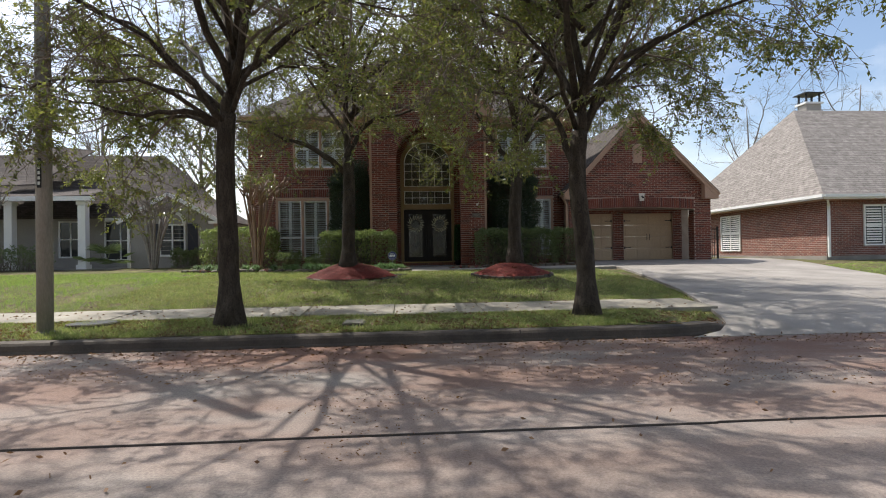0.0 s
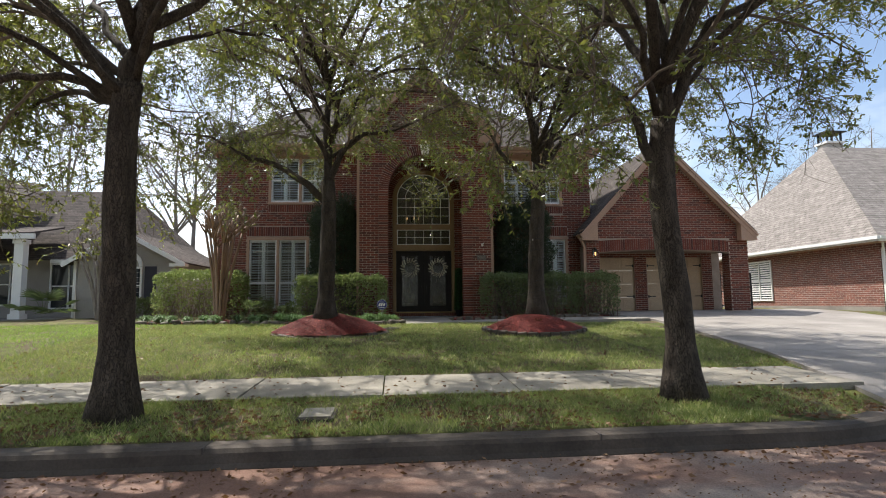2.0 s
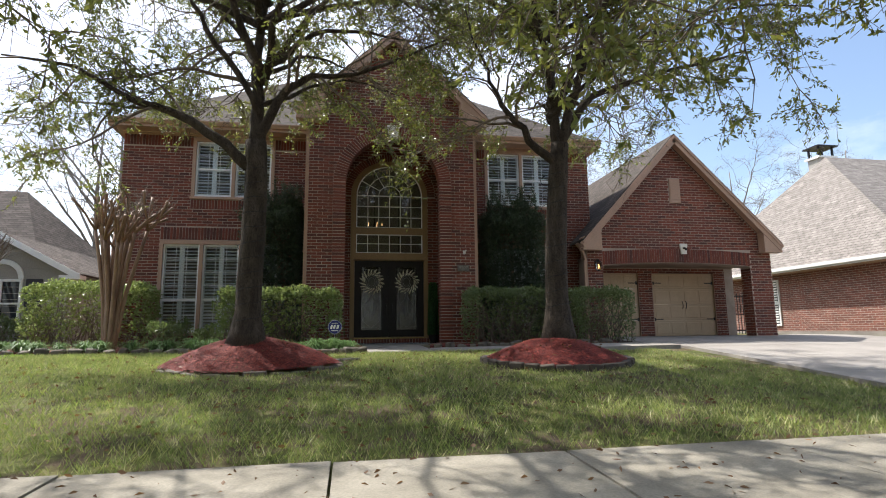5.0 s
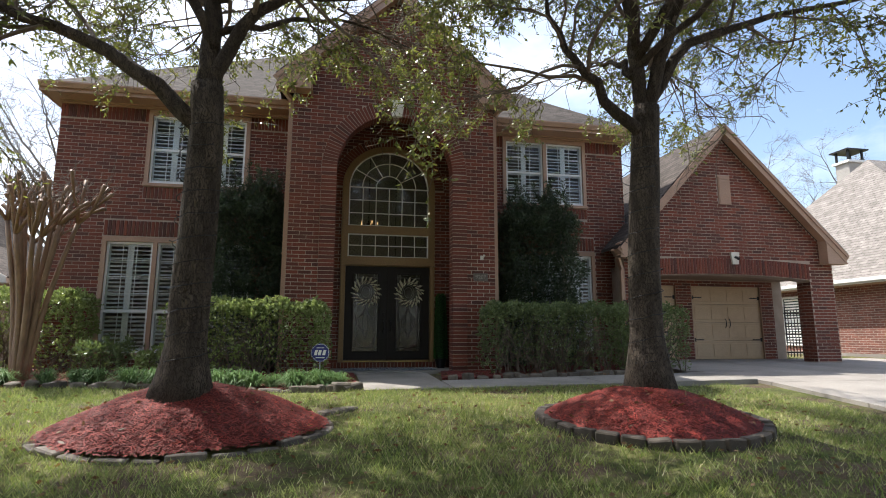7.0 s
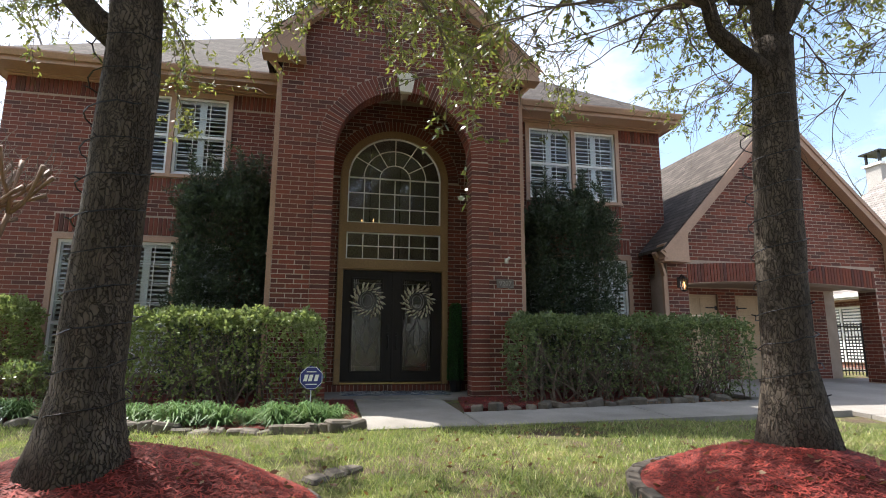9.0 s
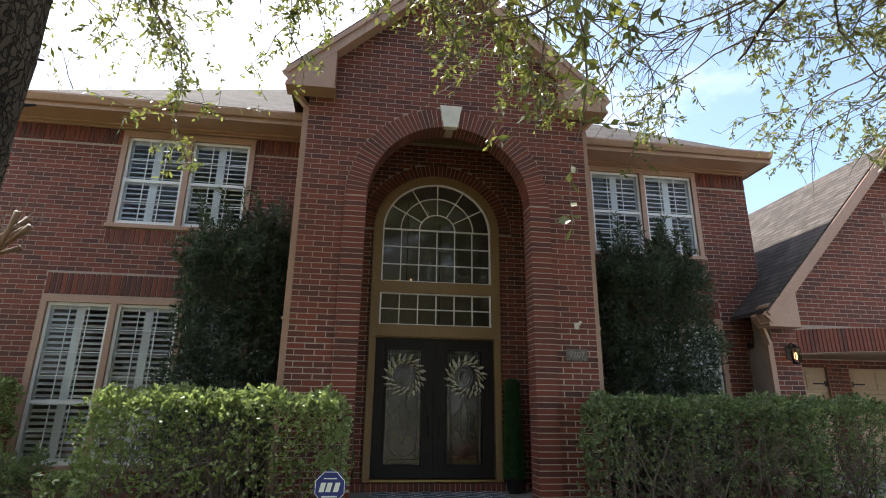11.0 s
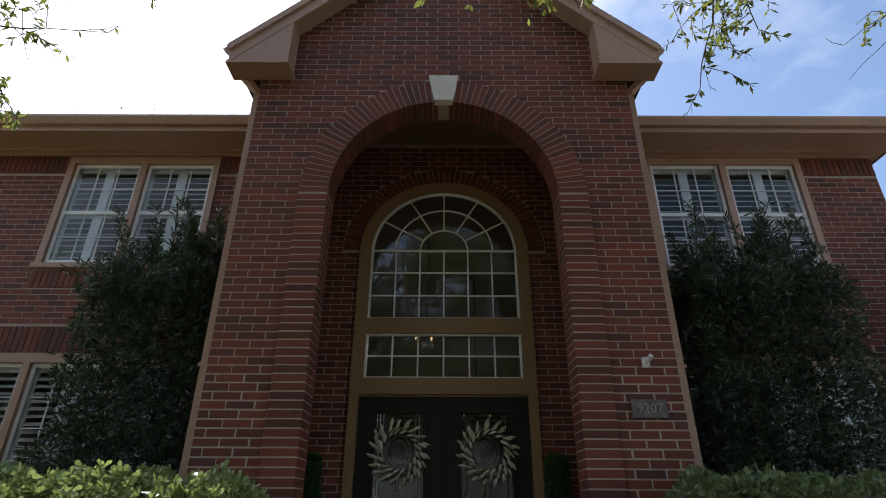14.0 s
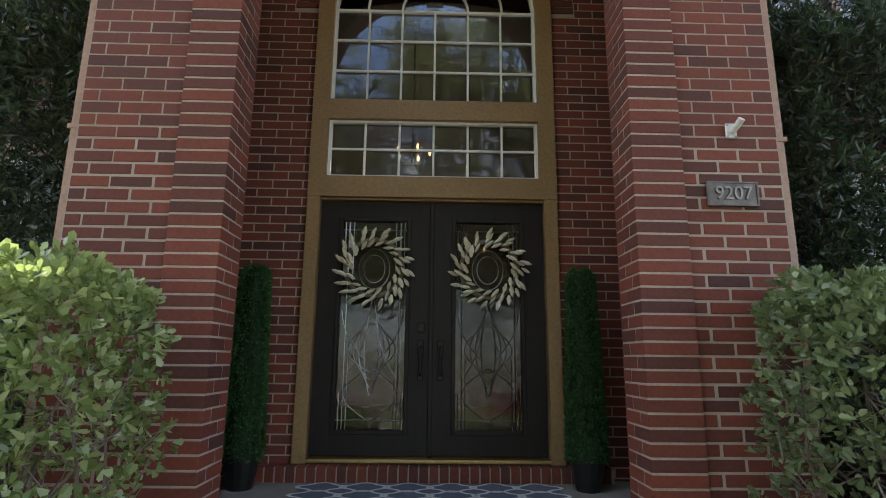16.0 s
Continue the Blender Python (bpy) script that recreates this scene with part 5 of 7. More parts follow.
    far_window(h, "y", 20.05, 19.1, 20.6, 0.95, 2.42)
    ch = held("chimney", Shape().box(24.35, 25.25, 29.7, 30.4, 6.5, 9.15), M_SIDING, h, "pale sided chimney")
    part("cap", Shape().box(24.25, 25.35, 29.6, 30.5, 9.15, 9.25), M_WHITE, ch)
    s = Shape()
    for x, y in ((24.4, 29.75), (25.2, 29.75), (24.4, 30.35), (25.2, 30.35)):
        s.box(x - 0.04, x + 0.04, y - 0.04, y + 0.04, 9.25, 9.75)
    slab_face(s, [(24.2, 29.55, 9.8), (25.4, 29.55, 9.8), (25.4, 30.55, 9.8), (24.2, 30.55, 9.8)], 0.06)
    part("hood", s, M_BLACK, ch, "dark metal chimney hood")


def build_left_house():
    h = thing("neighbour_house", (-12, 26, 0.4), "single-storey grey sided house with a columned porch", "house")
    Y = 24.0
    held("wall", Shape().box(-24, -10.55, 26.0, 26.25, 0.3, 3.0), M_SIDING, h, "grey lap siding wall")
    gab = lambda x: 3.55 - 0.6 * abs(x + 8.85)
    held("wall", Shape().columns([-10.55, -8.85, -7.1], [0.3] * 3, [gab(-10.55), 3.5, gab(-7.1)], Y, Y + 0.2), M_SIDING, h, "grey gabled wall")
    held("wall", Shape().box(-7.3, -7.1, Y + 0.2, 34, 0.3, 2.6).box(-10.55, -10.35, Y + 0.2, 26, 0.3, 2.6), M_SIDING, h)
    s = Shape()
    z = 0.6
    while z < 3.3:
        half = min(1.72, (3.5 - z) / 0.6)
        s.box(-8.85 - half, -8.85 + half, Y - 0.014, Y, z, z + 0.014)
        z += 0.18
    held("siding_laps", s, M_SIDING, h)
    for pts in ([(-8.85, Y - 0.35, 3.62), (-6.7, Y - 0.35, 2.42), (-6.7, 30, 2.42), (-8.85, 30, 3.62)],
                [(-8.85, Y - 0.35, 3.62), (-8.85, 30, 3.62), (-10.95, 30, 2.42), (-10.95, Y - 0.35, 2.42)],
                [(-24, 23.0, 3.05), (-11.5, 23.0, 3.45), (-12.5, 26.5, 4.1), (-24, 26.5, 4.1)],
                [(-24.5, 25.4, 2.7), (-8.6, 25.4, 2.7), (-11.4, 29.5, 6.17), (-24.5, 29.5, 6.3)],
                [(-8.6, 25.4, 2.7), (-8.6, 34, 2.7), (-11.4, 29.5, 6.17)],
                [(-8.6, 34, 2.7), (-24.5, 34, 2.7), (-24.5, 29.5, 6.3), (-11.4, 29.5, 6.17)],
                [(-17.4, 24.6, 4.0), (-14.8, 24.6, 4.1), (-14.4, 28.5, 6.3), (-17.4, 28.5, 6.6)]):
        s = Shape()
        slab_face(s, pts, 0.06)
        held("roof_slope", s, M_ROOF_L, h, "weathered grey-brown shingles")
    s = Shape()
    bar(s, (-8.85, Y - 0.36, 3.52), (-6.7, Y - 0.36, 2.32), 0.05, 0.16)
    bar(s, (-8.85, Y - 0.36, 3.52), (-10.95, Y - 0.36, 2.32), 0.05, 0.16)
    s.box(-24, -11.45, 22.92, 23.0, 3.2, 3.38)
    s.box(-7.2, -6.65, Y - 0.38, Y, 2.25, 2.36)
    s.box(-12.3, -10.5, 25.3, 25.42, 2.52, 2.66)
    held("fascia", s, M_WHITE, h, "white trim boards")
    for x in (-12.05, -14.9, -17.8):
        c = Shape().box(x - 0.15, x + 0.15, 23.1, 23.4, 0.45, 3.2).box(x - 0.2, x + 0.2, 23.05, 23.45, 0.4, 0.6).box(x - 0.19, x + 0.19, 23.06, 23.44, 3.05, 3.2)
        held("column", c, M_WHITE, h, "square white porch column")
    held("porch_floor", Shape().box(-24, -10.6, 23.0, 26.0, 0.25, 0.42), M_WALKWAY, h)
    far_window(h, "y", 26.0, -14.6, -13.7, 0.95, 2.5, False)
    far_window(h, "y", 26.0, -12.6, -11.3, 0.8, 2.5, False)
    w = far_window(h, "y", Y, -9.3, -8.35, 0.95, 2.2, False)
    part("arch", Shape().ring(-8.82, 2.28, 0.42, 0.56, 0, math.pi, Y - 0.05, Y, 14), M_WHITE, w)
    for a, b in ((-9.85, -9.42), (-8.2, -7.77)):
        held("shutter", Shape().box(a, b, Y - 0.04, Y, 0.9, 2.28, 0.01), M_SHUTTER_D, h, "dark navy shutter")
    held("downspout", Shape().box(-10.68, -10.58, 23.95, 24.03, 0.4, 2.5), M_WHITE, h)


build_right_house()
build_left_house()


# ---- iron gate beyond the garage ----
def build_gate():
    g = thing("iron_gate", (14.2, 23.6, 0.4), "black iron picket gate beside the garage wall", "gate")
    x0, x1 = 13.35, 15.2
    s = Shape()
    for z in (0.55, 1.1, 1.72):
        s.box(x0, x1, 23.58, 23.62, z, z + 0.035)
    part_ = held("rail", s, M_BLACK, g)
    me = Shape().box(-0.009, 0.009, -0.009, 0.009, 0, 1.4).mesh("picket", M_BLACK)
    for i in range(17):
        ob = new("picket", me)
        ob.parent = g
        ob.location = Vector((x0 + 0.05 + i * 0.11, 23.6, 0.44)) - g.location
    for x in (x0, x1):
        held("post", Shape().box(x - 0.03, x + 0.03, 23.57, 23.63, 0.4, 1.85), M_BLACK, g)


build_gate()


# ---- street pole ----
def build_pole():
    p = thing("utility_pole", (-4.13, 8.2, -0.24), "round grey street pole with a dark number strip", "pole")
    part("shaft", Shape().tube([(0, 0, -0.1), (0, 0, 4), (0, 0, 9)], [0.105, 0.1, 0.085], 20, True), M_POLE, p, smooth=True)
    tag = Shape().box(-0.03, 0.03, -0.112, -0.1, 2.1, 2.52, 0.003)
    t = part("number_strip", tag, M_BLACK, p, "dark strip with pale marks")
    for k in range(5):
        part("mark", Shape().box(-0.015, 0.015, -0.116, -0.111, 2.14 + k * 0.075, 2.185 + k * 0.075), M_WHITE, t)
    part("collar", Shape().tube([(0, 0, -0.06), (0, 0, 0.03), (0, 0, 0.05)], [0.15, 0.15, 0.11], 16), M_POLE, p)


build_pole()


# ---- trees ----
def smooth_line(pts, n):
    """Points along a smooth curve through pts."""
    pts = [Vector(p) for p in pts]
    q = [pts[0] * 2 - pts[1]] + pts + [pts[-1] * 2 - pts[-2]]
    out = []
    m = len(pts) - 1
    for i in range(n + 1):
        f = i / n * m
        k = min(int(f), m - 1)
        t = f - k
        a, b, c, d = q[k], q[k + 1], q[k + 2], q[k + 3]
        out.append(0.5 * ((2 * b) + (c - a) * t + (2 * a - 5 * b + 4 * c - d) * t * t + (3 * b - a - 3 * c + d) * t * t * t))
    return out


def wander(rng, p, d, length, n, bend, droop):
    """A crooked branch from p along d."""
    pts, v = [p.copy()], d.normalized()
    for i in range(n):
        v = (v + Vector((rng.gauss(0, bend), rng.gauss(0, bend), rng.gauss(0, bend) - droop))).normalized()
        pts.append(pts[-1] + v * length / n)
    return pts


def grow(name, base, trunk, r_base, r_top, limbs, seed, label, leaves=True, flare=1.8, second=12, third=7, fourth=6, per=15, leaf_len=0.069, leaf_w=0.026, upper=0, dense=45, bark=None, leaf_mat=None, category="tree", reach=1.6, droop=0.075, flip=1):
    rng = random.Random(seed)
    tree = thing(name, base, label, category)
    wood, twigs = Shape(), Shape()
    tp = smooth_line(trunk, 14)
    rad = [r_base + (r_top - r_base) * i / 14 for i in range(15)]
    rad[0] *= flare
    rad[1] *= 1 + (flare - 1) * 0.35
    tp[0].z -= 0.08
    wood.tube(tp, rad, 18, True, 0.1)
    cen, dr = [], []
    for pts, r0 in limbs:
        lp = smooth_line(pts, 12)
        lp = [p + Vector((rng.gauss(0, 0.025), rng.gauss(0, 0.025), rng.gauss(0, 0.025))) * (i > 0) for i, p in enumerate(lp)]
        lr = [max(0.012, r0 * 0.85 * (1 - 0.86 * i / 12)) for i in range(13)]
        wood.tube(lp, lr, 10, True, 0.08)
        for j in range(second):
            f = 0.28 + 0.72 * (j + rng.random() * 0.7) / second
            k = min(11, int(f * 12))
            p = lp[k].lerp(lp[k + 1], f * 12 - k) if f < 1 else lp[12]
            along = (lp[k + 1] - lp[k]).normalized()
            a = rng.uniform(0, 2 * math.pi)
            out = along.orthogonal().normalized()
            out.rotate(Matrix.Rotation(a, 3, along))
            d = along * rng.uniform(0.3, 0.9) + out * rng.uniform(0.6, 1.0) + Vector((0, 0, rng.uniform(-0.1, 0.35)))
            sp = wander(rng, p, d, rng.uniform(0.7, 1.25) * reach * (1.1 - 0.35 * f), 6, 0.22, droop * 0.4)
            sr = max(0.012, lr[k] * 0.45)
            twigs.tube(sp, [sr * (1 - 0.75 * i / 6) for i in range(7)], 5, False)
            for m in range(third):
                q = 1 + min(5, int((0.45 + 0.55 * (m + rng.random()) / third) * 6))
                d3 = (sp[q] - sp[q - 1]).normalized() * 0.7 + Vector((rng.gauss(0, 0.7), rng.gauss(0, 0.7), rng.gauss(0, 0.5)))
                t3 = wander(rng, sp[q], d3, rng.uniform(0.35, 0.85), 4, 0.25, droop)
                twigs.tube(t3, [0.0075, 0.0065, 0.005, 0.004, 0.003], 4, False)
                for w in range(fourth):
                    s0 = t3[1 + w % 4]
                    d4 = Vector((rng.gauss(0, 0.7), rng.gauss(0, 0.7), rng.gauss(-0.12, 0.5))) + (t3[-1] - t3[0]).normalized() * 0.5
                    t4 = wander(rng, s0, d4, rng.uniform(0.16, 0.42), 2, 0.3, droop * 2.4)
                    twigs.tube(t4, [0.0035, 0.0028, 0.002], 3, False)
                    clump = noise.noise(((s0.x + base[0]) * 0.95, (s0.y + base[1]) * 0.95, s0.z * 0.95 + seed))
                    if leaves and clump > -0.12:
                        for e in range(per):
                            g = rng.random()
                            pp = t4[0].lerp(t4[1], g * 2) if g < 0.5 else t4[1].lerp(t4[2], g * 2 - 1)
                            cen.append(pp)
                            dd = (t4[2] - t4[0]).normalized() * 0.5 + Vector((rng.gauss(0, 0.6), rng.gauss(0, 0.6), rng.gauss(-0.25, 0.5)))
                            dr.append(dd)
    top = tp[-1]
    # Limbs mostly above the view, added so the crowns shade lawn and paving.
    for i in range(upper):
        a = 2.4 * i + rng.uniform(-0.3, 0.3)
        c, q, z = math.cos(a), math.sin(a), top.z + rng.uniform(1.6, 3.0)
        o = rng.uniform(2.6, 4.6)
        lp = smooth_line([(top.x, top.y, z), (top.x + c * o * 0.35, top.y + q * o * 0.35, z + 0.9), (top.x + c * o * 0.7, top.y + q * o * 0.7, z + 1.6), (top.x + c * o, top.y + q * o, z + rng.uniform(1.2, 2.4))], 12)
        wood.tube(lp, [max(0.012, 0.055 * (1 - 0.8 * k / 12)) for k in range(13)], 7, True, 0.08)
        for j in range(10):
            p = lp[min(12, 3 + j)]
            sp = wander(rng, p, Vector((rng.gauss(0, 0.8), rng.gauss(0, 0.8), rng.uniform(-0.3, 0.7))), rng.uniform(0.7, 1.4), 5, 0.22, 0.02)
            twigs.tube(sp, [0.016, 0.013, 0.01, 0.008, 0.006, 0.004], 4, False)
            for m in range(7):
                t3 = wander(rng, sp[1 + m % 5], Vector((rng.gauss(0, 0.8), rng.gauss(0, 0.8), rng.gauss(0, 0.6))), rng.uniform(0.3, 0.7), 3, 0.25, droop)
                twigs.tube(t3, [0.006, 0.005, 0.004, 0.003], 3, False)
                gap = noise.noise((sp[-1].x * 0.8 + base[0], sp[-1].y * 0.8 + base[1], seed)) < -0.02
                for e in range(dense if leaves and not gap else 0):
                    g = rng.uniform(0.2, 2.99)
                    cen.append(t3[int(g)].lerp(t3[int(g) + 1], g % 1) + Vector((rng.gauss(0, 0.09), rng.gauss(0, 0.09), rng.gauss(0, 0.08))))
                    dr.append(Vector((rng.gauss(0, 0.7), rng.gauss(0, 0.7), rng.gauss(-0.2, 0.5))))
    part("trunk", wood, bark or M_BARK, tree, smooth=True)
    part("branch_mass", twigs, bark or M_TWIG, tree)["kind"] = "stuff"
    if leaves:
        ob = new("crown", leaf_mesh("crown", [tuple(c) for c in cen], [tuple(d) for d in dr], leaf_len, leaf_w, leaf_mat or M_CROWNLEAF, seed))
        ob.parent = tree
        ob["kind"] = "stuff"
        ob["label"] = "loose crown of small olive-green leaves"
    return tree


OAK = "street oak with dark ridged bark and a loose olive crown"
trees = [
    grow("oak_tree", (-1.57, 8.34, -0.21), [(0, 0, 0), (-0.02, 0, 1.1), (-0.05, 0, 2.0), (-0.05, 0.0, 2.7), (-0.02, 0.02, 3.2)], 0.15, 0.125,
         [([(-0.04, 0, 3.0), (-0.3, 0, 3.38), (-0.66, 0.05, 3.82), (-1.08, 0.1, 4.25), (-1.57, 0.1, 4.63), (-2.3, 0.2, 4.95)], 0.085),
          ([(-0.06, 0, 3.0), (-0.45, -0.1, 3.2), (-0.94, -0.1, 3.16), (-1.42, -0.15, 3.14), (-1.95, -0.2, 3.3), (-2.8, -0.3, 3.5)], 0.06),
          ([(-0.06, 0, 2.9), (-0.8, 0.5, 3.3), (-1.7, 1.2, 3.35), (-2.6, 1.8, 3.15)], 0.05),
          ([(-0.05, 0, 2.9), (-0.5, 1.0, 3.4), (-1.0, 2.2, 3.5), (-1.6, 3.4, 3.3)], 0.05),
          ([(-0.05, 0, 3.0), (-0.9, -0.4, 3.5), (-1.8, -0.9, 3.4), (-2.6, -1.2, 3.1)], 0.045),
          ([(-0.02, 0.02, 3.1), (0.07, 0.05, 3.7), (0.19, 0.15, 4.55), (0.3, 0.3, 5.6), (0.45, 0.6, 7.0), (0.7, 0.9, 8.4)], 0.125),
          ([(0.05, 0, 3.5), (0.5, -0.6, 4.6), (1.2, -1.5, 5.6), (1.8, -2.6, 6.6)], 0.075),
          ([(0.05, 0, 3.6), (-0.3, -0.9, 4.9), (-0.8, -2.1, 6.0), (-1.2, -3.4, 6.9)], 0.075),
          ([(0.05, 0, 3.9), (-0.3, 1.0, 5.0), (-0.9, 2.2, 6.0), (-1.5, 3.4, 6.6)], 0.07),
          ([(0.06, 0, 3.7), (1.0, 0.2, 4.5), (2.1, 0.2, 5.2), (3.2, 0, 5.7)], 0.07),
          ([(0.2, 0.2, 5.0), (1.0, 1.2, 6.4), (1.9, 2.2, 7.4)], 0.06),
          ([(0.05, 0, 3.2), (0.7, -0.8, 3.9), (1.6, -1.5, 4.2), (2.5, -1.9, 4.0)], 0.05),
          ([(0.0, 0, 3.0), (-0.7, -0.9, 3.9), (-1.7, -1.7, 4.3), (-2.9, -2.2, 4.2)], 0.05),
          ([(0.05, 0, 3.5), (0.6, 0.9, 4.2), (1.4, 1.7, 4.5)], 0.045),
          ([(0, 0, 3.0), (-0.8, 0.8, 3.7), (-1.8, 1.7, 4.0), (-3.0, 2.6, 3.8)], 0.05),
          ([(0, 0, 3.2), (-1.0, 0.3, 4.0), (-2.2, 1.0, 4.4), (-3.4, 1.6, 4.2)], 0.05),
          ([(0, 0, 3.4), (-1.0, 1.2, 4.6), (-2.0, 2.8, 5.4), (-3.0, 4.2, 5.8)], 0.05),
          ([(0, 0, 3.8), (-0.4, 1.5, 5.0), (-0.8, 3.2, 5.9), (-1.2, 4.8, 6.3)], 0.05),
          ([(0.1, 0, 4.0), (0.1, -1.5, 6.0), (0.2, -3.2, 7.2), (0.4, -5.0, 7.8)], 0.045),
          ([(0.1, 0, 4.2), (-1.0, -1.2, 6.2), (-2.4, -2.6, 7.6), (-3.8, -4.0, 8.4)], 0.045),
          ([(0.1, 0, 4.2), (1.0, -1.4, 6.4), (2.0, -3.0, 7.8), (2.8, -4.6, 8.6)], 0.055)],
         11, OAK, upper=6, second=10, per=14),
    grow("oak_tree", (3.9, 8.45, -0.21), [(0.03, 0, 0), (0.01, 0, 1.0), (-0.07, 0, 1.8), (-0.09, 0, 2.4), (-0.04, 0.0, 2.95)], 0.15, 0.125,
         [([(-0.1, 0, 2.35), (-0.28, 0.02, 2.75), (-0.42, 0.05, 3.2), (-0.75, 0.1, 3.45), (-1.3, 0.2, 3.65), (-2.2, 0.4, 3.9)], 0.075),
          ([(-0.04, 0, 2.85), (0.05, 0.02, 3.6), (-0.08, 0.05, 4.4), (-0.1, 0.2, 5.6), (0.2, 0.4, 7.8)], 0.11),
          ([(-0.04, 0, 2.8), (0.22, 0, 3.4), (0.56, 0, 4.05), (1.05, 0, 4.35), (1.71, 0.0, 4.65), (2.9, -0.1, 5.4)], 0.095),
          ([(-0.1, 0, 3.3), (0.4, -0.8, 4.6), (0.9, -1.9, 5.7), (1.3, -3.1, 6.6)], 0.075),
          ([(-0.1, 0, 3.4), (-0.6, -1.0, 4.9), (-1.2, -2.2, 6.0), (-1.6, -3.4, 6.8)], 0.07),
          ([(-0.1, 0, 3.5), (-0.4, 1.0, 4.8), (-0.7, 2.1, 5.8)], 0.065),
          ([(0.1, 0.1, 4.4), (1.2, 0.9, 5.6), (2.4, 1.6, 6.5)], 0.07),
          ([(0.1, 0.1, 4.6), (-1.0, 0.4, 6.0), (-2.2, 0.5, 7.0)], 0.06),
          ([(-0.1, 0, 3.0), (-0.7, -0.7, 3.8), (-1.5, -1.3, 4.2), (-2.3, -1.7, 4.1)], 0.05),
          ([(-0.05, 0, 3.3), (0.9, -0.8, 4.1), (1.9, -1.6, 4.4), (3.0, -2.0, 4.3)], 0.05),
          ([(-0.1, 0, 3.3), (0.7, 0.9, 4.1), (1.7, 1.6, 4.6), (2.8, 2.0, 4.6)], 0.05),
          ([(-0.1, 0, 2.9), (0.7, 0.3, 3.8), (1.5, 0.7, 4.3), (2.3, 1.0, 4.5)], 0.05),
          ([(-0.1, 0, 3.3), (0.6, -1.5, 6.0), (1.4, -3.2, 7.2), (2.0, -5.0, 7.8)], 0.045),
          ([(-0.1, 0, 3.3), (-0.8, -1.4, 6.2), (-1.6, -3.0, 7.6), (-2.2, -4.6, 8.2)], 0.045),
          ([(-0.1, 0, 3.3), (1.0, -0.8, 5.8), (2.0, -1.8, 7.0), (2.8, -2.8, 7.6)], 0.06)],
         23, OAK, upper=7, second=11, per=15),
    grow("oak_tree", (-0.42, 14.5, 0.45), [(-0.02, 0, 0), (0.0, 0, 0.9), (0.02, 0, 1.7), (0.03, 0, 2.4), (0.0, 0.02, 2.95)], 0.175, 0.145,
         [([(0.0, 0, 2.5), (-0.33, 0, 2.85), (-0.74, 0, 3.12), (-1.15, -0.02, 3.36), (-1.55, -0.05, 3.36), (-1.9, -0.1, 3.6), (-2.5, -0.15, 3.85), (-3.2, -0.25, 3.9)], 0.105),
          ([(0.04, 0, 3.3), (-0.28, -0.05, 3.95), (-0.7, -0.1, 4.5), (-0.95, -0.15, 4.95), (-1.4, -0.2, 5.4), (-2.4, -0.4, 5.7)], 0.065),
          ([(0.03, 0, 2.75), (0.2, 0, 3.3), (0.42, 0.02, 3.75), (0.75, 0.05, 3.98), (1.35, 0.1, 4.15), (2.1, 0.15, 4.45), (2.9, 0.2, 4.9)], 0.095),
          ([(0.0, 0, 2.85), (0.0, 0.05, 3.6), (-0.02, 0.1, 4.6), (0.06, 0.3, 5.8), (0.1, 0.5, 7.8)], 0.125),
          ([(0.1, 0, 3.8), (-0.4, -0.8, 5.0), (-1.1, -1.8, 6.0), (-1.6, -2.8, 6.6)], 0.07),
          ([(0.1, 0, 3.9), (0.5, -0.9, 5.0), (1.1, -1.9, 5.8), (1.6, -2.9, 6.3)], 0.07),
          ([(0.1, 0, 4.0), (-0.6, 0.7, 5.2), (-1.6, 1.3, 6.1)], 0.065),
          ([(0.1, 0, 4.1), (0.9, 0.8, 5.2), (1.9, 1.5, 5.6), (3.0, 2.0, 5.7)], 0.06),
          ([(0.1, 0.2, 5.2), (-0.9, 0.2, 6.4), (-2.1, 0, 7.2)], 0.06),
          ([(0.1, 0, 4.0), (0.6, 1.2, 4.9), (1.3, 2.3, 5.3), (2.2, 3.0, 5.2)], 0.045),
          ([(0.1, 0, 3.9), (-0.5, 1.2, 4.9), (-1.2, 2.2, 5.2), (-2.2, 2.8, 5.1)], 0.045),
          ([(0.1, 0, 4.0), (1.1, -0.2, 5.2), (2.2, 0.8, 5.8), (3.0, 1.8, 5.9)], 0.05),
          ([(0.1, 0, 3.5), (0.7, 0.8, 4.2), (1.4, 1.6, 4.7), (2.4, 2.2, 4.7)], 0.045),
          ([(0, 0, 3.6), (-0.2, 1.0, 4.3), (-0.5, 2.0, 4.7), (-0.9, 2.6, 4.6)], 0.045)],
         37, OAK, upper=10, second=10, per=12, dense=110),
    grow("oak_tree", (4.03, 14.5, 0.42), [(0, 0, 0), (0.0, 0, 1.1), (0.05, 0, 2.0), (0.1, 0, 2.65), (0.15, 0, 3.15)], 0.175, 0.14,
         [([(0.1, 0, 2.75), (-0.2, 0, 3.05), (-0.45, 0, 3.38), (-0.7, 0, 3.6), (-0.86, 0.02, 3.95), (-1.0, 0.05, 4.4), (-1.3, 0.1, 5.4)], 0.09),
          ([(0.14, 0, 3.0), (0.05, 0.05, 3.8), (0.02, 0.1, 4.6), (-0.1, 0.2, 6.0), (0.0, 0.3, 8.0)], 0.105),
          ([(0.15, 0, 3.05), (0.4, -0.1, 3.95), (0.58, -0.25, 4.6), (0.9, -0.6, 5.8), (1.2, -0.9, 7.2)], 0.095),
          ([(0.15, 0, 3.15), (0.65, 0, 3.9), (1.2, -0.05, 4.2), (1.9, -0.1, 4.45), (2.9, -0.2, 4.7), (3.6, -0.2, 4.9)], 0.085),
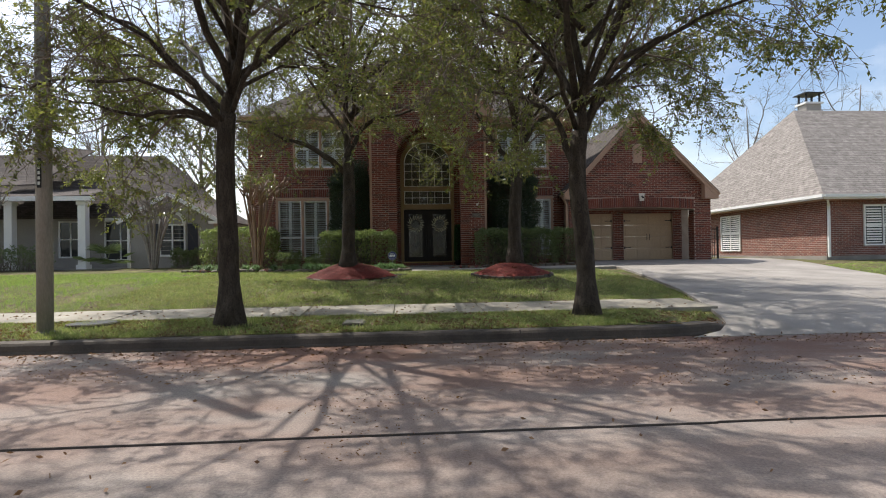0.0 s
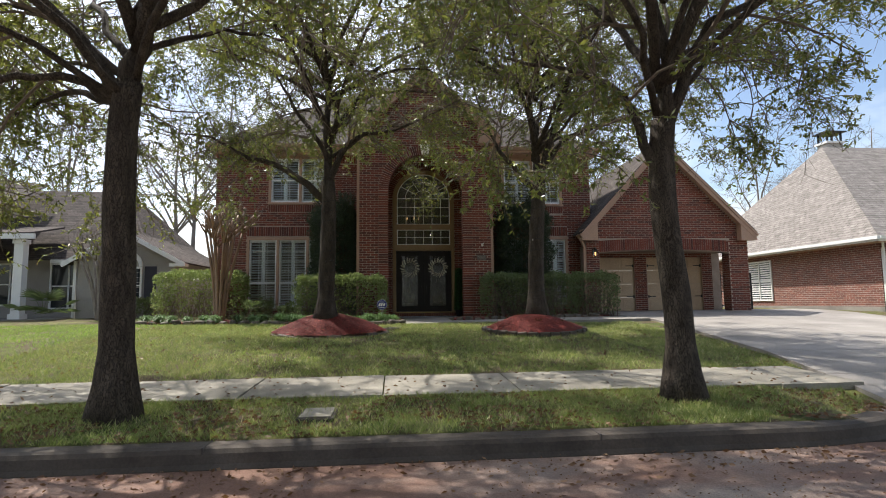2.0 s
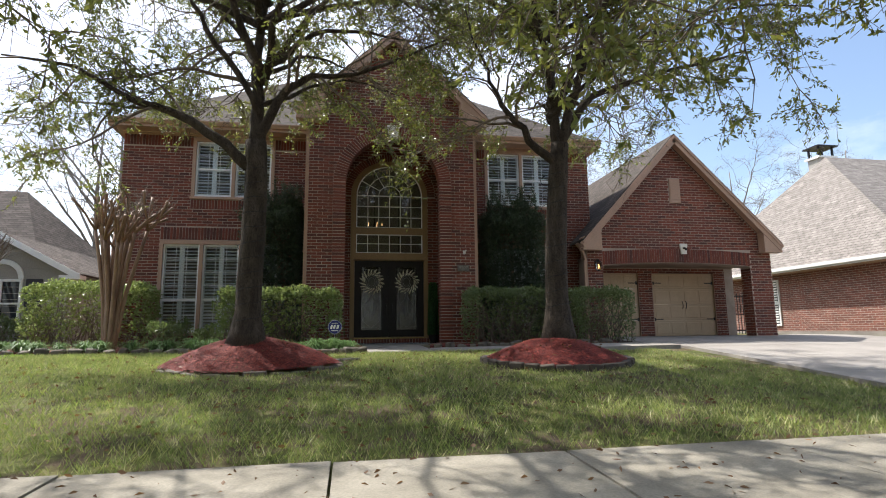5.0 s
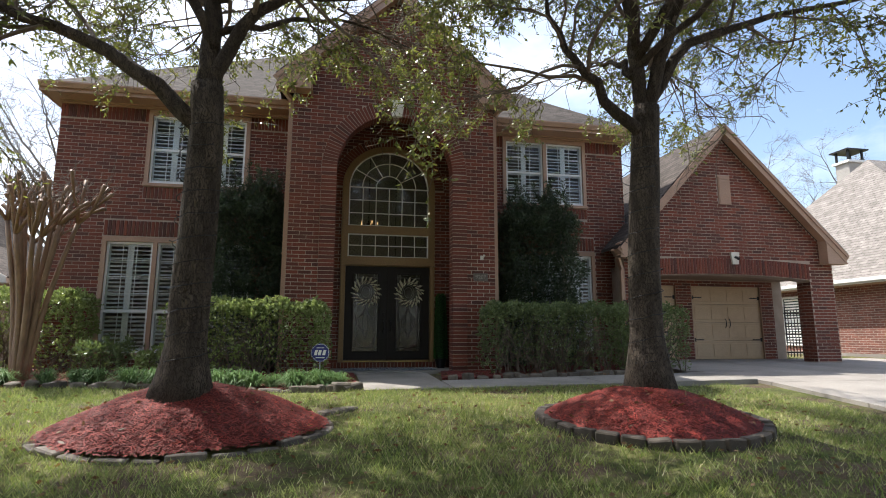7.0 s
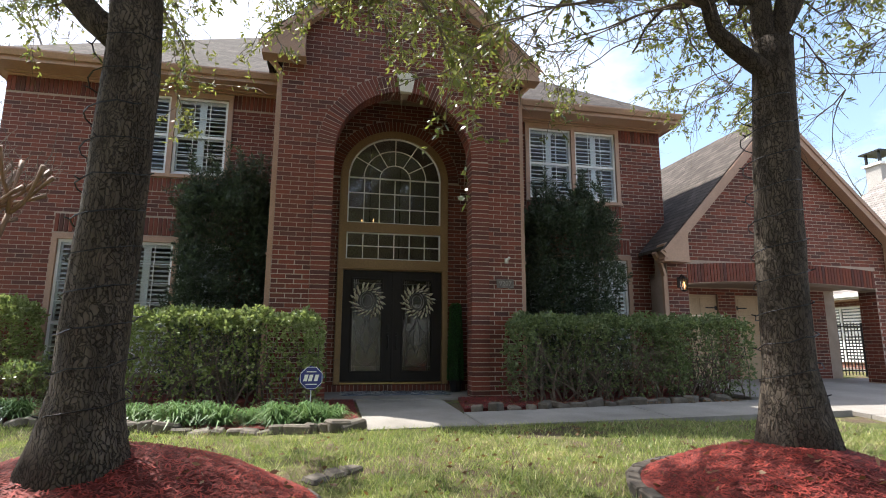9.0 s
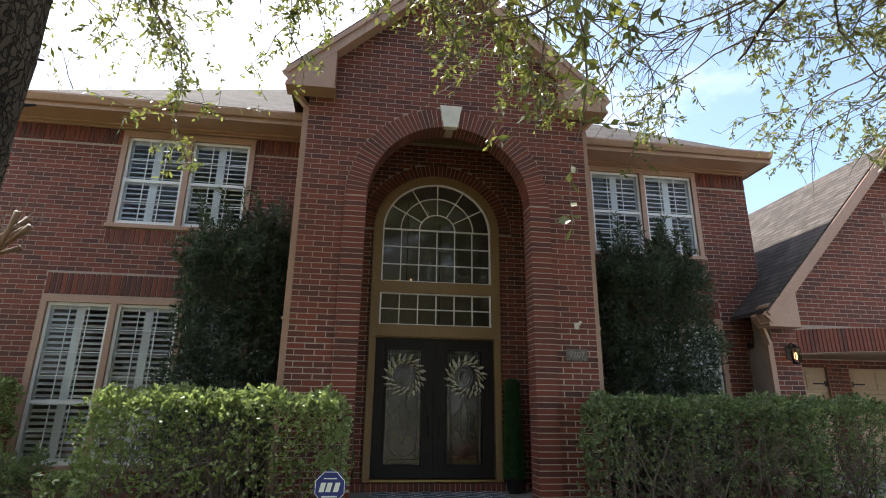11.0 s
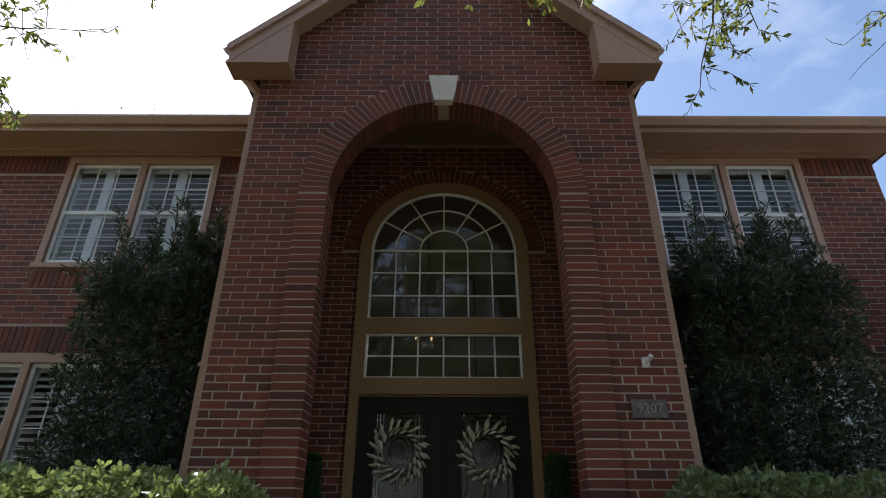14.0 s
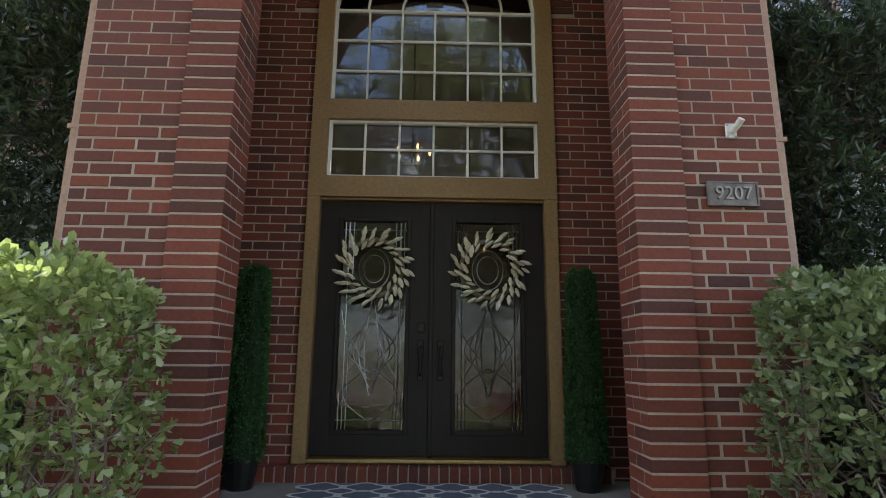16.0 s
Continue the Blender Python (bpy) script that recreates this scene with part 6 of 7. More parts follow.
          ([(0.05, 0, 3.7), (0.5, -0.9, 4.9), (1.1, -1.9, 5.9), (1.6, -2.8, 6.5)], 0.07),
          ([(0.05, 0, 3.8), (-0.5, -0.9, 5.1), (-1.1, -1.9, 6.0), (-1.6, -2.6, 6.6)], 0.065),
          ([(0.05, 0, 3.9), (0.5, 0.8, 5.1), (1.2, 1.5, 5.9)], 0.065),
          ([(0.02, 0.1, 5.0), (1.1, 0.5, 6.1), (2.3, 0.8, 6.9)], 0.06),
          ([(0.0, 0.1, 5.0), (-1.0, 0.3, 6.2), (-2.0, 0.4, 7.0)], 0.055),
          ([(0.05, 0, 3.7), (1.0, 0.9, 4.8), (2.1, 1.8, 5.3), (3.4, 2.4, 5.4)], 0.05),
          ([(0.05, 0, 3.6), (0.9, -0.9, 4.4), (2.0, -1.5, 4.7), (3.2, -1.8, 4.7)], 0.05),
          ([(0, 0, 3.5), (0.3, 1.0, 4.2), (0.5, 2.0, 4.7), (0.8, 3.0, 4.8)], 0.05),
          ([(0, 0, 3.6), (1.0, 1.2, 4.4), (2.0, 2.2, 4.8), (2.8, 3.0, 4.8)], 0.05)],
         41, OAK, upper=12, second=10, per=12, dense=110),
]
# Unseen trees, mostly across the road, for window reflections and to block sky light.
for x, y, turn, k, size in ((-13.5, -12, 130, 0, 1.3), (-6.5, -11.5, 40, 2, 1.4), (0.5, -12.5, 200, 3, 1.45), (7.0, -11.5, 75, 1, 1.4), (14.0, -12.0, 300, 0, 1.3), (-3.0, -19.0, 10, 1, 1.7), (5.0, -20.0, 160, 2, 1.7), (-13.5, 8.4, 100, 3, 1.0)):
    copy_thing(trees[k], pose(x, y, -0.25, 0, 0, turn) @ Matrix.Scale(size, 4))


def bare(base, h, seed, label="tall bare winter tree with fine grey branches"):
    rng = random.Random(seed)
    limbs = []
    for i in range(6):
        a = rng.uniform(0, 2 * math.pi)
        z = h * rng.uniform(0.35, 0.6)
        o = h * rng.uniform(0.2, 0.38)
        c, s = math.cos(a), math.sin(a)
        limbs.append(([(0, 0, z), (c * o * 0.4, s * o * 0.4, z + h * 0.14), (c * o * 0.75, s * o * 0.75, z + h * 0.27), (c * o, s * o, z + h * 0.4)], h * 0.0065))
    t = grow("bare_tree", base, [(0, 0, 0), (0.1, 0, h * 0.3), (-0.1, 0.1, h * 0.6), (0.1, 0, h * 0.95)], h * 0.014, h * 0.002, limbs, seed, label, False, second=12, third=8, fourth=4, reach=h * 0.2, droop=-0.03, bark=M_GREYBARK)
    return t


M_GREYBARK = plain("grey_bark", (0.17, 0.15, 0.135), (0.27, 0.245, 0.22), 6, 0.9, 40, 0.4, 0.006)
bt = [bare((-6.5, 37, 0.4), 12.5, 51), bare((-13, 39, 0.4), 13.5, 52)]
for x, y, turn, k in ((-9.5, 41, 70, 0), (-19, 38, 140, 1), (-3.5, 43, 200, 1), (13.5, 39, 30, 0), (17.5, 44, 250, 1), (29, 42, 110, 0), (36, 39, 10, 1), (-25, 42, 60, 0), (34, 22, 300, 0), (-8.2, 34, 60, 1), (-5.9, 35, 200, 0), (-11, 36.5, 300, 0), (-7.2, 46, 20, 1), (12.5, 47, 95, 1)):
    copy_thing(bt[k], pose(x, y, 0.4, 0, 0, turn))


def crape(base, h, seed, label, mat, knob):
    """Many upright pruned stems with knobbed tops."""
    rng = random.Random(seed)
    t = thing("crape_myrtle", base, label, "tree")
    sprouts = Shape()
    for i in range(13):
        a = 2 * math.pi * i / 13 + rng.uniform(-0.3, 0.3)
        o = rng.uniform(0.2, 0.72)
        stems = Shape()
        pts = smooth_line([(0.09 * math.cos(a), 0.09 * math.sin(a), -0.05), (o * 0.45 * math.cos(a), o * 0.4 * math.sin(a), h * 0.36), (o * math.cos(a), o * math.sin(a), h * rng.uniform(0.66, 0.8))], 8)
        stems.tube(pts, [0.05 - 0.0018 * k for k in range(9)], 7, True, 0.15)
        for j in range(4):
            d = (pts[-1] - pts[-3]).normalized() + Vector((rng.gauss(0, 0.4), rng.gauss(0, 0.4), rng.gauss(0.1, 0.2)))
            up = wander(rng, pts[-1], d, h * rng.uniform(0.16, 0.3), 4, 0.14, -0.03)
            stems.tube(up, [0.03, 0.026, 0.023, 0.026, 0.037 if knob else 0.008], 6, True)
            for q in range(5):
                tw = wander(rng, up[2 + q % 3], Vector((rng.gauss(0, 0.5), rng.gauss(0, 0.5), 0.7)), h * rng.uniform(0.06, 0.2), 3, 0.2, -0.03)
                sprouts.tube(tw, [0.006, 0.005, 0.004, 0.003], 3, False)
        part("stem", stems, mat, t, smooth=True)
    part("twig_mass", sprouts, M_TWIG, t)["kind"] = "stuff"
    return t


crape((-4.05, 19.3, 0.36), 3.3, 5, "pruned crape myrtle with smooth tan stems and knobbed tops", M_CRAPE, True)
crape((-9.0, 22.6, 0.36), 3.0, 8, "bare pruned crape myrtle before the grey house", M_GREYBARK, False)
crape((-15.0, 21.8, 0.36), 3.2, 9, "bare pruned crape myrtle before the grey house", M_GREYBARK, False)


# ---- string of lights round two trunks ----
def string_lights(cx, cy, z0, z1, r0, r1, turns):
    s = thing("string_lights", (cx, cy, z0), "dark wire of small lights wound round a trunk", "string lights")
    w = Shape()
    pts = []
    n = turns * 14
    for i in range(n + 1):
        a = 2 * math.pi * i / 14
        t = i / n
        r = r0 + (r1 - r0) * min(1, t * 2.5) + 0.012
        pts.append((r * math.cos(a), r * math.sin(a), (z1 - z0) * t + 0.02 * noise.noise((i * 0.9, 0, 0))))
    w.tube(pts, 0.0045, 4)
    part("wire", w, M_BLACK, s)
    b = Shape()
    for i in range(3, n, 5):
        p = Vector(pts[i])
        d = Vector((p.x, p.y, 0)).normalized()
        b.tube([p, p + d * 0.03 + Vector((0, 0, 0.01))], [0.006, 0.004], 5)
    part("bulb_row", b, M_BLACK, s)["kind"] = "stuff"


string_lights(-0.42, 14.5, 0.7, 3.0, 0.2, 0.17, 11)
string_lights(4.03, 14.5, 0.65, 3.1, 0.2, 0.17, 11)


# ---- hedges, clipped shrubs ----
def shrub(name, x0, x1, y0, y1, z0, z1, count, size, mat, seed, label, roundness=0.25, shell=0.2, tufts=0, open_foot=True, lumps=0.07, stems=True, width=0.5, category="hedge"):
    """A clipped mass of leaves: most sit in an uneven outer shell, with stems inside."""
    rng = np.random.default_rng(seed)
    cx, cy = (x0 + x1) / 2, (y0 + y1) / 2
    h = thing(name, (cx, cy, z0), label, category)
    hx, hy, hz = (x1 - x0) / 2, (y1 - y0) / 2, (z1 - z0)
    P = []
    D = []
    while len(P) < count:
        u = rng.uniform(-1, 1, 3)
        face = rng.choice(3, p=np.array([hy * hz, hx * hz, hx * hy * 2]) / (hy * hz + hx * hz + hx * hy * 2))
        u[face] = np.sign(u[face]) if face < 2 else 1.0
        p = np.array([u[0] * hx, u[1] * hy, (u[2] * 0.5 + 0.5) * hz])
        q = np.abs(u)
        edge = (max(0, q[0] - (1 - roundness)) ** 2 + max(0, q[1] - (1 - roundness)) ** 2 + max(0, u[2] - (1 - roundness)) ** 2) ** 0.5 / roundness
        if edge > 1.05:
            p = p * np.array([1 - 0.05 * edge, 1 - 0.05 * edge, 1 - 0.04 * edge])
        depth = rng.exponential(shell * 0.4)
        nrm = np.array([u[0] if face == 0 else 0, u[1] if face == 1 else 0, 1.0 if face == 2 else 0])
        lump = lumps * noise.noise((p[0] * 3.1 + seed, p[1] * 3.1, p[2] * 3.1)) * 1.6
        p = p + nrm * (lump - depth)
        if open_foot and p[2] < 0.28 * hz and rng.random() < 0.65 - p[2] / hz:
            continue
        if p[2] < 0.02:
            continue
        P.append(p)
        D.append(nrm * 0.9 + rng.normal(0, 0.55, 3) + np.array([0, 0, 0.3]))
    P, D = np.array(P), np.array(D)
    k = 5
    base = np.repeat(P[: len(P) // k], k, 0) + rng.normal(0, size * 0.12, (len(P) // k * k, 3))
    dirs = np.repeat(D[: len(P) // k], k, 0) + rng.normal(0, 0.75, (len(P) // k * k, 3))
    ob = new("leaves", leaf_mesh("leaves", base, dirs, size, size * width, mat, seed, 0.15, 0.3, category == "hedge"))
    ob["kind"] = "stuff"
    ob.parent = h
    if stems:
        s = Shape()
        r2 = random.Random(seed)
        for i in range(int(38 * hx * hz) + 10):
            p = Vector((r2.uniform(-hx * 0.9, hx * 0.9), r2.uniform(-hy * 0.75, hy * 0.75), -0.03))
            pts = wander(r2, p, Vector((r2.gauss(0, 0.35), r2.gauss(-0.1, 0.35), 1)), hz * r2.uniform(0.7, 0.98), 5, 0.17, 0)
            pts = [Vector((max(-hx * 0.97, min(hx * 0.97, q.x)), max(-hy * 0.97, min(hy * 0.97, q.y)), q.z)) for q in pts]
            s.tube(pts, [0.013, 0.011, 0.009, 0.007, 0.005, 0.004], 4, False)
            for j in range(4):
                tw = wander(r2, pts[1 + j], Vector((r2.gauss(0, 0.8), r2.gauss(-0.2, 0.8), 0.5)), 0.3, 3, 0.2, 0)
                s.tube(tw, [0.005, 0.004, 0.003, 0.002], 3, False)
        part("inner_wood", s, M_TWIG, h)["kind"] = "stuff"
    if tufts:
        s = Shape()
        r2 = random.Random(seed + 1)
        c2, d2 = [], []
        for i in range(tufts):
            p = Vector((r2.uniform(-hx * 0.85, hx * 0.85), r2.uniform(-hy * 0.95, hy * 0.3), hz * 0.97))
            pts = wander(r2, p, Vector((r2.gauss(0, 0.22), r2.gauss(0, 0.22), 1)), r2.uniform(0.25, 0.8), 5, 0.1, 0)
            s.tube(pts, [0.006, 0.005, 0.004, 0.003, 0.003, 0.002], 3, False)
            for e in range(95):
                g = r2.uniform(0, 4.99)
                c2.append(tuple(pts[int(g)].lerp(pts[int(g) + 1], g % 1)))
                d2.append((r2.gauss(0, 0.6), r2.gauss(0, 0.6), 0.6))
        part("sprig_mass", s, M_TWIG, h)["kind"] = "stuff"
        ob = new("sprig_foliage", leaf_mesh("sprig_leaves", c2, d2, size * 1.2, size * width, mat, seed + 3))
        ob.parent = h
    return h


shrub("hedge", -1.86, 0.74, 18.8, 19.75, 0.38, 1.64, 15500, 0.056, M_HEDGE_SUN, 3, "clipped green hedge with small pale leaves coloured as sunlit", 0.2)
shrub("hedge", 3.62, 6.55, 19.05, 19.93, 0.38, 1.66, 15500, 0.056, M_HEDGE_D, 4, "clipped hedge beside the portico, shade put into its grey-green leaves", 0.2)
shrub("hedge", 6.5, 7.95, 19.2, 20.2, 0.38, 1.68, 12000, 0.05, M_HEDGE_D, 6, "clipped dark green hedge near the garage", 0.25)
shrub("hedge", -6.35, -3.7, 20.2, 21.35, 0.38, 1.84, 16000, 0.065, M_HEDGE_SUN, 7, "clipped bright yellow-green hedge in the sun", 0.2)
shrub("yew_shrub", -1.68, -0.22, 20.25, 21.4, 0.4, 3.95, 52000, 0.085, M_YEW, 8, "tall clipped dark yew column beside the portico", 0.35, 0.6, 26, False, 0.19, False, 0.2, "shrub")
shrub("yew_shrub", 4.42, 6.18, 20.25, 21.4, 0.4, 3.95, 58000, 0.085, M_YEW, 9, "broad clipped dark yew before the east windows", 0.3, 0.6, 28, False, 0.19, False, 0.2, "shrub")
shrub("bush", -17.8, -12.8, 22.0, 22.9, 0.38, 1.25, 7000, 0.08, M_HEDGE_D, 12, "low dark green bushes before the porch", 0.5, 0.3, 0, True, 0.2, True, 0.4, "bush")
shrub("bush", -8.6, -7.3, 23.0, 23.8, 0.38, 1.15, 3000, 0.08, M_HEDGE_D, 13, "round dark green bush before the grey house", 0.6, 0.3, 0, True, 0.15, True, 0.4, "bush")
shrub("bush", -3.45, -2.7, 19.6, 20.3, 0.36, 0.95, 2600, 0.07, M_HEDGE_D, 14, "loose young shrub under the window", 0.6, 0.4, 0, True, 0.2, True, 0.35, "bush")
shrub("bush", -2.5, -2.0, 19.5, 20.0, 0.36, 0.78, 1200, 0.08, M_HEDGE_SUN, 15, "small pale green shrub under the window", 0.7, 0.4, 0, True, 0.2, True, 0.4, "bush")


def palm(base):
    p = thing("palm", base, "small fan of spiky green palm fronds by the porch", "palm")
    rng = random.Random(4)
    for i in range(13):
        a = rng.uniform(0, 2 * math.pi)
        e = rng.uniform(0.15, 1.2)
        d = Vector((math.cos(a) * math.cos(e), math.sin(a) * math.cos(e), math.sin(e)))
        s = Shape()
        tip = d * 0.75
        s.tube([(0, 0, 0.1), tip], [0.012, 0.007], 4, False)
        sd = d.cross(Vector((0, 0, 1))).normalized()
        up = sd.cross(d)
        for k in range(-6, 7):
            b = (d * math.cos(k * 0.2) + sd * math.sin(k * 0.2)).normalized()
            e2 = tip + b * 0.55 - Vector((0, 0, 0.12))
            w = sd * 0.014 * math.cos(k * 0.2) + d * 0.014 * math.sin(-k * 0.2)
            s.face([tip - w, tip + b * 0.25 + up * 0.02, e2, tip + w])
        part("frond", s, M_HEDGE_D, p)


palm((-11.2, 23.2, 0.5))


def topiary(x, y):
    t = thing("topiary", (x, y, 0.36), "slim artificial boxwood column in a black pot", "topiary", group="door topiaries")
    part("pot", Shape().tube([(0, 0, 0), (0, 0, 0.02), (0, 0, 0.2), (0, 0, 0.22)], [0.085, 0.09, 0.125, 0.125], 14), M_BLACK, t, "black pot")
    rng = np.random.default_rng(int(x * 10))
    n = 9000
    a = rng.uniform(0, 2 * math.pi, n)
    z = rng.uniform(0.2, 1.6, n)
    r = (0.145 - 0.045 * (z - 0.2) / 1.4) * np.where(z > 1.53, np.sqrt(np.clip((1.62 - z) / 0.09, 0, 1)), 1) * rng.uniform(0.86, 1.05, n)
    c = np.stack([r * np.cos(a), r * np.sin(a), z], 1)
    d = np.stack([np.cos(a), np.sin(a), rng.normal(0.2, 0.4, n)], 1)
    ob = new("leaves", leaf_mesh("leaves", c, d, 0.022, 0.014, M_TOPIARY, 5, 0.1, 0.5))
    ob.parent = t
    # Added dark filler whose colour stands for the shade between the leaves.
    part("shade_core", Shape().tube([(0, 0, 0.2), (0, 0, 1.5), (0, 0, 1.58)], [0.115, 0.08, 0.03], 12), M_TOPSHADE, t)


# Near-black green: shade inside the column, put into the colour.
M_TOPSHADE = plain("topiary_shade_core", (0.01, 0.03, 0.008), (0.02, 0.05, 0.014), 20, 0.9, 60, 0.5, 0.01)
topiary(0.66, 21.08)
topiary(3.13, 21.08)


# ---- beds, mulch, edging ----
def chips(name, parent, place, count, size, mat, seed):
    """Shreds lying at places given by a function."""
    rng = random.Random(seed)
    s = Shape()
    for i in range(count):
        q = place(rng)
        if q is None:
            continue
        p, nrm = q
        a = rng.uniform(0, math.pi)
        d = Vector((math.cos(a), math.sin(a), rng.gauss(0, 0.22)))
        d = (d - nrm * d.dot(nrm) * 0.8).normalized()
        w = d.cross(nrm).normalized() * size * rng.uniform(0.1, 0.22)
        l = d * size * rng.uniform(0.4, 1.0)
        up = nrm * size * rng.uniform(0.05, 0.35)
        s.face([p - l - w, p - l + w, p + l * 0.9 + w * 0.7 + up, p + l - w * 0.6 + up])
    me = bpy.data.meshes.new(name)
    me.from_pydata(s.v, [], s.f)
    me.materials.append(mat)
    ob = new(name, me)
    ob.parent = parent
    ob["kind"] = "stuff"
    return ob


M_ROCK_D = plain("dark_edging_stone", (0.08, 0.065, 0.055), (0.17, 0.145, 0.12), 6, 0.85, 40, 0.6, 0.01, pieces=0.4)


def mound(cx, cy, ra, rb, height, seed, edge):
    """A heap of red mulch round a trunk with an edging of blocks."""
    z0 = land(cx, cy)
    m = thing("mulch_bed", (cx, cy, z0), "raised round heap of bright red mulch at the tree's foot", "mulch bed")
    def top(u, a):
        x, y = ra * u * math.cos(a), rb * u * math.sin(a)
        return x, y, land(cx + x, cy + y) - z0 + 0.06 + height * (1 - u ** 1.7) + 0.035 * noise.noise((cx + x * 2.4, cy + y * 2.4, 3)) * (1 - u * 0.5)
    s = Shape()
    n, k = 48, 12
    for i in range(k + 1):
        for j in range(n):
            s.v.append(top(i / k, 2 * math.pi * j / n))
    for i in range(k):
        for j in range(n):
            s.f.append((i * n + j, (i + 1) * n + j, (i + 1) * n + (j + 1) % n, i * n + (j + 1) % n))
    part("mulch_top", s, M_MULCH, m, smooth=True)
    def place(rng):
        u, a = math.sqrt(rng.random()), rng.uniform(0, 2 * math.pi)
        x, y, z = top(min(1.03, u * 1.03), a)
        nrm = Vector((math.cos(a) * height * u, math.sin(a) * height * u, 1)).normalized()
        return Vector((x, y, z + 0.006)), nrm
    chips("mulch", m, place, 13000, 0.028, M_CHIP, seed)
    rng = np.random.default_rng(seed)
    u, a = np.sqrt(rng.random(90)), rng.uniform(0, 2 * math.pi, 90)
    dry = new("dry_leaves", leaf_mesh("dry_leaves", [Vector(top(p, q)) + Vector((0, 0, 0.02)) for p, q in zip(u, a)], rng.normal(0, 1, (90, 3)) * np.array([1, 1, 0.15]), 0.06, 0.026, M_LITTER, seed))
    dry.parent = m
    dry["kind"] = "stuff"
    rng = random.Random(seed)
    a = 0.0
    while a < 2 * math.pi - 0.06:
        w = rng.uniform(0.16, 0.3) if edge == "flat" else 0.2
        da = w / ((ra + rb) / 2)
        am = a + da / 2
        x, y = (ra + 0.03) * math.cos(am), (rb + 0.03) * math.sin(am)
        zz = land(cx + x, cy + y) - z0
        h = rng.uniform(0.015, 0.05) if edge == "flat" else 0.085
        b = Shape().box(-w / 2 + 0.005, w / 2 - 0.005, -0.05, 0.05, -0.05, h, 0.012)
        b.v = [(vx + 0.01 * noise.noise((vx * 9 + am * 7, vy * 9, vz * 9)), vy + 0.012 * noise.noise((vx * 9, vy * 9 + am * 5, vz * 9)), vz + 0.012 * noise.noise((vx * 9, vy * 9, vz * 9 + am * 3))) for vx, vy, vz in b.v]
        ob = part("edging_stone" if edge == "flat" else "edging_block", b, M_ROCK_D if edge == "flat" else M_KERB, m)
        ob.location = (x, y, zz)
        ob.rotation_euler = (rng.gauss(0, 0.06), rng.gauss(0, 0.06), math.atan2(rb * math.cos(am), -ra * math.sin(am)))
        a += da
    return m


mound(-0.37, 14.68, 1.15, 0.98, 0.36, 61, "flat")
mound(3.92, 14.4, 1.02, 1.0, 0.3, 62, "block")


def bed(name, poly, zlift, seed, label, count):
    """A flat bed of mulch over a plan polygon."""
    cx = sum(p[0] for p in poly) / len(poly)
    cy = sum(p[1] for p in poly) / len(poly)
    b = thing(name, (cx, cy, land(cx, cy)), label, "flower bed", "structure")
    held("soil", strip(poly, lambda x, y: land(min(x, 4.9), y) + zlift, 0.1), M_MULCH, b)
    xs, ys = [p[0] for p in poly], [p[1] for p in poly]
    def inside(x, y):
        c = False
        for i in range(len(poly)):
            (x1, y1), (x2, y2) = poly[i], poly[i - 1]
            if (y1 > y) != (y2 > y) and x < (x2 - x1) * (y - y1) / (y2 - y1) + x1:
                c = not c
        return c
    def place(rng):
        x, y = rng.uniform(min(xs), max(xs)), rng.uniform(min(ys), max(ys))
        return (Vector((x - cx, y - cy, land(min(x, 4.9), y) + zlift + 0.008 - land(cx, cy))), Vector((0, 0, 1))) if inside(x, y) else None
    chips("mulch", b, place, count, 0.036, M_CHIP, seed)
    return b


WESTBED = [(-6.6, 19.2), (-4.2, 18.55), (-2.2, 18.3), (-1.0, 17.75), (0.2, 17.5), (1.22, 17.62), (1.24, 19.9), (0.1, 20.0), (-0.1, 21.56), (-6.6, 21.56)]
EASTBED = [(2.68, 18.6), (5.2, 18.85), (7.2, 19.1), (7.95, 20.2), (7.5, 21.5), (4.1, 21.56), (4.06, 20.0), (2.9, 19.9)]
bed("flower_bed", WESTBED, 0.035, 71, "planting bed of red mulch along the west front", 9000)
bed("flower_bed", EASTBED, 0.045, 72, "planting bed of dark red mulch beside the walk", 6000)


def stones(line, seed, z, count, label, group, long=0.2):
    rng = random.Random(seed)
    pts = smooth_line([(x, y, 0) for x, y in line], 200)
    for i in range(count):
        p = pts[int((i + 0.5) / count * 200)]
        q = pts[min(200, int((i + 0.5) / count * 200) + 1)]
        w = long * rng.uniform(0.5, 1.35)
        h = rng.uniform(0.03, 0.11)
        b = Shape().box(-w / 2, w / 2, -0.085, 0.085, -0.04, h, 0.022)
        off = rng.uniform(0, 50)
        b.v = [(vx * (1 + 0.25 * noise.noise((off, vy * 6, vz * 8))), vy * (1 + 0.35 * noise.noise((vx * 7, off, 1))), vz + 0.025 * noise.noise((vx * 8, vy * 8, off))) for vx, vy, vz in b.v]
        ob = part("edging_stone", b, M_ROCK)
        ob.location = (p.x, p.y + rng.gauss(0, 0.02), land(min(p.x, 4.9), p.y) + z)
        ob.rotation_euler = (rng.gauss(0, 0.08), rng.gauss(0, 0.1), math.atan2(q.y - p.y, q.x - p.x) + rng.gauss(0, 0.28))
        tagged(ob, label, "stone", group)


stones([(-6.5, 19.1), (-4.2, 18.45), (-2.2, 18.2), (-1.0, 17.66), (0.2, 17.38), (1.2, 17.5)], 81, 0.01, 34, "flat weathered edging stone along the planted bed", "bed edging stones", 0.23)
stones([(2.75, 18.55), (4.2, 18.7), (5.6, 18.85), (7.1, 19.05)], 82, 0.03, 17, "mossy brown edging stone beside the concrete walk", "walk edging stones", 0.26)
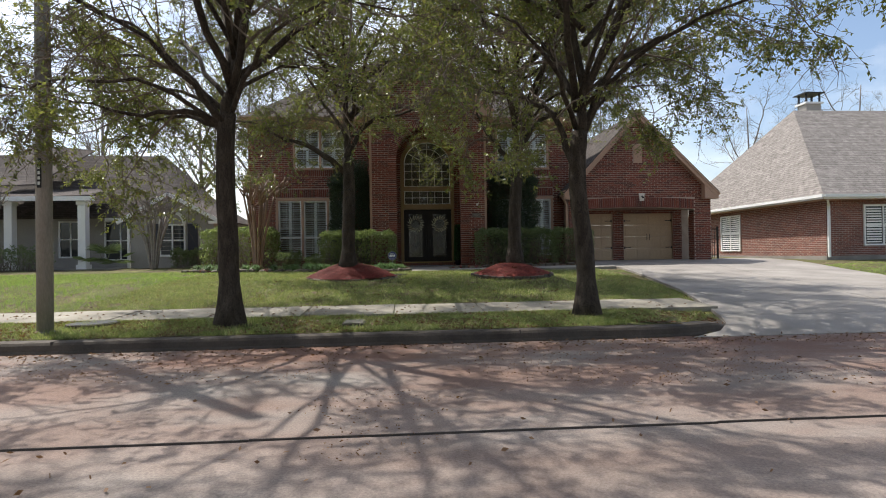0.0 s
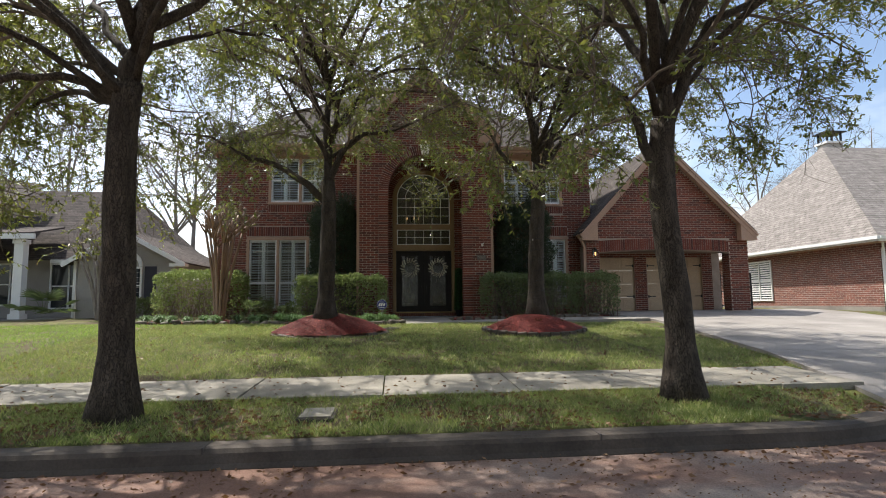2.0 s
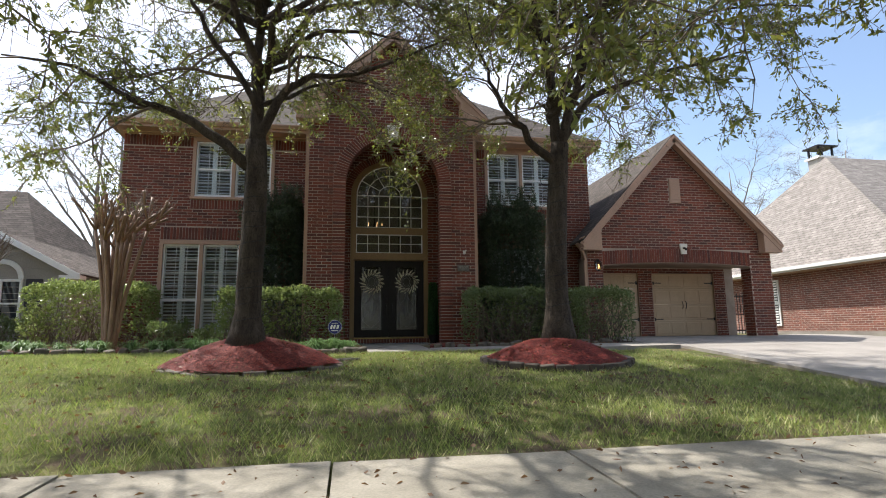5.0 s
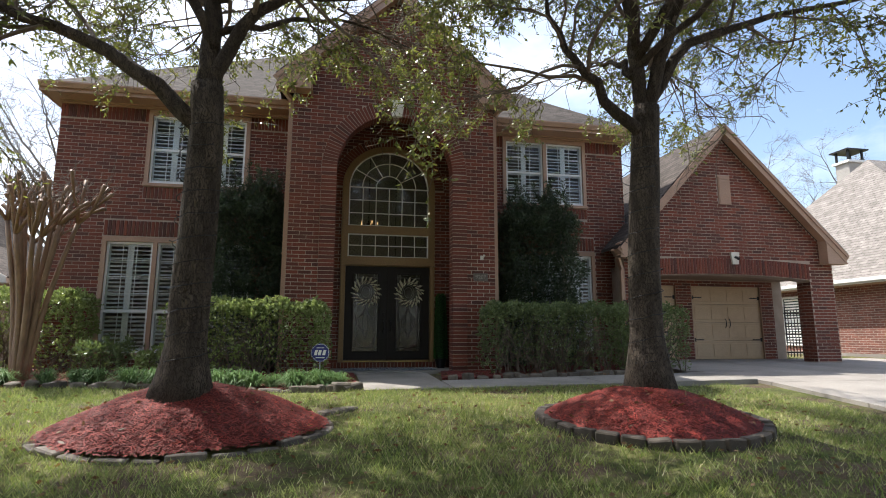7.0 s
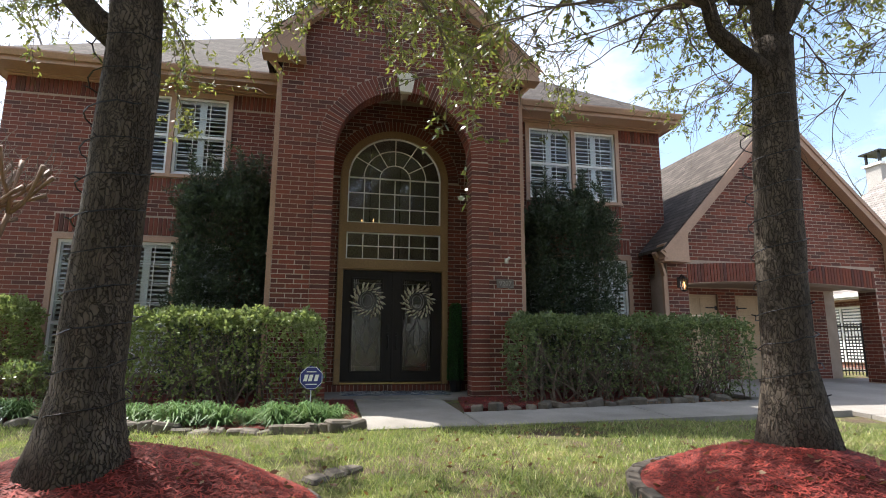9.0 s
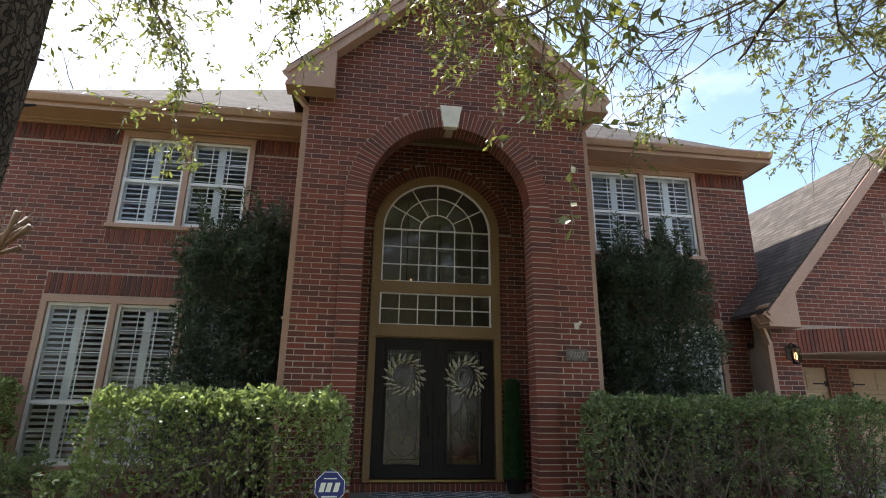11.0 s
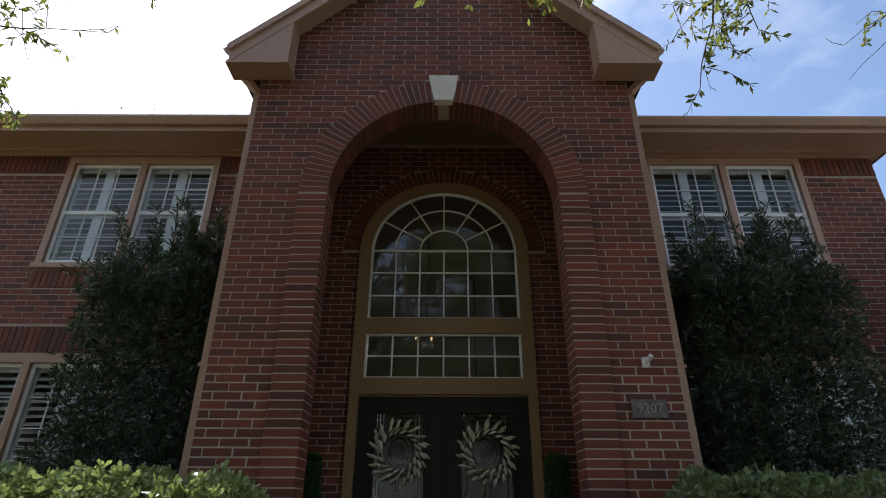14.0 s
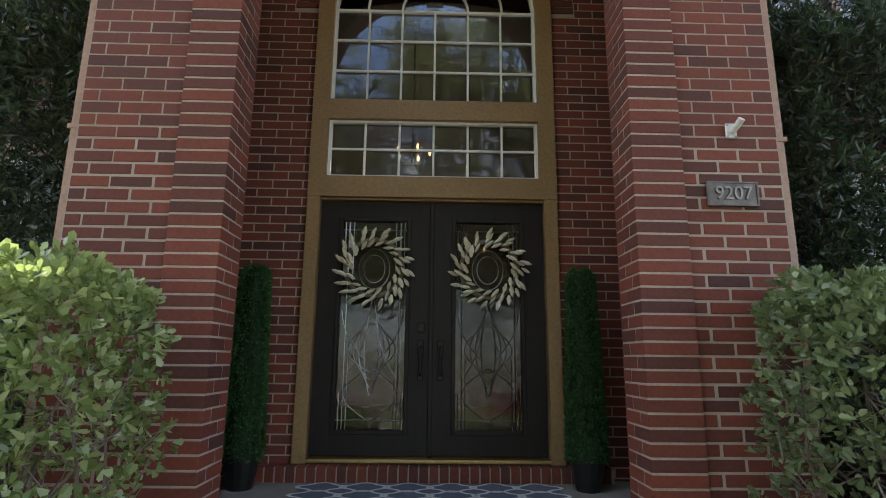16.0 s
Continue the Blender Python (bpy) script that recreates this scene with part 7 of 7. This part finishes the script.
stones([(0.72, 15.35), (1.1, 15.75)], 83, -0.06, 3, "half-buried stone at the edge of the lawn", "lawn stones", 0.18)


def liriope():
    rng = random.Random(91)
    kinds = []
    for k in range(3):
        s = Shape()
        for i in range(190):
            a = rng.uniform(0, 2 * math.pi)
            e = rng.uniform(0.3, 1.45)
            l = rng.uniform(0.22, 0.36)
            d = Vector((math.cos(a) * math.cos(e), math.sin(a) * math.cos(e), math.sin(e)))
            p0 = Vector((rng.gauss(0, 0.035), rng.gauss(0, 0.035), 0))
            p1, p2 = p0 + d * l * 0.6, p0 + d * l * 0.8 + Vector((math.cos(a), math.sin(a), -1.1)) * l * 0.26
            w = Vector((-math.sin(a), math.cos(a), 0)) * 0.006
            s.face([p0 - w, p0 + w, p1 + w, p1 - w])
            s.face([p1 - w, p1 + w, p2])
        me = bpy.data.meshes.new("blades")
        me.from_pydata(s.v, [], s.f)
        me.materials.append(M_LIRIOPE)
        kinds.append(me)
    line = smooth_line([(-6.3, 19.4, 0), (-4.2, 18.75, 0), (-2.2, 18.5, 0), (-1.0, 17.95, 0), (0.2, 17.72, 0), (1.1, 17.8, 0)], 100)
    for i in range(23):
        p = line[int((i + 0.5) / 23 * 100)]
        t = new("liriope_tuft", kinds[i % 3])
        t.location = (p.x + rng.gauss(0, 0.04), p.y + rng.gauss(0, 0.06), land(p.x, p.y) + 0.03)
        t.rotation_euler = (0, 0, rng.uniform(0, 6))
        sc = rng.uniform(0.95, 1.35)
        t.scale = (sc, sc, sc)
        tagged(t, "tuft of dark green strap-leaved liriope behind edging stones", "plant", "liriope border")
    for x, y in ((-0.6, 18.3), (0.2, 18.15), (0.75, 18.25), (-1.7, 18.75), (-3.0, 18.95)):
        t = new("liriope_tuft", kinds[1])
        t.location = (x, y, land(x, y) + 0.03)
        tagged(t, "tuft of dark green strap-leaved liriope behind edging stones", "plant", "liriope border")


liriope()


# ---- lawn blades and fallen leaves ----
def scatter(n, x0, x1, y0, y1, seed, keep):
    rng = np.random.default_rng(seed)
    p = np.stack([rng.uniform(x0, x1, n), rng.uniform(y0, y1, n)], 1)
    return [(x, y, land(x, y)) for x, y in p.tolist() if keep(x, y)]


def in_bed(x, y):
    a = ((x + 0.3) / 1.2) ** 2 + ((y - 14.65) / 1.05) ** 2 < 1 or ((x - 3.92) / 1.07) ** 2 + ((y - 14.4) / 1.05) ** 2 < 1
    edge = np.interp(x, [-6.6, -4.2, -2.2, -1.0, 0.2, 1.25, 1.28, 2.64, 5.2, 8.0], [19.1, 18.5, 18.25, 17.68, 17.4, 17.5, 17.42, 17.5, 17.6, 17.78])
    return a or y > edge


def turf(x, y):
    if on_drive(x, y) or 8.96 < y < 10.28 or in_bed(x, y) or ((x + 0.3) ** 2 + (y - 8.2) ** 2 < 0.01):
        return False
    if y < 9 and x > 4.2 and ((x - 4.2) / 1.95) ** 2 + ((y - 9.0) / 1.38) ** 2 > 0.93:
        return False
    thin = noise.noise((x * 0.8, y * 0.8, 5)) + 0.5 * noise.noise((x * 2.6, y * 2.6, 7))
    return thin > (-0.32 if y > 10.3 else -0.05) or random.random() < 0.3


lawn = [("grass", 150000, -5.0, 7.5, 10.28, 18.3, 0.055, 0.0075), ("grass", 90000, -6.0, 6.2, 7.5, 8.97, 0.055, 0.0075), ("grass", 70000, -16.0, -5.0, 10.28, 22.0, 0.05, 0.009), ("grass", 16000, -16.0, -6.0, 7.5, 8.97, 0.05, 0.008), ("grass", 16000, 13.6, 19.5, 12.0, 20.0, 0.05, 0.011)]
for i, (nm, n, x0, x1, y0, y1, h, w) in enumerate(lawn):
    me = blade_mesh(nm, scatter(n, x0, x1, y0, y1, 100 + i, turf), h, w, 0.75, M_GRASS if i < 2 else M_GRASS_LUSH, 200 + i)
    tagged(new(nm, me), "short green and straw-coloured lawn grass", "grass", kind="stuff")


def litter(name, n, x0, x1, y0, y1, z, seed, keep, label, size=0.055):
    rng = np.random.default_rng(seed)
    pts = [(x, y, z(x, y)) for x, y, _ in scatter(n, x0, x1, y0, y1, seed, keep)]
    if not pts:
        return
    d = rng.normal(0, 1, (len(pts), 3)) * np.array([1, 1, 0.12])
    me = leaf_mesh(name, pts, d, size, size * 0.44, M_LITTER, seed, 0.2, 0.05)
    tagged(new(name, me), label, "fallen leaves", kind="stuff")


road_z = lambda x, y: -0.372 + 0.02 * (1 - abs(y + 0.4) / 7.8)
litter("fallen_leaves", 2600, -9, 9, 6.3, 7.28, road_z, 301, lambda x, y: random.random() < ((y - 6.2) / 1.1) ** 2, "brown oak leaves drifted along the gutter")
litter("fallen_leaves", 380, -9, 9, 1.0, 6.4, road_z, 302, lambda x, y: True, "a few brown oak leaves on the road")
litter("leaf_crumbs", 22000, -9, 12, 2.0, 7.28, road_z, 307, lambda x, y: noise.noise((x * 0.6, y * 1.1, 4)) + (y - 5.2) * 0.25 > 0.0, "fine reddish leaf crumbs drifted over the road", 0.022)
litter("fallen_leaves", 7600, -6, 6.0, 7.5, 8.95, lambda x, y: land(x, y) + 0.02, 303, lambda x, y: noise.noise((x * 1.2, y * 1.5, 2)) > -0.15, "brown leaves scattered over the verge")
litter("fallen_leaves", 420, -6, 6.2, 9.0, 10.25, lambda x, y: land(min(x, 4.9), y) + 0.024, 304, lambda x, y: True, "a few brown leaves on the pavement")
litter("fallen_leaves", 1500, -5, 7, 10.3, 17.4, lambda x, y: land(x, y) + 0.03, 305, lambda x, y: not in_bed(x, y), "brown leaves scattered over the lawn")
litter("fallen_leaves", 350, 2.7, 7.2, 18.7, 19.4, lambda x, y: land(4.9, y) + 0.06, 306, lambda x, y: True, "pale dry leaves on the shaded bed")


# ---- small things ----
def disc(name, x, y, r, mat, label):
    t = thing(name, (x, y, land(x, y)), label, "manhole cover")
    part("rim", Shape().tube([(0, 0, -0.03), (0, 0, 0.03)], [r, r], 28), M_KERB, t)
    part("lid", Shape().tube([(0, 0, 0.031), (0, 0, 0.038)], [r * 0.88, r * 0.86], 28), mat, t)


disc("manhole_cover", -3.75, 8.72, 0.36, M_BLACK, "round dark iron manhole cover in the verge")
box = thing("meter_box", (0.27, 8.22, land(0.27, 8.22)), "grey concrete utility box lid set in the verge", "utility box")
part("rim", Shape().box(-0.17, 0.17, -0.24, 0.24, -0.05, 0.025, 0.012), M_KERB, box)
part("lid", Shape().box(-0.14, 0.14, -0.21, 0.21, 0.026, 0.036, 0.006), M_SIDEWALK, box, "grey lid")


def text_part(name, body, size, mat, parent, loc, depth=0.004, align="CENTER"):
    cu = bpy.data.curves.new(name, "FONT")
    cu.body, cu.size, cu.extrude = body, size, depth
    cu.align_x, cu.align_y = align, "CENTER"
    ob = new("tmp", cu)
    me = bpy.data.meshes.new_from_object(ob)
    bpy.data.objects.remove(ob)
    me.transform(pose(0, 0, 0, 90, 0, 0))
    me.materials.clear()
    me.materials.append(mat)
    o = new(name, me)
    o.parent = parent
    o.location = loc
    return o


def build_plate():
    p = thing("number_plate", (3.745, PY - 0.006, 2.23), "dark bronze house number plate reading 9207", "number plate")
    part("plate", Shape().box(-0.152, 0.152, -0.018, 0.0, -0.077, 0.077, 0.004), M_BRONZE, p)
    part("border", Shape().box(-0.148, 0.148, -0.024, -0.018, 0.064, 0.073).box(-0.148, 0.148, -0.024, -0.018, -0.073, -0.064).box(-0.148, -0.139, -0.024, -0.018, -0.064, 0.064).box(0.139, 0.148, -0.024, -0.018, -0.064, 0.064), M_BRONZE, p)
    text_part("digits", "9207", 0.112, M_DIGIT, p, (0, -0.022, 0), 0.006)


M_DIGIT = plain("bronze_digit", (0.2, 0.185, 0.165), (0.3, 0.28, 0.25), 15, 0.45, 70, 0.2, 0.001, metal=0.6)
build_plate()


def build_holder():
    h = thing("flag_bracket", (3.775, PY - 0.006, 2.63), "cream plastic flagpole bracket screwed to the brick", "bracket")
    part("base", Shape().box(-0.034, 0.034, -0.012, 0.0, -0.05, 0.045, 0.005), M_PLASTIC, h)
    part("socket", Shape().tube([(0.0, -0.01, -0.015), (0.022, -0.045, 0.02), (0.032, -0.075, 0.045)], [0.018, 0.019, 0.021], 12), M_PLASTIC, h)
    for x, z in ((-0.023, -0.038), (0.023, -0.038), (-0.023, 0.034)):
        part("screw", Shape().tube([(x, -0.012, z), (x, -0.017, z)], [0.007, 0.006], 8), M_STEEL, h)


build_holder()


def build_sign():
    y0 = 18.35
    s = thing("yard_sign", (0.64, y0, land(0.64, y0) + 0.02), "blue octagonal security sign on a thin metal stake", "sign")
    part("stake", Shape().tube([(0, 0.006, -0.05), (0, 0.006, 0.42)], 0.008, 6), M_STEEL, s)
    r = 0.152
    o = Shape().tube([(0, 0, 0), (0, 0, 0.008)], [r, r], 8)
    o.v = [(x * math.cos(math.pi / 8) - y * math.sin(math.pi / 8), -z, 0.47 + x * math.sin(math.pi / 8) + y * math.cos(math.pi / 8)) for x, y, z in o.v]
    face = part("panel", o, M_SIGNBLUE, s, "blue octagon")
    rim = Shape()
    rim.tube([(0.142 * math.cos(math.pi / 8 + k * math.pi / 4), -0.009, 0.47 + 0.142 * math.sin(math.pi / 8 + k * math.pi / 4)) for k in range(9)], 0.0035, 4, False)
    part("rim", rim, M_WHITE, face)
    # the maker's mark as plain slanted strokes
    g = Shape()
    for x, w in ((-0.09, 0.045), (-0.03, 0.045), (0.04, 0.045)):
        n = len(g.v)
        g.v += [(x + dx + dz * 0.25, dy, 0.47 + dz) for dy in (-0.0125, -0.0085) for dx, dz in ((0, -0.04), (w, -0.04), (w, 0.04), (0, 0.04))]
        g.f += [tuple(n + i for i in f) for f in ((0, 1, 2, 3), (7, 6, 5, 4), (0, 4, 5, 1), (1, 5, 6, 2), (2, 6, 7, 3), (3, 7, 4, 0))]
    part("mark", g, M_WHITE, face, "white blocks")
    part("line", Shape().box(-0.07, 0.07, -0.012, -0.0085, 0.385, 0.398).box(-0.06, 0.06, -0.012, -0.0085, 0.54, 0.55), M_WHITE, face)


build_sign()


def build_mat():
    m = thing("doormat", (2.0, 20.86, 0.36), "slate blue mat with a white lattice pattern", "doormat")
    part("mat_top", Shape().box(-0.92, 0.92, -0.36, 0.36, 0.0, 0.012, 0.004), M_MAT, m)
    s = Shape()
    for i in range(6):
        for j in range(3):
            cx, cy = -0.77 + i * 0.308 + (0.0), -0.24 + j * 0.24
            pts = [(cx + 0.15 * math.cos(t) * (1 + 0.18 * math.cos(4 * t)), cy + 0.118 * math.sin(t) * (1 + 0.18 * math.cos(4 * t)), 0.0135) for t in np.linspace(0, 2 * math.pi, 21)]
            for p, q in zip(pts, pts[1:]):
                d = (Vector(q) - Vector(p)).normalized()
                w = Vector((-d.y, d.x, 0)) * 0.014
                s.face([Vector(p) - w, Vector(q) - w, Vector(q) + w, Vector(p) + w])
    part("lattice", s, M_WHITE, m, "white lattice")


build_mat()


def chandelier(x, y, z, arms, name, label, drop):
    c = thing(name, (x, y, z), label, "ceiling lamp")
    s = Shape().tube([(0, 0, 0), (0, 0, drop)], 0.012, 6)
    s.tube([(0, 0, -0.15), (0, 0, -0.05), (0, 0, 0.08)], [0.02, 0.05, 0.02], 8)
    part("stem", s, M_BLACK, c)
    for k in range(arms):
        a = 2 * math.pi * k / arms
        q = Shape().tube([(0, 0, -0.08), (0.12 * math.cos(a), 0.12 * math.sin(a), -0.14), (0.24 * math.cos(a), 0.24 * math.sin(a), -0.02)], 0.008, 5)
        arm = part("arm", q, M_BLACK, c)
        part("bulb", Shape().tube([(0.24 * math.cos(a), 0.24 * math.sin(a), -0.02), (0.24 * math.cos(a), 0.24 * math.sin(a), 0.03), (0.24 * math.cos(a), 0.24 * math.sin(a), 0.07)], [0.012, 0.02, 0.006], 6), M_BULB, arm, "glowing warm bulb")


chandelier(1.7, 24.2, 4.1, 5, "chandelier", "lit chandelier with warm candle bulbs in the hall", 1.9)
chandelier(2.6, 25.6, 3.0, 4, "chandelier", "small lit chandelier deep in the hall", 3.0)
hall = bpy.data.lights.new("hall_lamp", "POINT")
hall.energy, hall.color, hall.shadow_soft_size = 6, (1.0, 0.8, 0.55), 0.15
new("hall_lamp", hall).location = (1.7, 24.2, 3.85)
